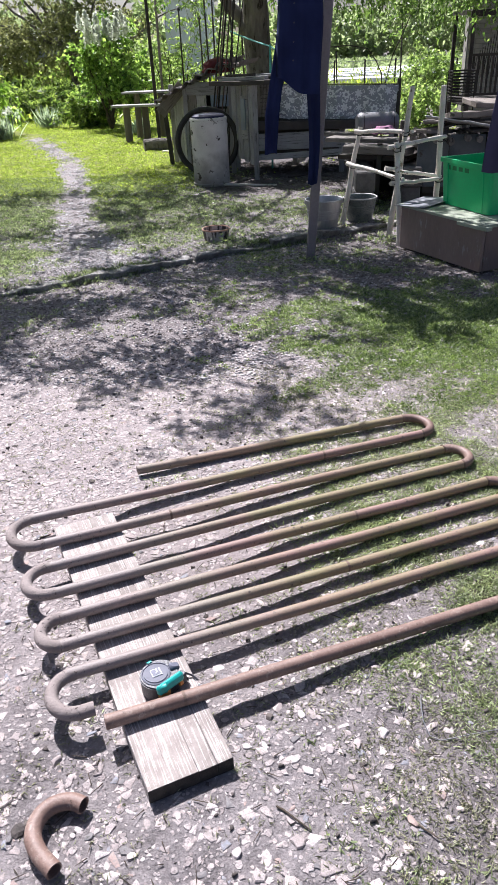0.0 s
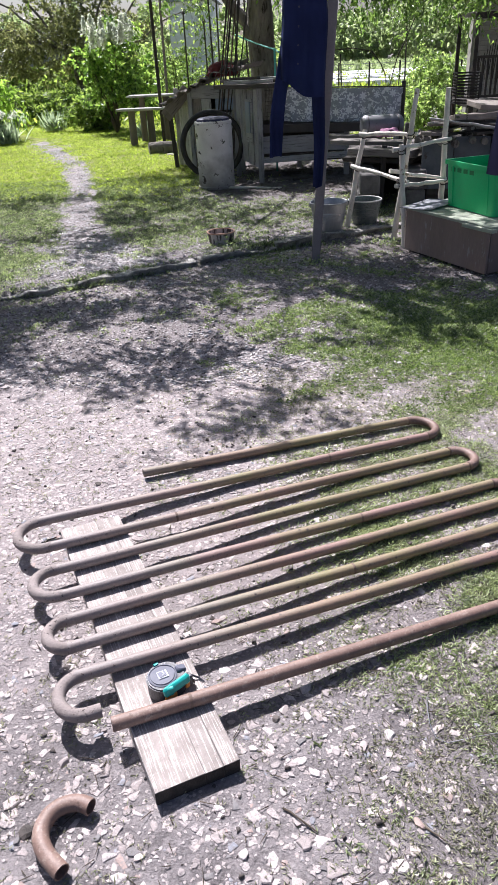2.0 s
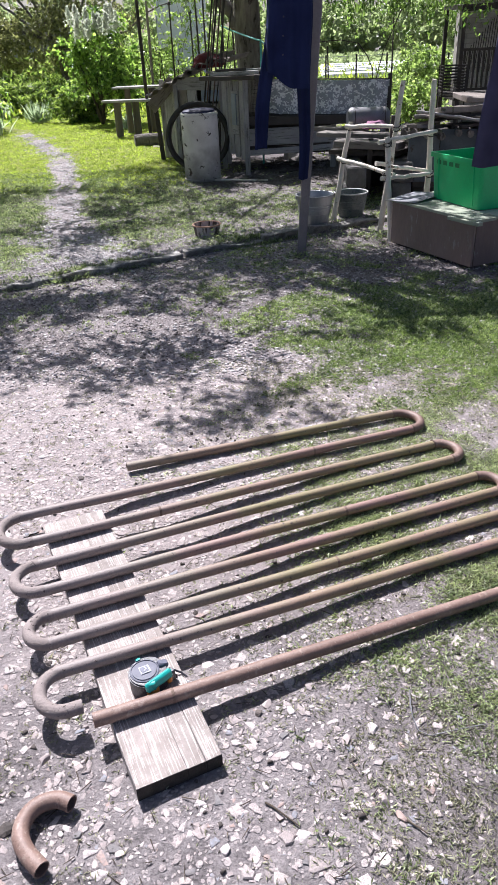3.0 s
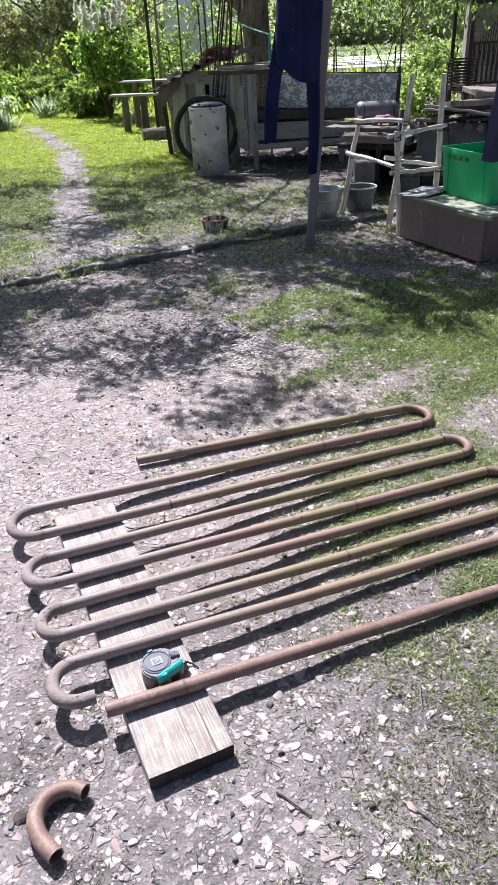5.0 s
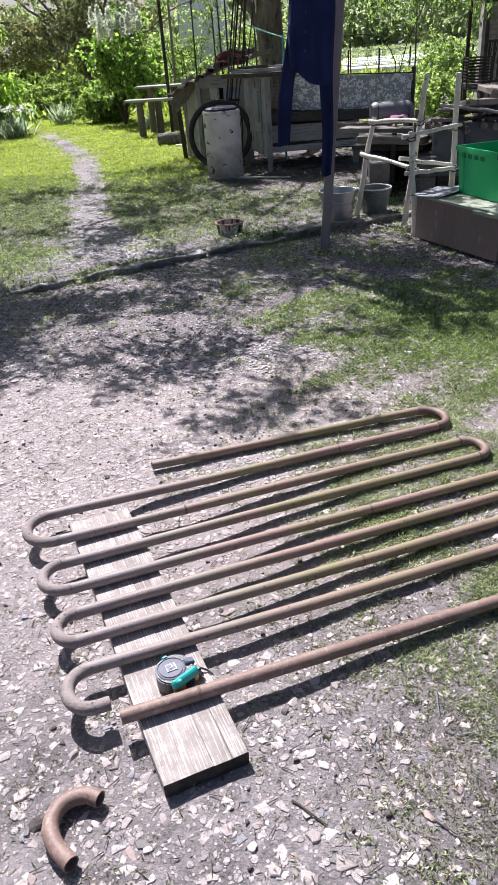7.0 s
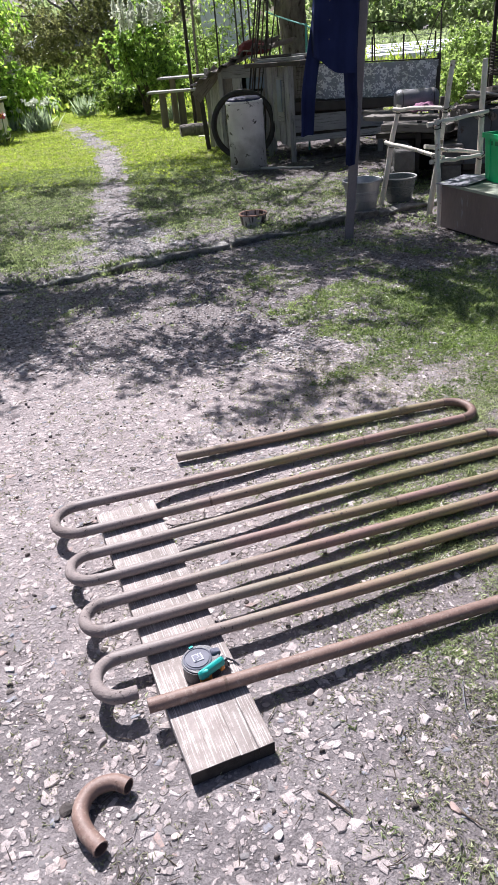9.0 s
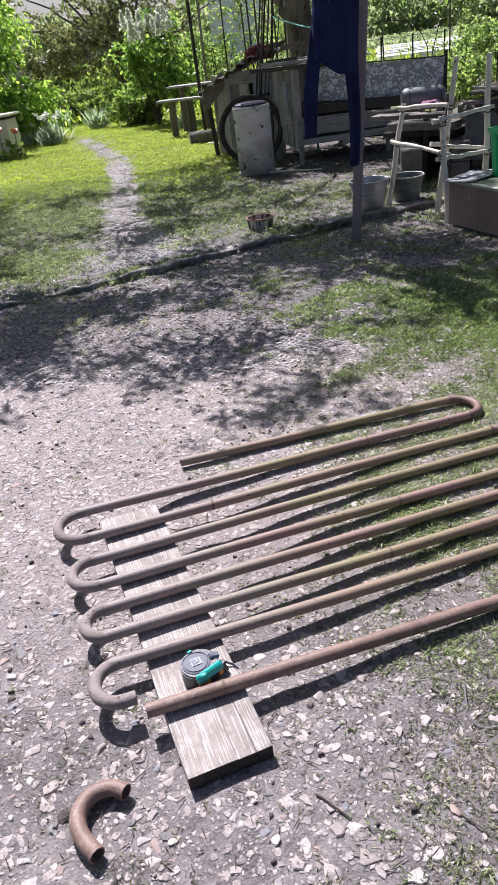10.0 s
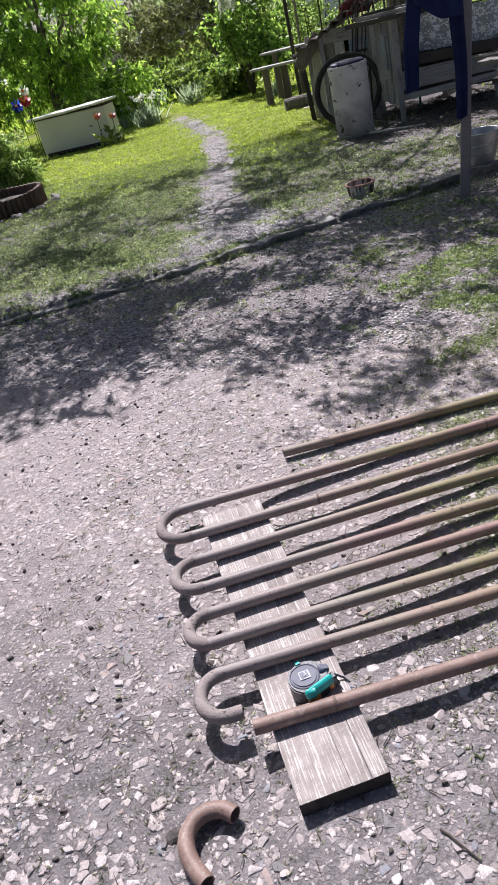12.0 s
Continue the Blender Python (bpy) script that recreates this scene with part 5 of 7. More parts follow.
part("rim", tube([TY @ Vector((0.36 * math.cos(q), 0.36 * math.sin(q), 0)) for q in (2 * math.pi * k / 48 for k in range(49))], 0.010, 8), IRON, tyre)
rrng = random.Random(4)
for k, (xb, xt, r) in enumerate([(-0.88, -0.56, 0.014), (-0.85, -0.53, 0.012), (-0.82, -0.50, 0.017), (-0.75, -0.40, 0.010), (-0.78, -0.46, 0.013), (-0.70, -0.30, 0.010), (-0.62, -0.44, 0.016)]):
    rod = part("rod", tube([(xb, 10.24 + 0.02 * k, 0.03), ((xb + xt) / 2 + rrng.uniform(-0.01, 0.01), 10.32 + 0.015 * k, 1.1), (xt, 10.40 + 0.02 * k, 2.2 + 0.1 * rrng.random())], r * 0.75, 8), RUSTROD if k % 3 == 1 else IRON, None, "long brown steel rod leaning on the hutch")
    tagged(rod, "", "rod", "rods leaning on the hutch")

# ---- left hutch ----
hutch = thing("small_hutch", (-1.0, 11.1, 0), "grey weathered board hutch with a sagging slate roof", "hutch")
F1, F2 = Vector((-1.19, 10.95, 0)), Vector((-0.48, 10.75, 0))
G1 = Vector((-1.47, 11.60, 0))
side = (F2 - F1)
for k in range(5):
    p = F1 + side * (k + 0.5) / 5
    low, top = (0.05, 1.0) if k in (0, 1, 4) else (0.30, 0.80)
    board("wall_board", p + Vector((0, 0, low)), p + Vector((0, 0, top)), 0.142, 0.022, GREYWOOD if k % 2 else BROWNWOOD, hutch, "", tuple(side.cross(Vector((0, 0, 1)))))
board("top_board", F1 + Vector((0, -0.03, 1.06)), F2 + Vector((0, -0.03, 1.04)), 0.024, 0.16, GREYWOOD, hutch, "wide grey top board")
board("mid_rail", F1 + Vector((0, -0.03, 0.34)), F2 + Vector((0, -0.03, 0.32)), 0.024, 0.10, GREYWOOD, hutch)
for k in range(6):
    p = F1 + (G1 - F1) * (k + 0.5) / 6
    board("wall_board", p + Vector((0, 0, 0.06)), p + Vector((0, 0, 1.08 - 0.03 * k)), 0.122, 0.022, GREYWOOD, hutch, "", tuple((G1 - F1).cross(Vector((0, 0, 1)))))
H1, H2 = F2 + (G1 - F1), G1
# inner walls in the dark tone, so the colour holds the inside shade
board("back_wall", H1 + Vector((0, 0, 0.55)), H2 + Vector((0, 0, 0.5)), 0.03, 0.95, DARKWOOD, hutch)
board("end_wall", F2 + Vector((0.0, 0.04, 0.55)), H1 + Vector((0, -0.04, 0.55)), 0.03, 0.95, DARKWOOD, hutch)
for p in (F1, F2, G1):
    board("post", p + Vector((-0.02, -0.02, 0)), p + Vector((-0.02, -0.02, 1.1)), 0.06, 0.06, GREYWOOD, hutch)
prop = board("prop", (-1.52, 11.35, 0.0), (-1.60, 11.45, 1.0), 0.06, 0.05, DARKWOOD, None, "dark wooden prop leaning on the hutch")
tagged(prop, "", "prop")
part("blue_panel", box(0.34, 0.012, 0.14, 0.002, 0, 0), surf("faded_blue_panel", (0.20, 0.26, 0.36), (0.30, 0.35, 0.44), 6, 60, 0.6), hutch, "faded blue panel", pose(-0.68, 10.76, 0.90, 0, 0, -15))


def slate(at, l, w, label="corrugated slate sheet"):
    bm = bmesh.new()
    nx, ny = 36, 4
    rows = []
    for s in (0, -0.008):
        g = [[bm.verts.new((l * (i / nx - 0.5), w * (j / ny - 0.5), 0.022 * math.cos(6.28 * i / 6) + s)) for i in range(nx + 1)] for j in range(ny + 1)]
        rows.append(g)
        for j in range(ny):
            for i in range(nx):
                bm.faces.new((g[j][i], g[j][i + 1], g[j + 1][i + 1], g[j + 1][i]))
    a, b = rows
    for i in range(nx):
        for j in (0, ny):
            bm.faces.new((a[j][i], a[j][i + 1], b[j][i + 1], b[j][i]))
    for j in range(ny):
        for i in (0, nx):
            bm.faces.new((a[j][i], a[j + 1][i], b[j + 1][i], b[j][i]))
    return part("slate_sheet", bm, SLATE, hutch, label, at, 60)


slate(pose(-1.06, 11.15, 1.16, 4, -24, -14), 1.05, 0.95)
slate(pose(-0.84, 11.15, 1.235, 3, -22, -10), 0.85, 0.9)
slate(pose(-0.62, 11.1, 1.29, 2, -12, -16), 0.7, 0.8)
for k, (x, y, z, ry) in enumerate([(-1.40, 11.05, 0.95, -42), (-1.48, 11.25, 0.88, -48)]):
    board("roof_scrap", (x - 0.14, y, z - 0.14), (x + 0.16, y - 0.05, z + 0.15), 0.16, 0.02, BROWNWOOD, hutch, "split brown roof board", (0, 1, 0))


def heap(name, at, sx, sy, sz, seed, material, label, category):
    """A crumpled heap of cloth."""
    bm = bmesh.new()
    bmesh.ops.create_icosphere(bm, subdivisions=4, radius=1)
    for v in bm.verts:
        n = noise.noise(v.co * 2.2 + Vector((seed, 0, 0))) * 0.35 + abs(noise.noise(v.co * 5 + Vector((0, seed, 0)))) * 0.25
        v.co *= 1 + n
        v.co = Vector((v.co.x * sx, v.co.y * sy, max(v.co.z, -0.25) * sz))
    return tagged(part(name, bm, material, None, label, pose(*at), 180), "", category)


heap("red_cloth", (-0.74, 10.85, 1.27), 0.19, 0.14, 0.13, 3.1, REDCLOTH, "crumpled dark red cloth on the slate roof", "cloth")

# ---- long hutch with the lace cloth ----
long_hutch = thing("long_hutch", (0.4, 10.1, 0), "long weathered grey hutch on posts with a plank roof", "hutch")
K0, K1 = Vector((-0.53, 10.30, 0)), Vector((-0.20, 9.66, 0))
face = (K1 - K0)
for k in range(4):
    p = K0 + face * (k + 0.5) / 4
    board("wall_board", p + Vector((0, 0, 0.26 - 0.02 * k)), p + Vector((0, 0, 1.10)), 0.152, 0.022, GREYWOOD, long_hutch, "", tuple(face.cross(Vector((0, 0, 1)))))
out = Vector((face.y, -face.x, 0)).normalized() * -1
if out.y > 0:
    out = -out
for w, h, z, m_, d in ((0.20, 0.50, 0.74, GREYWOOD, 0.022), (0.13, 0.36, 0.78, surf("dusty_blue_pane", (0.20, 0.23, 0.30), (0.32, 0.35, 0.42), 7, 60, 0.4), 0.038)):
    c = K0 + face * 0.62 + out * d + Vector((0, 0, z))
    hatch = part("hatch" if m_ is GREYWOOD else "pane", box(w, 0.014, h, 0.003), m_, long_hutch if m_ is GREYWOOD else hatch, "small grey board hatch" if m_ is GREYWOOD else "dusty bluish pane", along(c - face.normalized() * 0.1, c + face.normalized() * 0.1))
for p, h in ((K1 + Vector((0.0, -0.02, 0)), 1.12), (K0, 1.1), (Vector((0.90, 10.05, 0)), 0.70), (Vector((1.55, 10.2, 0)), 0.95), (Vector((0.30, 10.9, 0)), 1.05)):
    board("post", p, p + Vector((0, 0, h)), 0.065, 0.06, GREYWOOD, long_hutch)
board("roof_board", (-0.66, 10.15, 1.135), (0.04, 9.60, 1.14), 0.40, 0.05, DARKWOOD, long_hutch, "rough grey roof board")
board("roof_board", (-0.42, 10.62, 1.165), (0.22, 10.12, 1.17), 0.34, 0.03, DARKWOOD, long_hutch)
board("roof_batten", (-0.62, 10.0, 1.18), (-0.05, 9.60, 1.19), 0.09, 0.04, GREYWOOD, long_hutch)
board("roof_batten", (-0.68, 10.3, 1.19), (0.08, 9.95, 1.20), 0.14, 0.035, BROWNWOOD, long_hutch)
board("roof_batten", (-0.55, 10.05, 1.215), (-0.2, 9.72, 1.225), 0.06, 0.03, DARKWOOD, long_hutch)
board("roof_batten", (-0.30, 9.95, 1.21), (0.12, 9.75, 1.215), 0.07, 0.03, GREYWOOD, long_hutch)
board("roof_batten", (-0.50, 10.25, 1.20), (0.02, 9.8, 1.205), 0.05, 0.02, PALEGREEN, long_hutch)
# beam coloured dark for the shaded recess below the lace
board("front_beam", (-0.18, 9.72, 0.655), (1.20, 10.02, 0.60), 0.05, 0.10, DARKWOOD, long_hutch, "front beam, dark for the shaded recess under the lace")
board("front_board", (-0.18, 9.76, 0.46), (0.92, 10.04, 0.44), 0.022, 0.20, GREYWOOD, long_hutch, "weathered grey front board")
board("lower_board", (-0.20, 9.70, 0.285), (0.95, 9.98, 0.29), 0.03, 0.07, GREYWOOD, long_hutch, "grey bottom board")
# floor, back and bed boards coloured dark for the shade inside
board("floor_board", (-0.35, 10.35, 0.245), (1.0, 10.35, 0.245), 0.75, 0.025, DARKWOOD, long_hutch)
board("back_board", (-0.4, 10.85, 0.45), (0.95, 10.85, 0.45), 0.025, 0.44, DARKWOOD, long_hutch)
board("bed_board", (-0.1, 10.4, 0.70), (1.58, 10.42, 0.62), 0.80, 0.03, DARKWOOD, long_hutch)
for j in range(5):
    part("mesh_wire", tube([(-0.13 + 0.018 * j, 9.90, 0.72), (-0.13 + 0.018 * j, 9.90, 1.10)], 0.002, 5), IRON, long_hutch)
for j in range(9):
    part("mesh_wire", tube([(-0.14, 9.895, 0.74 + 0.042 * j), (-0.02, 9.895, 0.74 + 0.042 * j)], 0.002, 5), IRON, long_hutch)


def lace_mat():
    """Thin lace: rosettes and scrolls of white thread on an open net."""
    m, t, b = nodes_of("lace_cloth")
    c = t.nodes.new("ShaderNodeTexCoord")
    v = c.outputs["UV"]
    vo = N(t, "ShaderNodeTexVoronoi", Scale=5.6, Randomness=0.22)
    t.links.new(v, vo.inputs["Vector"])
    d = vo.outputs["Distance"]
    off = t.nodes.new("ShaderNodeVectorMath")
    off.operation = "SUBTRACT"
    scaled = t.nodes.new("ShaderNodeVectorMath")
    scaled.operation = "SCALE"
    scaled.inputs["Scale"].default_value = 5.6
    t.links.new(v, scaled.inputs[0])
    spot = t.nodes.new("ShaderNodeVectorMath")
    spot.operation = "SCALE"
    spot.inputs["Scale"].default_value = 5.6
    t.links.new(vo.outputs["Position"], spot.inputs[0])
    t.links.new(scaled.outputs[0], off.inputs[0])
    t.links.new(spot.outputs[0], off.inputs[1])
    xy = t.nodes.new("ShaderNodeSeparateXYZ")
    t.links.new(off.outputs[0], xy.inputs[0])
    turn = mathn(t, "ARCTAN2", xy.outputs[1], xy.outputs[0])
    petal = mathn(t, "ADD", mathn(t, "MULTIPLY", mathn(t, "COSINE", mathn(t, "MULTIPLY", turn, 7.0)), 0.05), 0.27)
    edge = mathn(t, "SUBTRACT", d, petal)
    flower = mathn(t, "MULTIPLY", ramp(t, edge, 0.02, -0.02), ramp(t, d, 0.10, 0.14))
    leafy = mathn(t, "MULTIPLY", ramp(t, noise_node(t, v, 15, 3, 0.6, 1.4), 0.52, 0.55), ramp(t, edge, 0.05, 0.10))
    k = mathn(t, "MAXIMUM", mathn(t, "MAXIMUM", flower, ramp(t, d, 0.06, 0.04)), leafy)
    t.links.new(mixc(t, k, (0.36, 0.365, 0.38), (0.84, 0.83, 0.81)), b.inputs["Base Color"])
    b.inputs["Roughness"].default_value = 0.9
    t.links.new(ramp(t, k, 0, 1, 0.985, 1.0), b.inputs["Alpha"])
    return m


def lace(p0, p1, drop, label):
    """A hanging lace cloth with soft folds and a plain hem."""
    p0, p1 = Vector(p0), Vector(p1)
    bm = bmesh.new()
    uv = bm.loops.layers.uv.new("UVMap")
    nu, nv = 60, 12
    w = (p1 - p0).length
    g = []
    for j in range(nv + 1):
        q = j / nv
        row = []
        for i in range(nu + 1):
            u = i / nu
            p = p0.lerp(p1, u) + Vector((0, 0.03 * math.sin(19 * u + 1.5 * q) * (0.3 + q) + 0.012 * math.sin(47 * u), -drop * q - 0.012 * math.sin(3.14 * u) + 0.008 * math.sin(17 * u) * q))
            row.append((bm.verts.new(p), (u * w, 1 - q * drop)))
        g.append(row)
    for j in range(nv):
        for i in range(nu):
            q = (g[j][i], g[j][i + 1], g[j + 1][i + 1], g[j + 1][i])
            f = bm.faces.new([a[0] for a in q])
            for lp, a in zip(f.loops, q):
                lp[uv].uv = a[1]
    ob = part("lace_cloth", bm, lace_mat(), None, label, smooth=180)
    return tagged(ob, "", "cloth")


lace((0.02, 10.02, 1.10), (1.60, 10.12, 1.035), 0.40, "white floral lace curtain hung over a rail above the hutch")
rail = part("drying_rail", tube([(0.0, 10.03, 1.10), (1.62, 10.13, 1.035)], 0.008, 8), IRON, None, "thin rail holding the lace curtain")
tagged(rail, "", "rail")
stake = board("stake", (1.60, 10.15, 0), (1.61, 10.15, 1.10), 0.045, 0.045, DARKWOOD, None, "dark wooden stake holding the rail")
tagged(stake, "", "stake")

# ---- block hearth with planks and tank ----
hearth = thing("block_hearth", (1.1, 8.0, 0), "rough hearth of grey concrete blocks beneath planks", "hearth")
hr = random.Random(8)
# grey concrete with the deep shade under the planks put into its colour
SHADEBLOCK = surf("shaded_concrete_block", (0.085, 0.08, 0.076), (0.17, 0.16, 0.15), 8, 70, 0.95, 0, 0.6)
for x, y in ((0.93, 7.55), (0.93, 7.95), (1.42, 7.75), (1.42, 8.15), (1.0, 8.35)):
    for k in range(2):
        part("block", box(0.19, 0.385, 0.185, 0.012, 0.008, 2), SHADEBLOCK, hearth, "", pose(x + hr.uniform(-0.01, 0.01), y + hr.uniform(-0.01, 0.01), 0.125 + 0.19 * k, 0, 0, hr.uniform(-4, 4)))
# added slab; its black stands in for the shade of the cavity
part("back_slab", box(0.7, 0.08, 0.40, 0.01, 0.01, 3), surf("cavity_shade_black", (0.03, 0.027, 0.025), (0.06, 0.052, 0.046), 6, 60, 0.95), hearth, "black slab added for the shaded cavity", pose(1.2, 8.5, 0.2))
for k, (p, q, w, h) in enumerate([((0.80, 8.05, 0.55), (1.40, 7.72, 0.54), 0.22, 0.07), ((0.66, 8.75, 0.58), (1.40, 8.35, 0.57), 0.24, 0.045), ((0.62, 9.05, 0.60), (1.2, 8.85, 0.59), 0.20, 0.04), ((0.82, 8.35, 0.46), (1.50, 8.0, 0.455), 0.5, 0.05)]):
    ob = board("plank", p, q, w, h, DARKWOOD if k == 3 else MIDWOOD, None, "rough grey-brown plank lying on concrete blocks", bev=0.006, wobble=0.008)
    tagged(ob, "", "plank", "planks on the hearth")
tank = thing("tank", (1.2, 8.9, 0.6), "dull grey metal cylinder lying on planks", "tank")
TK = along((0.97, 8.86, 0.71), (1.43, 8.92, 0.70)) @ pose(0, 0, 0, 0, 90, 0)
part("shell", lathe([(0, -0.24), (0.08, -0.235), (0.105, -0.21), (0.112, -0.19), (0.112, 0.19), (0.105, 0.21), (0.08, 0.235), (0, 0.24)], 28), surf("dull_lead_grey", (0.19, 0.19, 0.20), (0.27, 0.27, 0.28), 6, 70, 0.5, 0.4, 0.1, (0.09, 0.06, 0.05), 0.63, 9), tank, "", TK)
for z in (-0.17, 0.17):
    part("seam", tube([TK @ Vector((0.113 * math.cos(q), 0.113 * math.sin(q), z)) for q in (2 * math.pi * k / 28 for k in range(29))], 0.004, 6), IRON, tank)
heap("mauve_cloth", (1.26, 8.60, 0.635), 0.13, 0.09, 0.06, 7.7, MAUVE, "crumpled mauve cloth on the planks", "cloth")
for k, (p, q) in enumerate([((1.22, 7.25, 0.0), (1.235, 7.22, 0.86)), ((1.10, 7.9, 0.0), (1.12, 7.9, 0.6))]):
    ob = board("stake", p, q, 0.05, 0.045, DARKWOOD, None, "dark weathered stake beside the hearth")
    tagged(ob, "", "stake", "dark stakes by the hearth")
for k, (p, q, r) in enumerate([((-0.62, 9.28, 0.045), (0.05, 9.1, 0.045), 0.016), ((0.2, 9.7, 0.04), (0.55, 9.95, 0.05), 0.02), ((-1.9, 12.9, 0.05), (-1.35, 12.6, 0.05), 0.02)]):
    ob = part("branch", pole(p, q, r, r * 0.7, 70 + k), PALEWOOD if k != 1 else DARKWOOD, None, "dry stick lying on the ground")
    tagged(ob, "", "stick", "sticks on the ground")
for k, (x, y, s) in enumerate([(-0.35, 9.65, 0.07), (-0.28, 9.75, 0.05), (-0.1, 9.8, 0.06), (0.35, 10.7, 0.06), (0.6, 10.9, 0.07)]):
    loose_stone((x, y), s, 300 + k, surf("rubble_grey", (0.22, 0.2, 0.18), (0.3, 0.27, 0.25), 9, 60, 0.95), "lump of rubble beside the hutch")

# ---- board stack ----
pile = thing("board_stack", (2.1, 8.3, 0), "dark stack of old timber covered with rough boards and slate", "timber stack")
wr = random.Random(21)
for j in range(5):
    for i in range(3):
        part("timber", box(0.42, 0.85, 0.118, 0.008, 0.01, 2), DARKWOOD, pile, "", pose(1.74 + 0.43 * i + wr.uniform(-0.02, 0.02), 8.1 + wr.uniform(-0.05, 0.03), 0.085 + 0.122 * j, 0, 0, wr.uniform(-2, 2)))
SHEET = surf("dark_blue_grey_sheet", (0.055, 0.062, 0.068), (0.095, 0.102, 0.105), 5, 50, 0.7, 0, 0.3, (0.05, 0.035, 0.028), 0.6, 9)
for x, w, h, z in ((1.60, 0.30, 0.42, 0.42), (1.93, 0.34, 0.36, 0.50), (2.30, 0.36, 0.40, 0.44)):
    part("sheet", box(w, 0.012, h, 0.002, 0.004, 2), SHEET, pile, "dark sheet leaning on the timber", pose(x, 7.615 + 0.01 * (x - 1.6), z, -4, wr.uniform(-3, 3), wr.uniform(-3, 3)))
for k in range(9):
    x, z = 1.50 + 0.13 * k + wr.uniform(-0.03, 0.03), 0.655 + wr.uniform(-0.03, 0.02)
    part("log_end", tube([(x, 7.56 + wr.uniform(-0.03, 0.03), z), (x + 0.02, 8.1, z + 0.02)], wr.uniform(0.024, 0.04), 10), BARK, pile, "thin log poking out of the stack")
for k in range(16):
    z = 0.69 + 0.006 * k + wr.uniform(-0.012, 0.012)
    part("scrap_board", box(wr.uniform(0.3, 0.8), wr.uniform(0.04, 0.12), wr.uniform(0.012, 0.03), 0.002, 0.012, 3), wr.choice((DARKWOOD, DARKWOOD, BROWNWOOD)), pile, "", pose(wr.uniform(1.62, 2.5), 7.74 + wr.uniform(-0.06, 0.2), z, wr.uniform(-10, 6), wr.uniform(-8, 12), wr.uniform(-55, 55)))
for k, (x0, x1, y, z, rx, ry) in enumerate([(1.52, 2.24, 7.68, 0.785, -10, 9), (1.56, 2.4, 7.95, 0.79, -2, -3), (1.76, 2.75, 7.92, 0.84, -5, -2), (2.0, 2.95, 8.1, 0.90, 3, 4)]):
    part("cover_board", box(x1 - x0, (0.17, 0.30, 0.36, 0.40)[k], (0.022, 0.03, 0.055, 0.05)[k], 0.006, 0.018, 6), (GREYWOOD, MIDWOOD, SLATE, SLATE)[k], pile, ("split grey board", "rough brown board", "rough slate-grey slab", "rough slate-grey slab")[k], pose((x0 + x1) / 2, y, z, rx, ry, -14 + 7 * k))

# ---- porch and house wall ----
house = thing("house", (4.5, 14.6, 0), "pale brick house corner with a dark iron porch", "house")
part("wall", box(4.6, 0.25, 4.2, 0.0, 0, 0), surf("brick_mortar", (0.30, 0.28, 0.25), (0.36, 0.34, 0.31), 6, 60, 0.95), house, "pale brick wall", pose(5.75, 14.9, 2.1))
brick_me = mesh_of(box(0.245, 0.03, 0.066, 0.004), BRICK)
for row in range(26):
    for col in range(8):
        part("brick", brick_me, BRICK, house, "", pose(3.6 + 0.258 * col + (0.129 if row % 2 else 0), 14.77, 0.3 + 0.078 * row))
porch = thing("porch", (3.3, 12.9, 0), "dark iron porch frame with a slatted railing and corrugated roof edge", "porch")
for x, y in ((3.10, 12.9), (4.1, 12.9), (3.14, 14.4)):
    part("post", box(0.06, 0.06, 1.9, 0.005), IRON, porch, "", pose(x, y, 0.95))
board("top_beam", (3.05, 12.9, 1.84), (4.2, 12.9, 1.87), 0.08, 0.09, IRON, porch, "dark top beam", wobble=0)
board("side_beam", (3.10, 12.86, 1.86), (3.14, 14.5, 1.9), 0.07, 0.07, IRON, porch, "", wobble=0)
for z in (0.72, 1.28):
    board("rail", (3.10, 12.9, z), (4.1, 12.9, z), 0.04, 0.04, DARKWOOD, porch, "", wobble=0)
for k in range(13):
    board("baluster", (3.16 + 0.075 * k, 12.9, 0.72), (3.16 + 0.075 * k, 12.9, 1.28), 0.035, 0.025, DARKWOOD, porch, "", (0, 1, 0), 0.003, 0)
board("deck", (3.05, 13.6, 0.60), (4.2, 13.6, 0.60), 1.4, 0.08, DARKWOOD, porch)
for k in range(14):
    board("lattice", (3.16 + 0.04 * k, 13.2, 0.95), (3.20 + 0.04 * k, 13.2, 1.20 + 0.045 * k), 0.012, 0.012, IRON, porch, "", (0, 1, 0), 0, 0)
basket = thing("wire_basket", (2.78, 11.9, 0), "stacked dark wire crates beside the porch", "crate")
for k in range(11):
    z = 0.70 + 0.04 * k
    ring = [(2.62, 11.8, z), (2.95, 11.8, z), (2.95, 12.1, z), (2.62, 12.1, z), (2.62, 11.8, z)]
    part("hoop", tube(ring, 0.008, 5), IRON, basket)
for x, y in ((2.62, 11.8), (2.95, 11.8), (2.95, 12.1), (2.62, 12.1)):
    part("upright", tube([(x, y, 0), (x, y, 1.1)], 0.01, 6), IRON, basket)

# ---- garden table, log, poles ----
BARKLEG = surf("grey_brown_log", (0.10, 0.082, 0.068), (0.17, 0.145, 0.125), 6, 50, 0.9, 0, 0.6, stretch=(1, 1, 0.2))
garden_table = thing("garden_table", (-2.75, 15.7, 0), "grey plank garden table on log legs", "table")
for k in range(3):
    board("top_board", (-3.02, 15.53 + 0.17 * k, 0.86), (-2.05, 15.45 + 0.17 * k, 0.86), 0.16, 0.035, GREYWOOD, garden_table)
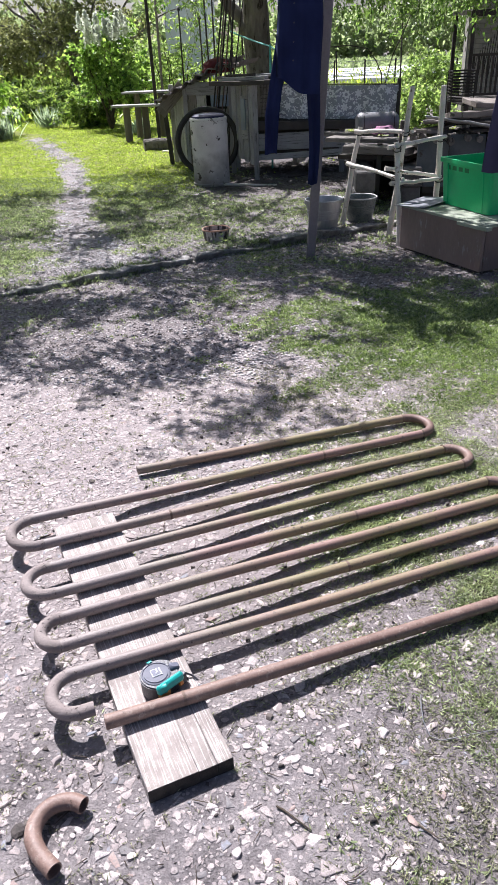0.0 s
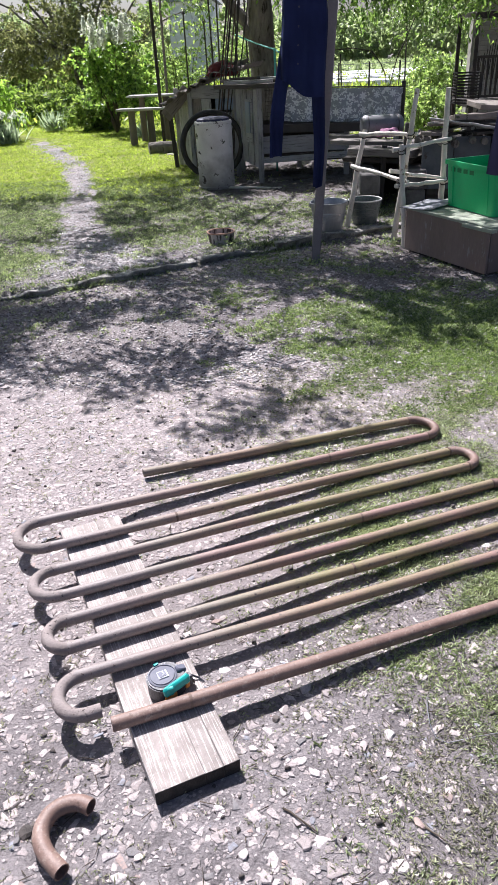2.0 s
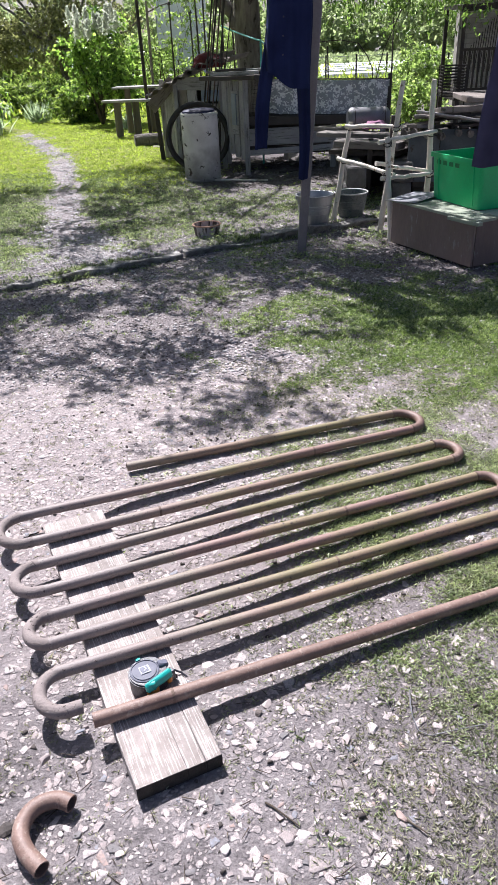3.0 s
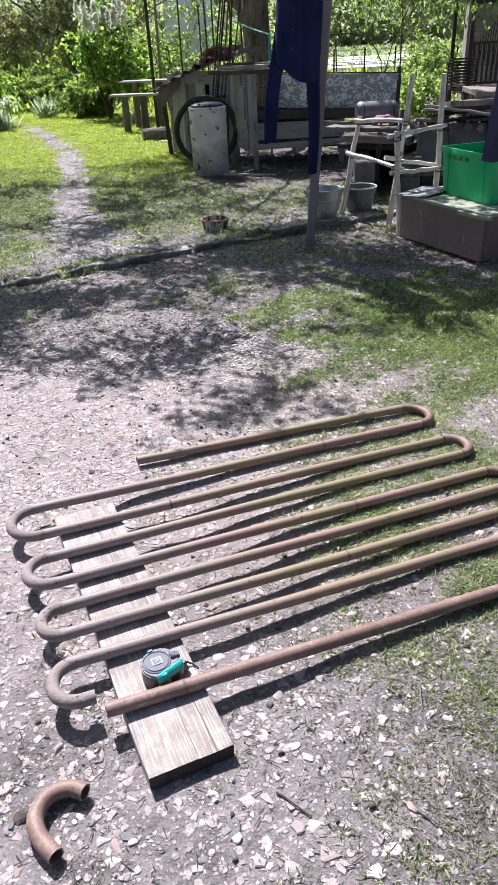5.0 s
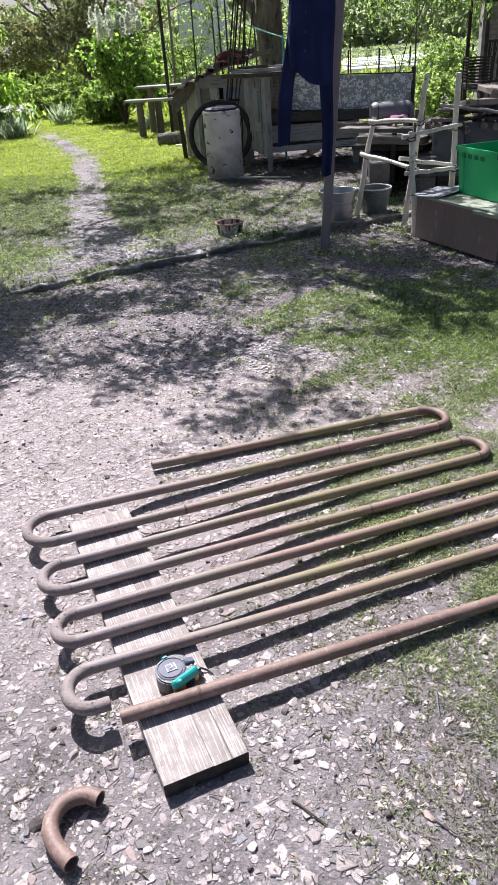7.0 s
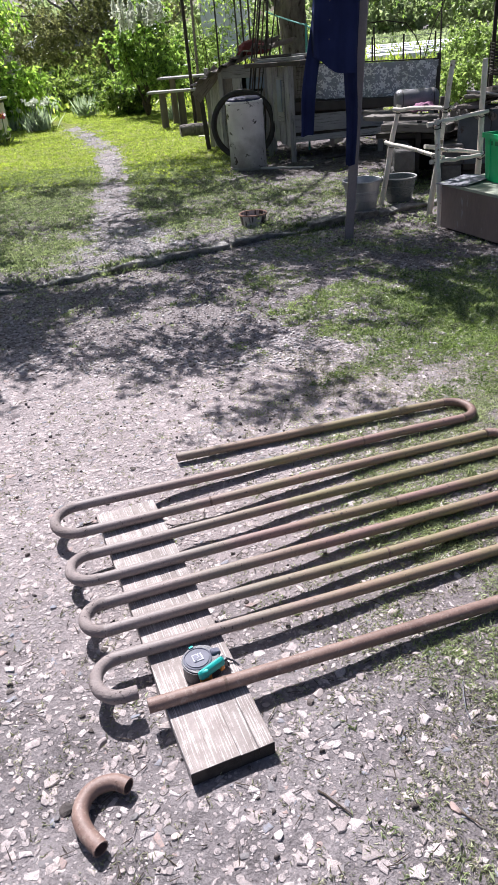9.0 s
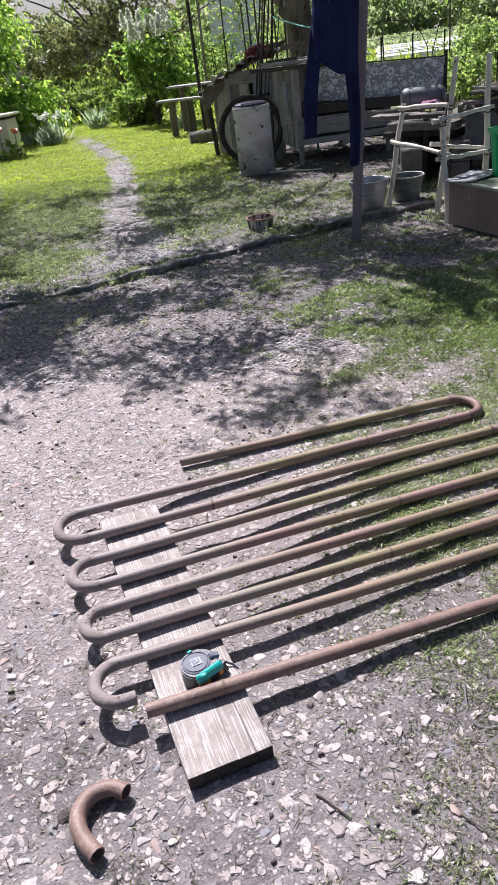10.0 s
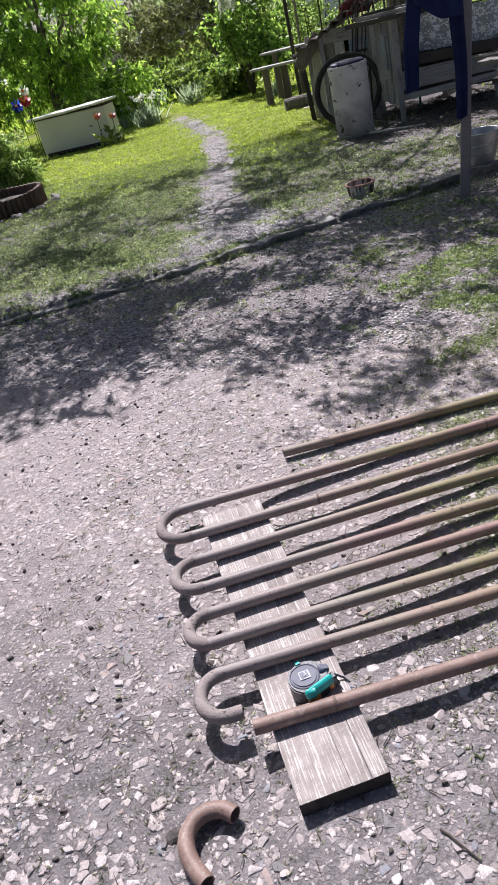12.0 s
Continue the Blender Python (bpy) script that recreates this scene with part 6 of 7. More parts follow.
for x in (-2.78, -2.3):
    part("leg", tube([(x, 15.7, 0), (x + 0.01, 15.68, 0.845)], [0.066, 0.058], 12), BARKLEG, garden_table, "thick log leg")
garden_bench = thing("garden_bench", (-2.8, 14.95, 0), "low plank bench on two log stumps beside the table", "bench")
board("seat", (-3.12, 14.98, 0.66), (-2.22, 14.9, 0.66), 0.28, 0.04, GREYWOOD, garden_bench)
for x in (-2.86, -2.5):
    part("leg", tube([(x, 14.95, 0), (x, 14.95, 0.64)], [0.072, 0.064], 12), BARKLEG, garden_bench, "thick log stump")
log_ = part("log", tube([(-2.28, 13.28, 0.11), (-2.05, 13.35, 0.115), (-1.80, 13.4, 0.11)], [0.11, 0.115, 0.108], 14), BARK, None, "short bark-covered log lying on grass")
tagged(log_, "", "log")


def stick_pole(base, top, r, material, label, knob=False):
    p = thing("garden_pole", base, label, "pole", "poles in the garden")
    part("shaft", tube([base, top], [r, r * 0.8], 8), material, p)
    if knob:
        part("cap", lathe([(0, 0.10), (0.03, 0.04), (0.05, 0.0), (0, -0.02)], 10), IRON, p, "", pose(*top))
    return p


stick_pole((-2.26, 14.9, 0), (-2.30, 15.0, 2.9), 0.035, IRON, "tall dark iron pole in the grass")
stick_pole((-2.45, 17.0, 0), (-2.42, 17.0, 3.0), 0.03, BROWNWOOD, "tall thin brown pole by the table")
for k, (x, y, h, knob) in enumerate([(-2.15, 18.5, 2.35, True), (-1.62, 18.0, 2.15, True), (-1.4, 17.2, 2.9, False), (-1.32, 17.6, 3.1, False), (-1.0, 19, 2.6, False), (-0.65, 17, 3.0, False), (0.95, 22, 3.2, False), (3.3, 21.5, 2.2, False), (1.6, 21, 1.4, False)]):
    stick_pole((x, y, 0), (x - 0.03 * (k % 3), y, h), 0.021, IRON if k % 2 == 0 else DARKWOOD, "dark thin garden pole", knob)
cord = part("cord", tube(curve_pts((-0.60, 12.1, 1.74), (-0.012, 10.6, 1.52), -0.01, 8), 0.011, 6), HOSE, None, "turquoise cord stretched between tree and stake")
tagged(cord, "", "cord")
cord2 = part("cord", tube(curve_pts((-0.012, 10.6, 1.52), (0.68, 9.75, 1.17), -0.02, 8), 0.011, 6), HOSE, None, "turquoise cord running down to the hutch rail")
tagged(cord2, "", "cord")
tstake = part("turquoise_stake", tube([(-0.015, 10.6, 0), (-0.012, 10.6, 1.54)], 0.014, 8), HOSE, None, "turquoise painted stake behind the hutch")
tagged(tstake, "", "stake")

for k, pts in enumerate((((0.83, 11.6, 1.48), (1.09, 11.6, 1.49), (1.35, 11.6, 1.44), (1.48, 11.6, 1.28), (1.56, 11.6, 1.12), (1.58, 11.6, 0.7), (1.60, 11.6, -0.02)), ((1.96, 11.7, 1.86), (1.84, 11.7, 1.59), (1.72, 11.7, 1.34), (1.64, 11.7, 1.02), (1.62, 11.7, 0.6), (1.62, 11.7, -0.02)))):
    stem = part("dry_stem", tube(pts, 0.007, 6), TWIG, None, "thin dark dry stem arching out of the weeds", smooth=180)
    tagged(stem, "", "stem", "dry stems behind the hutch")

# ---- trees and bushes ----


def make_tree(name, base, r, top, limbs, centres, radii, label, rng_seed, leafmat, twigs=8, per=40, reach=0.9, droop=0.3, leaf=(0.08, 0.024), bark=BARK, category="tree", lean_limbs=0.7, blossom=None):
    """A tapered trunk, curved limbs, twigs to every clump, and leaves along the twigs."""
    rng = np.random.default_rng(rng_seed)
    pr = random.Random(rng_seed)
    tree = thing(name, base, label, category)
    if r > 0:
        pts = curve_pts(base, top, 0, 10, r * 0.25, pr)
        pts[0] = Vector(base) - Vector((0, 0, 0.1))
        bm = tube(pts, [r * (1.35 if k == 0 else 1.0 - 0.035 * k) for k in range(11)], 18)
        for v in bm.verts:
            v.co += noise.noise_vector(v.co * 4) * r * 0.16
        part("trunk", bm, bark, tree, "rough bark trunk", smooth=180)
    anchors = []
    for p0, p1, r0, rise in limbs:
        pts = curve_pts(p0, p1, rise, 12, 0.10 * lean_limbs, pr)
        part("limb", tube(pts, [r0 * (1 - 0.075 * k) for k in range(13)], 9), bark, tree, smooth=180)
        anchors += [(p, r0 * (1 - 0.075 * k)) for k, p in enumerate(pts)][3:]
    P, W, L, B, lines = foliage(centres, radii, rng, twigs, per, reach, droop, leaf)
    if anchors:
        av = np.array([a[0] for a in anchors])
        lines2 = []
        for c in centres:
            c = np.array(c)
            d = np.linalg.norm(av - c, axis=1) + np.where(av[:, 2] > c[2], 0.6, 0)
            a = av[int(np.argmin(d))]
            mid = (a + c) / 2 + rng.normal(size=3) * 0.1
            lines2 += [(a, mid), (mid, c)]
        tagged(part("branch_spray", sticks("branch_spray", lines2, 0.006, bark), bark, tree), kind="stuff")
    tagged(part("twig_spray", sticks("twig_spray", lines, 0.003, TWIG), TWIG, tree), kind="stuff")
    tagged(part("crown", leaf_mesh("crown", P, W, L, B, leafmat, rng), leafmat, tree, "leafy crown"), kind="stuff")
    if blossom:
        bc, br, n = blossom
        pos, way = [], []
        for c in bc:
            u = rng.uniform(0, 1, (n, 1))
            pos.append(np.array(c) + np.array([0, 0, 1]) * u * br * 3.4 + rng.normal(size=(n, 3)) * br * 0.5 * (1.1 - u))
            way.append(rng.normal(size=(n, 3)))
        pos, way = np.concatenate(pos), np.concatenate(way)
        s = rng.uniform(0.7, 1.2, len(pos))
        tagged(part("blossom", leaf_mesh("blossom", pos, way, s * 0.05, s * 0.045, BLOSSOM, rng), BLOSSOM, tree, "white flower panicles"), kind="stuff")
    return tree


def cloud(rng, n, centre, size, squash_low=True):
    """n clump centres, more of them towards the rim of an ellipsoid."""
    d = unit(rng.normal(size=(n, 3)))
    q = d * rng.uniform(0.35, 1.0, (n, 1)) ** 0.5
    return np.array(centre) + q * np.array(size)


# the large tree behind the hutches, its crown reaching over the yard
rng = np.random.default_rng(31)
shade = []
EDGE_X = (-6, -1.85, -1.7, -1.54, -1.3, -1.02, -0.8, -0.45, 0.0, 0.45, 1.0, 2.6)
EDGE_Y = (2.75, 2.72, 2.92, 3.17, 3.3, 3.1, 3.2, 3.35, 3.45, 3.7, 3.8, 3.85)


def add_shade(count, x0, x1, y0, y1, test):
    """Leaf clumps of the crown whose shade falls within a stretch of the yard."""
    left = count
    while left:
        gx, gy = rng.uniform(x0, x1), rng.uniform(y0, y1)
        if test(gx, gy):
            h = rng.uniform(2.5, 3.9) + max(0, gy - 6.5) * 0.12
            shade.append((gx + h * SUN.x / SUN.z, gy + h * SUN.y / SUN.z, h))
            left -= 1


GAPS = ((-0.05, 4.3, 0.3), (-0.77, 4.1, 0.2), (-0.4, 3.95, 0.18), (-2.3, 3.7, 0.25), (-1.8, 5.0, 0.2), (-1.4, 4.15, 0.18), (-0.9, 4.95, 0.2), (-1.21, 4.99, 0.12), (-0.13, 5.16, 0.15), (0.64, 4.35, 0.2), (0.114, 3.5, 0.15))


def near_yard(gx, gy):
    if any(math.hypot(gx - x, (gy - y) * 1.2) < r + 0.13 for x, y, r in GAPS):
        return False
    if gy < np.interp(gx, EDGE_X, EDGE_Y) + 0.2 or kerb_side(np.array(gx), np.array(gy)) > 0:
        return False
    if math.hypot((gx - 0.08) / 0.4, (gy - 4.62) / 0.34) < 1 or (gx > 0.5 and gy < 5.0 and rng.uniform() < 0.25) or (abs(gx - 0.2) < 0.35 and 3.9 < gy < 4.9 and rng.uniform() < 0.7):
        return False
    return not ((gx > 1.1 and gy > 4.9 or gx > 0.7 and gy > 5.7) and rng.uniform() < 0.88)


def past_kerb(gx, gy):
    side = kerb_side(np.array(gx), np.array(gy))
    if side < 0 or (side < 1.05 and -3.6 < gx < -0.6 and rng.uniform() < 0.9) or (gx < -2.0 and gy > 9.4) or (gx < -2.4 and rng.uniform() < 0.4) or math.hypot(gx + 0.55, gy - 6.75) < 0.4 or math.hypot(gx + 2.2, gy - 6.3) < 0.4:
        return False
    return rng.uniform() < (0.5 if gx > 0.75 and gy > 7.3 else 0.22 if gx > 0.2 and gy > 6.3 else 0.95 if gx > -0.6 and gy > 8.6 else 0.62 if gx > -1.1 and gy > 7.8 else 0.55)


add_shade(215, -4.5, 2.4, 2.8, 7.2, near_yard)
add_shade(245, -6.5, 2.6, 4.2, 11.2, past_kerb)
add_shade(4, -0.08, 0.16, 2.9, 3.25, lambda gx, gy: True)
hang = [(rng.uniform(0.4, 4.6), rng.uniform(10.5, 15), rng.uniform(2.05, 3.6)) for _ in range(150)]
hang += [(rng.uniform(-2.2, 0.2), rng.uniform(14, 18), rng.uniform(2.6, 4.2)) for _ in range(40)]
centres = np.array(shade + hang)
radii = np.concatenate([rng.uniform(0.09, 0.25, len(shade)), rng.uniform(0.2, 0.36, len(hang))])
TB = (-0.28, 14.0, 0)
fork = (-0.34, 14.0, 2.6)
make_tree("shade_tree", TB, 0.26, (-0.30, 14.0, 3.4), [
    (fork, (-4.6, 9.0, 4.6), 0.06, 0.9), (fork, (-2.9, 7.6, 4.2), 0.035, 1.2), (fork, (-1.3, 7.6, 4.0), 0.03, 1.1),
    (fork, (0.6, 8.2, 3.9), 0.028, 0.9), (fork, (2.8, 11.2, 4.0), 0.06, 0.6), (fork, (4.2, 13.2, 3.8), 0.055, 0.5),
    ((-0.30, 14.0, 1.7), (-1.9, 14.6, 3.6), 0.13, -0.1), (fork, (-3.4, 11, 4.8), 0.055, 0.8), (fork, (-0.2, 10.8, 5.0), 0.04, 0.8)],
    centres, radii, "large old tree with rough bark and drooping narrow leaves", 33, LEAF_TREE, 9, 12, 1.8, 0.35, (0.095, 0.038))

# weeping tree beside the white chest
rng = np.random.default_rng(41)
cs = np.concatenate([cloud(rng, 84, (-9.35, 18.2, 2.5), (2.3, 1.9, 1.6)), cloud(rng, 26, (-9.5, 18.0, 4.2), (2.2, 1.8, 1.2)), cloud(rng, 16, (-7.0, 17.4, 0.85), (0.6, 0.7, 0.35))])
make_tree("weeping_tree", (-8.75, 18.0, 0), 0.15, (-8.6, 18.0, 2.2), [((-8.65, 18, 1.1), (-7.4, 17.5, 2.6), 0.07, 0.3), ((-8.62, 18, 1.5), (-10.6, 17.6, 2.9), 0.07, 0.3), ((-8.6, 18, 1.9), (-9.1, 18.6, 4.6), 0.08, 0.1), ((-8.6, 18, 1.9), (-7.8, 16.8, 3.2), 0.06, 0.3)],
    cs, rng.uniform(0.36, 0.6, len(cs)), "leafy weeping fruit tree with hanging narrow leaves", 42, LEAF_WEEP, 9, 27, 1.0, 0.7, (0.15, 0.055))

# lilac with white blossom
rng = np.random.default_rng(51)
cs = np.concatenate([cloud(rng, 46, (-3.72, 18.2, 1.36), (0.76, 0.6, 0.92)), cloud(rng, 10, (-3.2, 18.0, 0.9), (0.6, 0.5, 0.5))])
tips = [(-3.85 + rng.normal() * 0.36, 17.6 + rng.normal() * 0.2, 1.72 + rng.uniform(0, 0.42)) for _ in range(24)]
make_tree("lilac", (-3.9, 18.2, 0), 0.022, (-3.9, 18.2, 1.2), [((-3.9, 18.2, 0), (-3.9 + 0.5 * math.cos(a), 18.2 + 0.4 * math.sin(a), 1.7), 0.03, 0.0) for a in (0.3, 1.4, 2.6, 3.7, 5.2)],
    cs, rng.uniform(0.2, 0.34, len(cs)), "lilac bush with white flower panicles", 52, LEAF_LILAC, 6, 15, 0.95, 0.25, (0.10, 0.07), TWIG, "bush", 0.4, (tips, 0.085, 170))


def make_bush(name, at, size, n, label, seed, mat_, leaf, r=(0.2, 0.34), per=28, droop=0.3):
    rng = np.random.default_rng(seed)
    cs = cloud(rng, n, (at[0], at[1], at[2] + size[2]), size)
    cs[:, 2] = np.maximum(cs[:, 2], 0.15)
    stems = [((at[0] + 0.2 * size[0] * math.cos(a), at[1] + 0.2 * size[1] * math.sin(a), 0), (at[0] + 0.6 * size[0] * math.cos(a), at[1] + 0.6 * size[1] * math.sin(a), size[2] * 1.3), 0.02, 0.0) for a in (0.5, 1.9, 3.1, 4.4, 5.6)]
    return make_tree(name, (at[0], at[1], 0), 0, (0, 0, 0), stems, cs, rng.uniform(*r, n), label, seed, mat_, 9, per, 0.9, droop, leaf, TWIG, "bush", 0.3)


make_bush("peony_bush", (-7.6, 22.5, 0), (0.95, 0.8, 0.46), 34, "dense rounded green peony bush", 61, LEAF_BUSH, (0.12, 0.05))
make_bush("peony_bush", (-5.9, 21.6, 0), (0.8, 0.7, 0.42), 28, "dense light green garden bush", 62, LEAF_BUSH, (0.12, 0.05))
make_bush("peony_bush", (-4.6, 19.2, 0), (0.6, 0.5, 0.36), 20, "low green bush below the lilac", 63, LEAF_BUSH, (0.12, 0.05))
make_bush("peony_bush", (-9.9, 21.5, 0), (1.2, 0.9, 0.5), 34, "dense rounded green bush", 64, LEAF_BUSH, (0.12, 0.05))
make_bush("peony_bush", (-6.35, 10.6, 0.0), (0.55, 0.5, 0.45), 34, "leafy peony growing behind a palisade bed", 65, LEAF_FAR, (0.085, 0.034), (0.14, 0.22), 26, 0.5)
make_bush("hedge_bush", (2.62, 15.2, 0), (0.6, 0.6, 0.42), 22, "bright green shrub beside the porch", 66, LEAF_FAR, (0.09, 0.04), (0.2, 0.32), 16)
make_bush("hedge_bush", (4.6, 22.0, 0), (1.3, 1.0, 0.7), 34, "bright green tall shrub", 67, LEAF_FAR, (0.12, 0.055), (0.32, 0.5), 26)
make_bush("hedge_bush", (-1.6, 21.5, 0), (1.5, 0.9, 1.1), 24, "light green young shrub behind the hutch", 68, LEAF_FAR, (0.12, 0.055), (0.32, 0.5), 9)
make_bush("hedge_bush", (0.9, 19.5, 0), (1.2, 0.7, 0.32), 30, "light green low weeds by the field", 69, LEAF_FAR, (0.10, 0.045), (0.2, 0.32), 30)
make_bush("vine_bush", (-2.6, 20.5, 0.4), (1.1, 0.8, 1.6), 24, "tall light green vine on poles", 70, LEAF_FAR, (0.12, 0.06), (0.3, 0.45), 9)
make_bush("hedge_bush", (-11.5, 17.5, 0), (1.2, 1.2, 0.8), 30, "dense green garden shrub", 71, LEAF_BUSH, (0.12, 0.05), (0.3, 0.4))

# dark sparse tree at the end of the garden
rng = np.random.default_rng(81)
cs = np.concatenate([cloud(rng, 60, (-9.5, 29, 4.0), (4.2, 2.0, 2.2)), cloud(rng, 16, (-6.2, 27.5, 2.6), (1.6, 1.0, 0.9)), cloud(rng, 34, (-8.6, 28.5, 1.9), (2.2, 1.2, 0.8))])
make_tree("bronze_tree", (-7.4, 29, 0), 0.12, (-7.6, 29, 2.0), [((-7.5, 29, 0.6 + 0.15 * k), (-7.6 + 5.2 * math.cos(a), 29 - 0.6 * math.sin(2 * a), 2.2 + 4.4 * math.sin(a)), 0.065, 0.25) for k, a in enumerate((0.25, 0.6, 0.95, 1.3, 1.65, 2.0, 2.3, 2.6, 2.95))],
    cs, rng.uniform(0.5, 0.8, len(cs)), "dark branching tree with sparse bronze-green leaves", 82, LEAF_BRONZE, 8, 26, 1.1, 0.2, (0.13, 0.06))

# far belt of woods, uncountable
rng = np.random.default_rng(91)
belt = np.stack([rng.uniform(-85, 90, 460), rng.uniform(100, 122, 460), rng.uniform(0.3, 7.5, 460) * rng.uniform(0.4, 1, 460)], 1)
P, W, L, B, _ = foliage(belt, rng.uniform(2.0, 3.6, 460), rng, 9, 26, 1.0, 0.2, (0.75, 0.45))
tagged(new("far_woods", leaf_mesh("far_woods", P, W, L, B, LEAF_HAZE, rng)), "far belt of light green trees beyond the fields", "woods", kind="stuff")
mid = np.stack([rng.uniform(-36, -17.5, 120), rng.uniform(33, 44, 120), rng.uniform(0.3, 3.2, 120)], 1)
mid = np.concatenate([mid, np.stack([rng.uniform(-12.0, -5, 60), rng.uniform(33, 40, 60), rng.uniform(0.2, 1.15, 60)], 1)])
P, W, L, B, _ = foliage(mid, rng.uniform(0.6, 1.0, len(mid)), rng, 8, 26, 1.0, 0.2, (0.34, 0.18))
tagged(new("garden_thicket", leaf_mesh("garden_thicket", P, W, L, B, LEAF_BUSH, rng)), "green thicket of shrubs behind the garden", "shrubs", kind="stuff")


def iris(name, at, n, h, seed, label, category="flowers", flowers=0):
    rng = np.random.default_rng(seed)
    t = thing(name, at, label, category)
    pos = np.array(at) + np.stack([rng.normal(size=n) * h * 0.22, rng.normal(size=n) * h * 0.18, np.zeros(n)], 1)
    way = np.stack([rng.normal(size=n) * 0.4, rng.normal(size=n) * 0.4, np.ones(n)], 1)
    tagged(part("foliage", leaf_mesh("blades", pos, way, h * rng.uniform(0.6, 1.1, n), np.full(n, h * 0.07), LEAF_IRIS, rng, 0.1), LEAF_IRIS, t), kind="stuff")
    for k in range(flowers):
        x, y, z = at[0] + rng.normal() * h * 0.35, at[1] + rng.normal() * h * 0.2, h * rng.uniform(1.05, 1.35)
        part("stem", tube([(x, y, 0), (x, y, z)], 0.006, 5), STALK, t)
        q = np.full((9, 3), (x, y, z)) + rng.normal(size=(9, 3)) * 0.004
        part("flower", leaf_mesh("flower", q, rng.normal(size=(9, 3)) * np.array([1, 1, 0.5]), np.full(9, 0.075), np.full(9, 0.055), BLOSSOM, rng), BLOSSOM, t, "white flower head")
    return t


iris("iris_clump", (-5.75, 19.4, 0), 150, 0.52, 101, "clump of grey-green iris blades")
iris("iris_clump", (-2.95, 16.6, 0), 80, 0.4, 102, "small clump of grey-green blades by the table")
iris("iris_clump", (-7.4, 21.2, 0), 90, 0.55, 104, "clump of grey-green iris blades")
iris("daffodil_clump", (-5.95, 16.4, 0), 230, 0.48, 103, "clump of white daffodils at the lawn's edge", "flowers", 14)
iris("daffodil_clump", (-6.7, 17.0, 0), 90, 0.36, 105, "clump of narrow leaves with white flowers", "flowers", 4)


def weed_clump(at, n, r, h, seed, label, material=PATCHWEED):
    """Broad small leaves on short stalks, spreading from a root."""
    rng = np.random.default_rng(seed)
    t = thing("weed", at, label, "weed", "weeds in the yard")
    pos = np.array(at) + np.stack([rng.normal(size=n) * r, rng.normal(size=n) * r * 0.7, np.abs(rng.normal(size=n)) * h * 0.5], 1)
    way = np.stack([rng.normal(size=n), rng.normal(size=n), rng.uniform(0.2, 0.9, n)], 1)
    size = h * rng.uniform(0.3, 0.7, n)
    tagged(part("foliage", leaf_mesh("leaves", pos, way, size, size * 0.55, material, rng), material, t), kind="stuff")
    return t


for wx, wy, wn, wr_, wh, wl in ((0.99, 6.22, 90, 0.07, 0.06, "small leafy weed at the foot of the pole rack"), (0.32, 5.66, 60, 0.05, 0.045, "low weed at the foot of the clothes post"), (0.83, 6.30, 70, 0.07, 0.04, "low leafy weed by the kerb"), (0.55, 6.12, 60, 0.09, 0.035, "low leafy weed by the kerb"), (-0.33, 6.22, 90, 0.09, 0.06, "green weed growing beside the pan"), (-0.62, 6.42, 60, 0.07, 0.05, "green weed growing beside the pan"), (1.45, 5.05, 50, 0.07, 0.03, "low weed at the foot of the painted box")):
    weed_clump((wx, wy, float(relief(np.array(wx), np.array(wy)))), wn, wr_, wh, int(1000 * wx) + 3000, wl, TURF2)

# ---- white chest ----
chest = thing("chest", (-6.7, 14.5, 0), "old white enamelled chest freezer body lying in the grass", "chest")
CA, CB = Vector((-7.45, 14.22, 0)), Vector((-5.97, 14.30, 0))
cu = (CB - CA).normalized()
cm = Matrix((cu, Vector((-cu.y, cu.x, 0)), Vector((0, 0, 1)))).transposed().to_4x4()
cm.translation = (CA + CB) / 2
CL = (CB - CA).length
part("body", box(CL, 0.62, 0.66, 0.02), WHITEMETAL, chest, "", cm @ pose(0, 0.31, 0.40))
part("plinth", box(CL - 0.06, 0.56, 0.08, 0.004), IRON, chest, "dark plinth", cm @ pose(0, 0.31, 0.05))
# added dark strip standing for the shade between body and lid
part("gap_strip", box(CL - 0.03, 0.60, 0.03, 0.004), IRON, chest, "dark strip for the shaded gap under the lid", cm @ pose(0, 0.31, 0.735))
part("lid", box(CL + 0.22, 0.74, 0.045, 0.01, 0.012, 5), WHITEMETAL, chest, "", cm @ pose(-0.04, 0.31, 0.772, 0, -1.2, 0))
part("seal", box(CL + 0.02, 0.64, 0.02, 0.002), RUBBER, chest, "dark lid seal", cm @ pose(0, 0.31, 0.727))
part("edge_strip", box(CL - 0.1, 0.01, 0.03, 0.002), IRON, chest, "", cm @ pose(0, -0.004, 0.09))


def pinwheel(at, h, petals, material, label, r=0.13):
    f = thing("garden_pinwheel", at, label, "decoration", "plastic flowers by the chest")
    part("stem", tube([at, (at[0] + 0.02, at[1], h)], 0.008, 6), STALK, f)
    for k in range(petals):
        bm = bmesh.new()
        a = 2 * math.pi * k / petals
        pts = [(0, 0, 0), (0.5 * r, 0.10, 0.32 * r), (r, 0.02, 0), (0.5 * r, -0.02, -0.32 * r)]
        f0 = bm.faces.new([bm.verts.new(p) for p in pts])
        bmesh.ops.solidify(bm, geom=[f0], thickness=0.004)
        part("petal", bm, material, f, "", pose(at[0] + 0.02, at[1] - 0.02, h) @ Matrix.Rotation(a, 4, "Y"))
    part("hub", lathe([(0, -0.02), (0.025, -0.01), (0.025, 0.01), (0, 0.02)], 10), ORANGE, f, "", pose(at[0] + 0.02, at[1] - 0.04, h, 90))
    return f


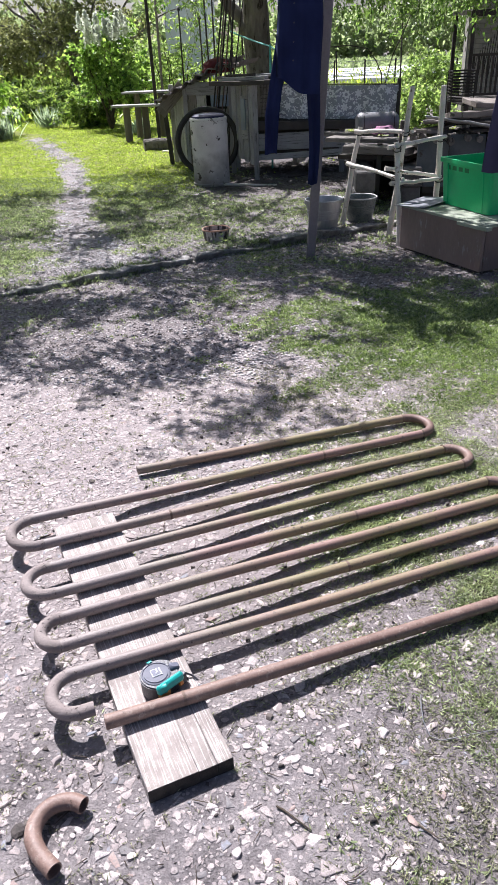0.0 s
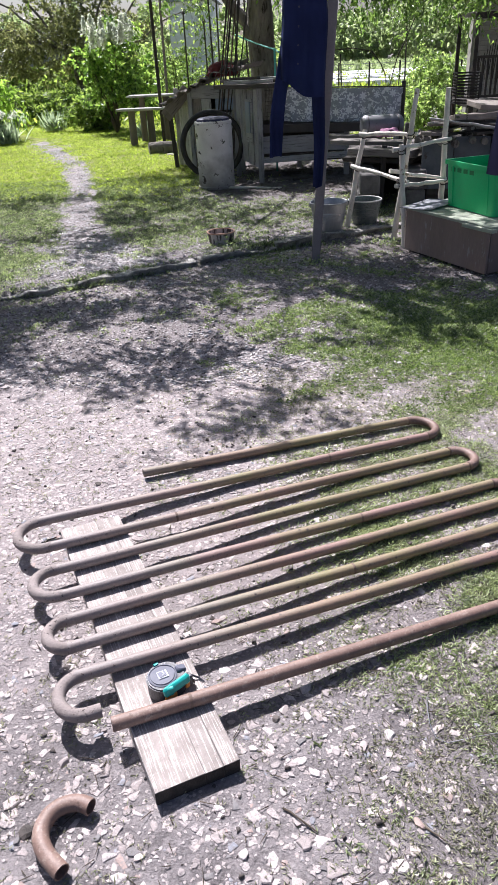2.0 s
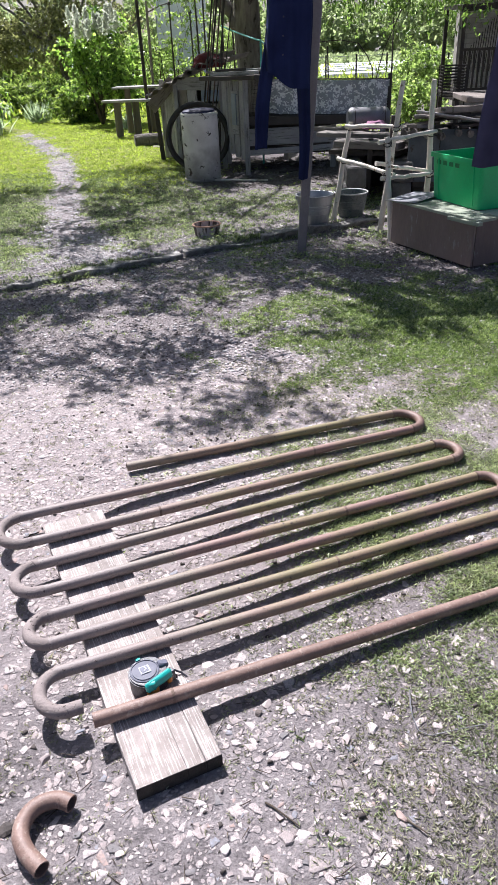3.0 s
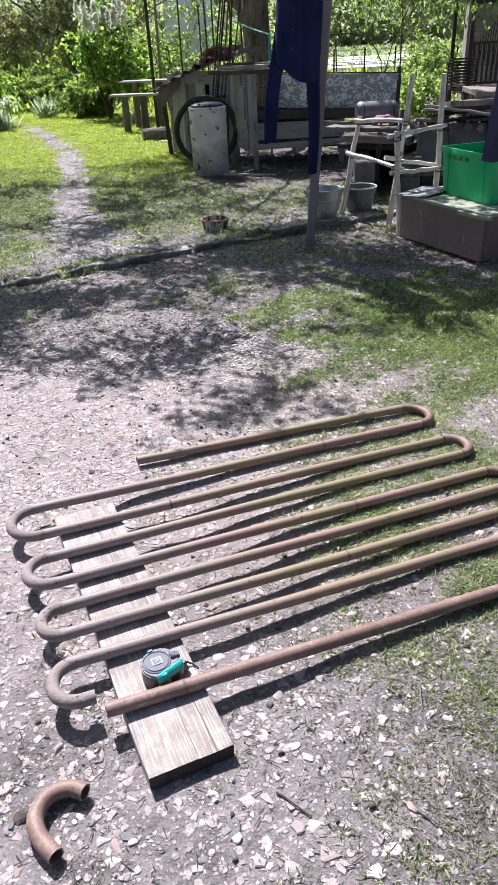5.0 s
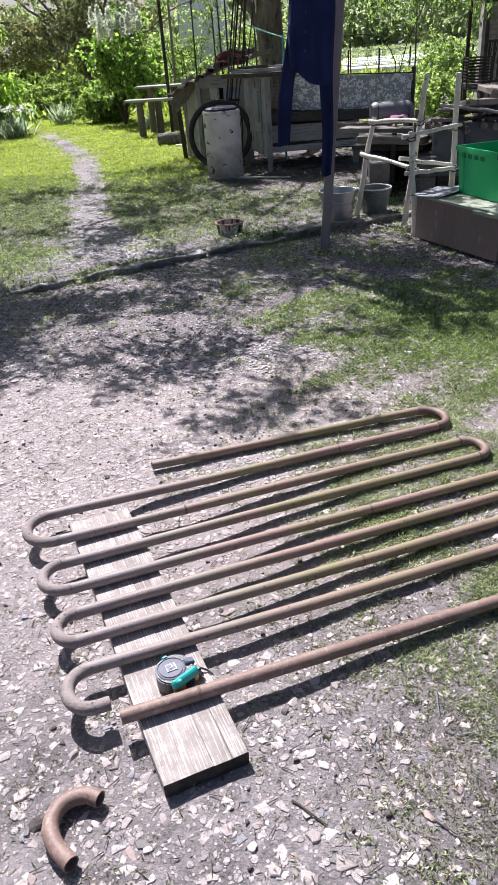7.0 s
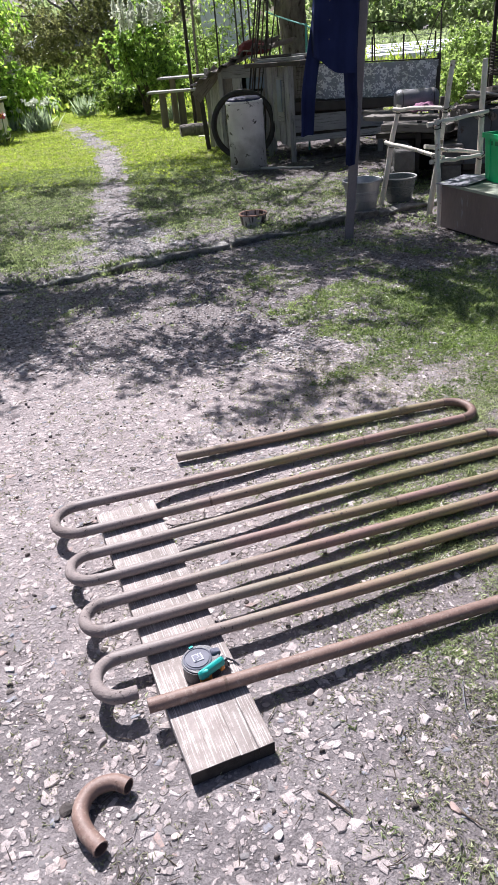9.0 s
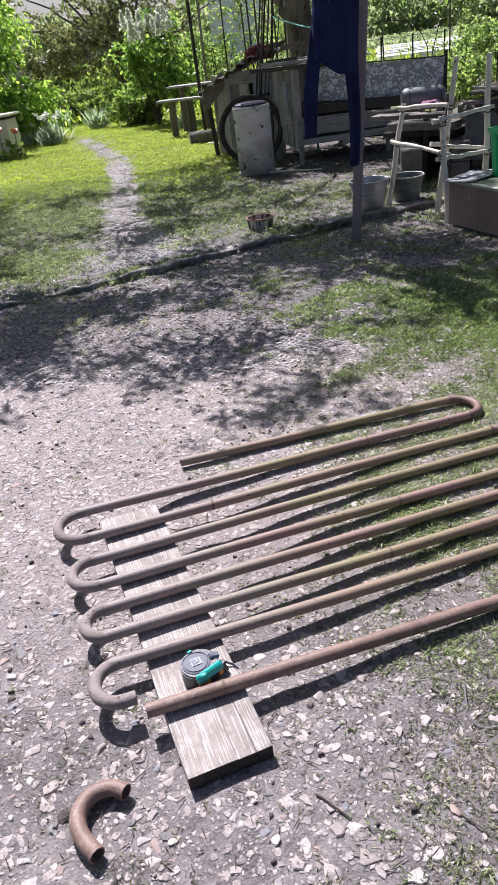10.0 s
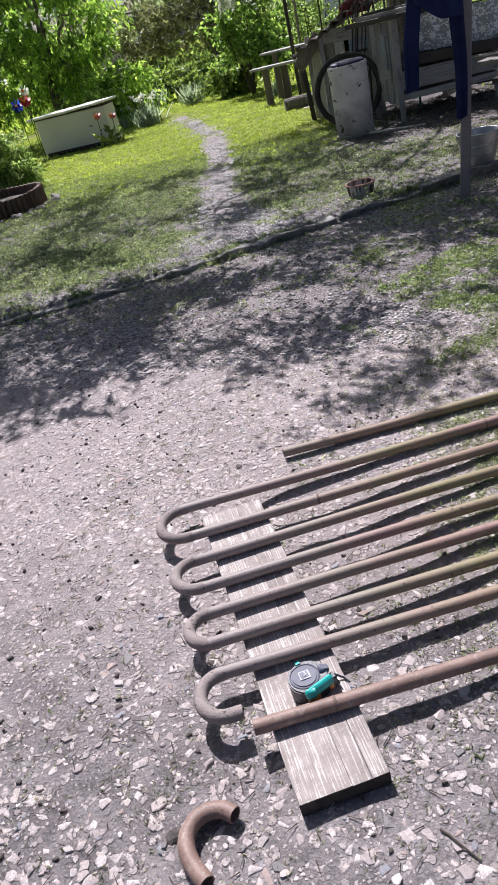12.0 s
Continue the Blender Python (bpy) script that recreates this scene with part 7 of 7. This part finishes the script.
pinwheel((-6.02, 13.95, 0), 0.60, 6, PINK, "pink plastic flower on a thin stalk", 0.085)
pinwheel((-5.78, 14.1, 0), 0.54, 6, PINK, "pink plastic flower beside the chest", 0.08)
pinwheel((-7.17, 13.6, 0), 1.14, 7, REDFLOWER, "red plastic pinwheel on a stick", 0.13)
pinwheel((-7.42, 13.7, 0), 1.09, 7, BLUEFLOWER, "blue plastic pinwheel on a stick", 0.14)
pinwheel((-7.24, 13.8, 0), 1.30, 7, BLOSSOM, "white plastic pinwheel on a stick", 0.12)
weed_clump((-5.88, 14.02, 0.03), 46, 0.13, 0.30, 5511, "clump of dull green broad leaves by the chest", LEAF_BUSH)

# ---- palisade bed ----
bed = thing("flower_bed", (-5.5, 8.95, 0), "round flower bed edged with brown palisade stakes", "flower bed")
stake_me = mesh_of(lathe([(0, 0), (0.036, 0), (0.036, 0.20), (0.030, 0.225), (0, 0.235)], 9), TUBBROWN, 50)
for k in range(56):
    a = 2 * math.pi * k / 56
    part("palisade", stake_me, TUBBROWN, bed, "", pose(-5.5 + 0.62 * math.cos(a), 8.95 + 0.62 * math.sin(a), 0.02 + 0.012 * math.sin(3 * a), 0, 0, 40 * k))
part("bed_soil", lathe([(0, 0.15), (0.5, 0.14), (0.6, 0.12), (0.6, 0.0)], 32), DARKSTONE, bed, "dark soil", pose(-5.5, 8.95, 0))
for k in range(22):
    a = -2.2 + 0.135 * k
    loose_stone((-5.5 + 0.78 * math.cos(a) + 0.04 * math.sin(9 * k), 8.95 + 0.78 * math.sin(a)), 0.04 + 0.018 * (k % 3), 400 + k, STONE_SINGLE, "pale stone edging the flower bed", 0.7)

# ---- far house, sheds, field ----
far_house = thing("far_house", (-13, 47, 0), "far grey house with a white-edged gable and a low lean-to", "house")
HOUSEWALL = surf("grey_far_plaster", (0.20, 0.20, 0.215), (0.28, 0.28, 0.30), 0.6, 8, 0.85)


def slab(corners, thick):
    """A thin roof plane over four corners."""
    bm = bmesh.new()
    f = bm.faces.new([bm.verts.new(p) for p in corners])
    bmesh.ops.solidify(bm, geom=[f], thickness=thick)
    return bm


part("wall", box(5.6, 5, 2.4, 0.02), HOUSEWALL, far_house, "", pose(-12.6, 49, 1.2))
part("gable", prism([(-2.8, 0), (2.8, 0), (0, 1.1)], 0.2, 0.0), HOUSEWALL, far_house, "", pose(-12.6, 46.62, 2.4, 90))
for a in (-1, 1):
    part("roof", slab([(-12.6 + 3.1 * a, 46.2, 2.34), (-12.6 + 3.1 * a, 51.8, 2.34), (-12.6, 51.8, 3.56), (-12.6, 46.2, 3.56)], 0.1), FARROOF, far_house, "grey-blue roof plane")
    board("bargeboard", Vector((-12.6 + 3.12 * a, 46.15, 2.30)), Vector((-12.6, 46.15, 3.54)), 0.05, 0.20, FILMWHITE, far_house, "white bargeboard")
part("lean_to_wall", box(1.6, 3, 1.7, 0.02), HOUSEWALL, far_house, "", pose(-16.2, 47.6, 0.85))
part("lean_to_roof", slab([(-17.1, 45.8, 1.72), (-15.42, 45.8, 1.72), (-15.42, 49.2, 2.6), (-17.1, 49.2, 2.6)], 0.08), FARROOF, far_house, "grey-blue lean-to roof")
for x in (-13.9, -11.4):
    part("window", box(0.9, 0.08, 1.0, 0.01), FARROOF, far_house, "", pose(x, 46.48, 1.4))
pale = thing("far_building", (-5.8, 52, 0), "far pale blue-white building beyond the garden", "building")
part("wall", box(2.8, 5, 4.6, 0.02), FARWALL, pale, "", pose(-5.8, 54, 2.3))
bm = bmesh.new()
vs = [bm.verts.new(p) for p in ((-2.8, -2.8, 4.6), (2.8, -2.8, 4.6), (2.8, 2.8, 4.6), (-2.8, 2.8, 4.6), (0, -2.8, 6.4), (0, 2.8, 6.4))]
for q in ((0, 1, 4), (1, 2, 5, 4), (2, 3, 5), (3, 0, 4, 5), (3, 2, 1, 0)):
    bm.faces.new([vs[k] for k in q])
part("roof", bm, FARROOF, pale, "", pose(-5.8, 54, 0) @ Matrix.Diagonal((0.6, 1, 1, 1)), 20)
far_logs = thing("far_log_stack", (-13.8, 37, 0), "far stack of pale sawn logs", "log stack")
lrng = random.Random(14)
for j in range(9):
    for i in range(2):
        x0 = -15.4 + 1.55 * i + lrng.uniform(-0.2, 0.2)
        part("log", tube(curve_pts((x0, 36.9 + 0.04 * j, 0.10 + 0.19 * j), (x0 + 1.6, 37.1 + 0.04 * j, 0.12 + 0.19 * j + lrng.uniform(-0.08, 0.06)), 0, 4, 0.02, lrng), lrng.uniform(0.06, 0.10), 8), PALEWOOD if (i + j) % 4 else BROWNWOOD, far_logs)
for k in range(5):
    ob = part("row_cover", prism([(0, 0), (15, 0), (15, 2.6), (0, 2.6)], 0.30, 0.12), FILMWHITE, None, "white film row cover on the far field", pose(0.062 * (34 + 4 * k), 34 + 4 * k, 0))
    tagged(ob, "", "row cover", "row covers on the field")
rng = np.random.default_rng(95)
cy = 56 + 1.6 * rng.integers(0, 26, 26000)
pos = np.stack([rng.uniform(-4, 46, 26000), cy + rng.normal(size=26000) * 0.22, rng.uniform(0, 0.25, 26000)], 1)
way = np.stack([rng.normal(size=26000), rng.normal(size=26000), rng.uniform(0.2, 1, 26000)], 1)
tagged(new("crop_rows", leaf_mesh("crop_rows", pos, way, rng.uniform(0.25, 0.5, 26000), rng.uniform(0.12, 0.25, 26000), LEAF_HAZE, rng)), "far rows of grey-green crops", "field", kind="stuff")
fence = thing("wire_fence", (3.5, 27, 0), "thin far garden fence of wire and posts", "fence")
for k in range(9):
    part("post", tube([(0.8 + 0.9 * k, 24, 0), (0.8 + 0.9 * k, 24, 1.15)], 0.025, 6), IRON, fence)
for z in (0.4, 0.75, 1.1):
    part("wire", tube([(0.8, 24, z), (8.0, 24, z)], 0.008, 5), GALV, fence)

# ---- single stone chips bedded in the soil ----
chip_rng = random.Random(77)
CHIP_MESHES = []
for k in range(24):
    bm = bmesh.new()
    n_side = chip_rng.choice((6, 7, 8, 9))
    way = [2 * math.pi * (j + chip_rng.uniform(-0.25, 0.25)) / n_side for j in range(n_side)]
    reach = [chip_rng.uniform(0.5, 1.1) for _ in way]
    slim = chip_rng.uniform(0.55, 0.95)
    rings = []
    for grow, z in ((0.84, 0.10 + 0.09 * chip_rng.random()), (1.0, 0.05), (0.95, -0.22)):
        rings.append([bm.verts.new((grow * r * math.cos(a), slim * grow * r * math.sin(a), z + (chip_rng.uniform(-0.03, 0.03) if z > 0 else 0))) for a, r in zip(way, reach)])
    for a, b in zip(rings, rings[1:]):
        for j in range(n_side):
            bm.faces.new((a[j], a[(j + 1) % n_side], b[(j + 1) % n_side], b[j]))
    bm.faces.new(rings[0])
    CHIP_MESHES.append(mesh_of(bm, STONE_SINGLE))
laid = 0
while laid < 300:
    cx, cy = chip_rng.uniform(-0.85, 0.7), 0.8 + 1.3 * chip_rng.random() ** 1.4
    if line_gap(np.array(cx), np.array(cy), [(-0.092, 1.137), (-0.588, 2.132)]) < 0.13 or chip_rng.random() > float(chip_share(cx, cy)) + 0.25:
        continue
    r = 0.009 + 0.014 * chip_rng.random() ** 2.5
    part("stone_chip", CHIP_MESHES[laid % 24], STONE_SINGLE, GROUND_SHEET, "", pose(cx, cy, float(relief(np.array(cx), np.array(cy))) + 0.001, chip_rng.uniform(-5, 5), chip_rng.uniform(-5, 5), chip_rng.uniform(0, 360)) @ Matrix.Diagonal((r, r, r, 1)))
    laid += 1
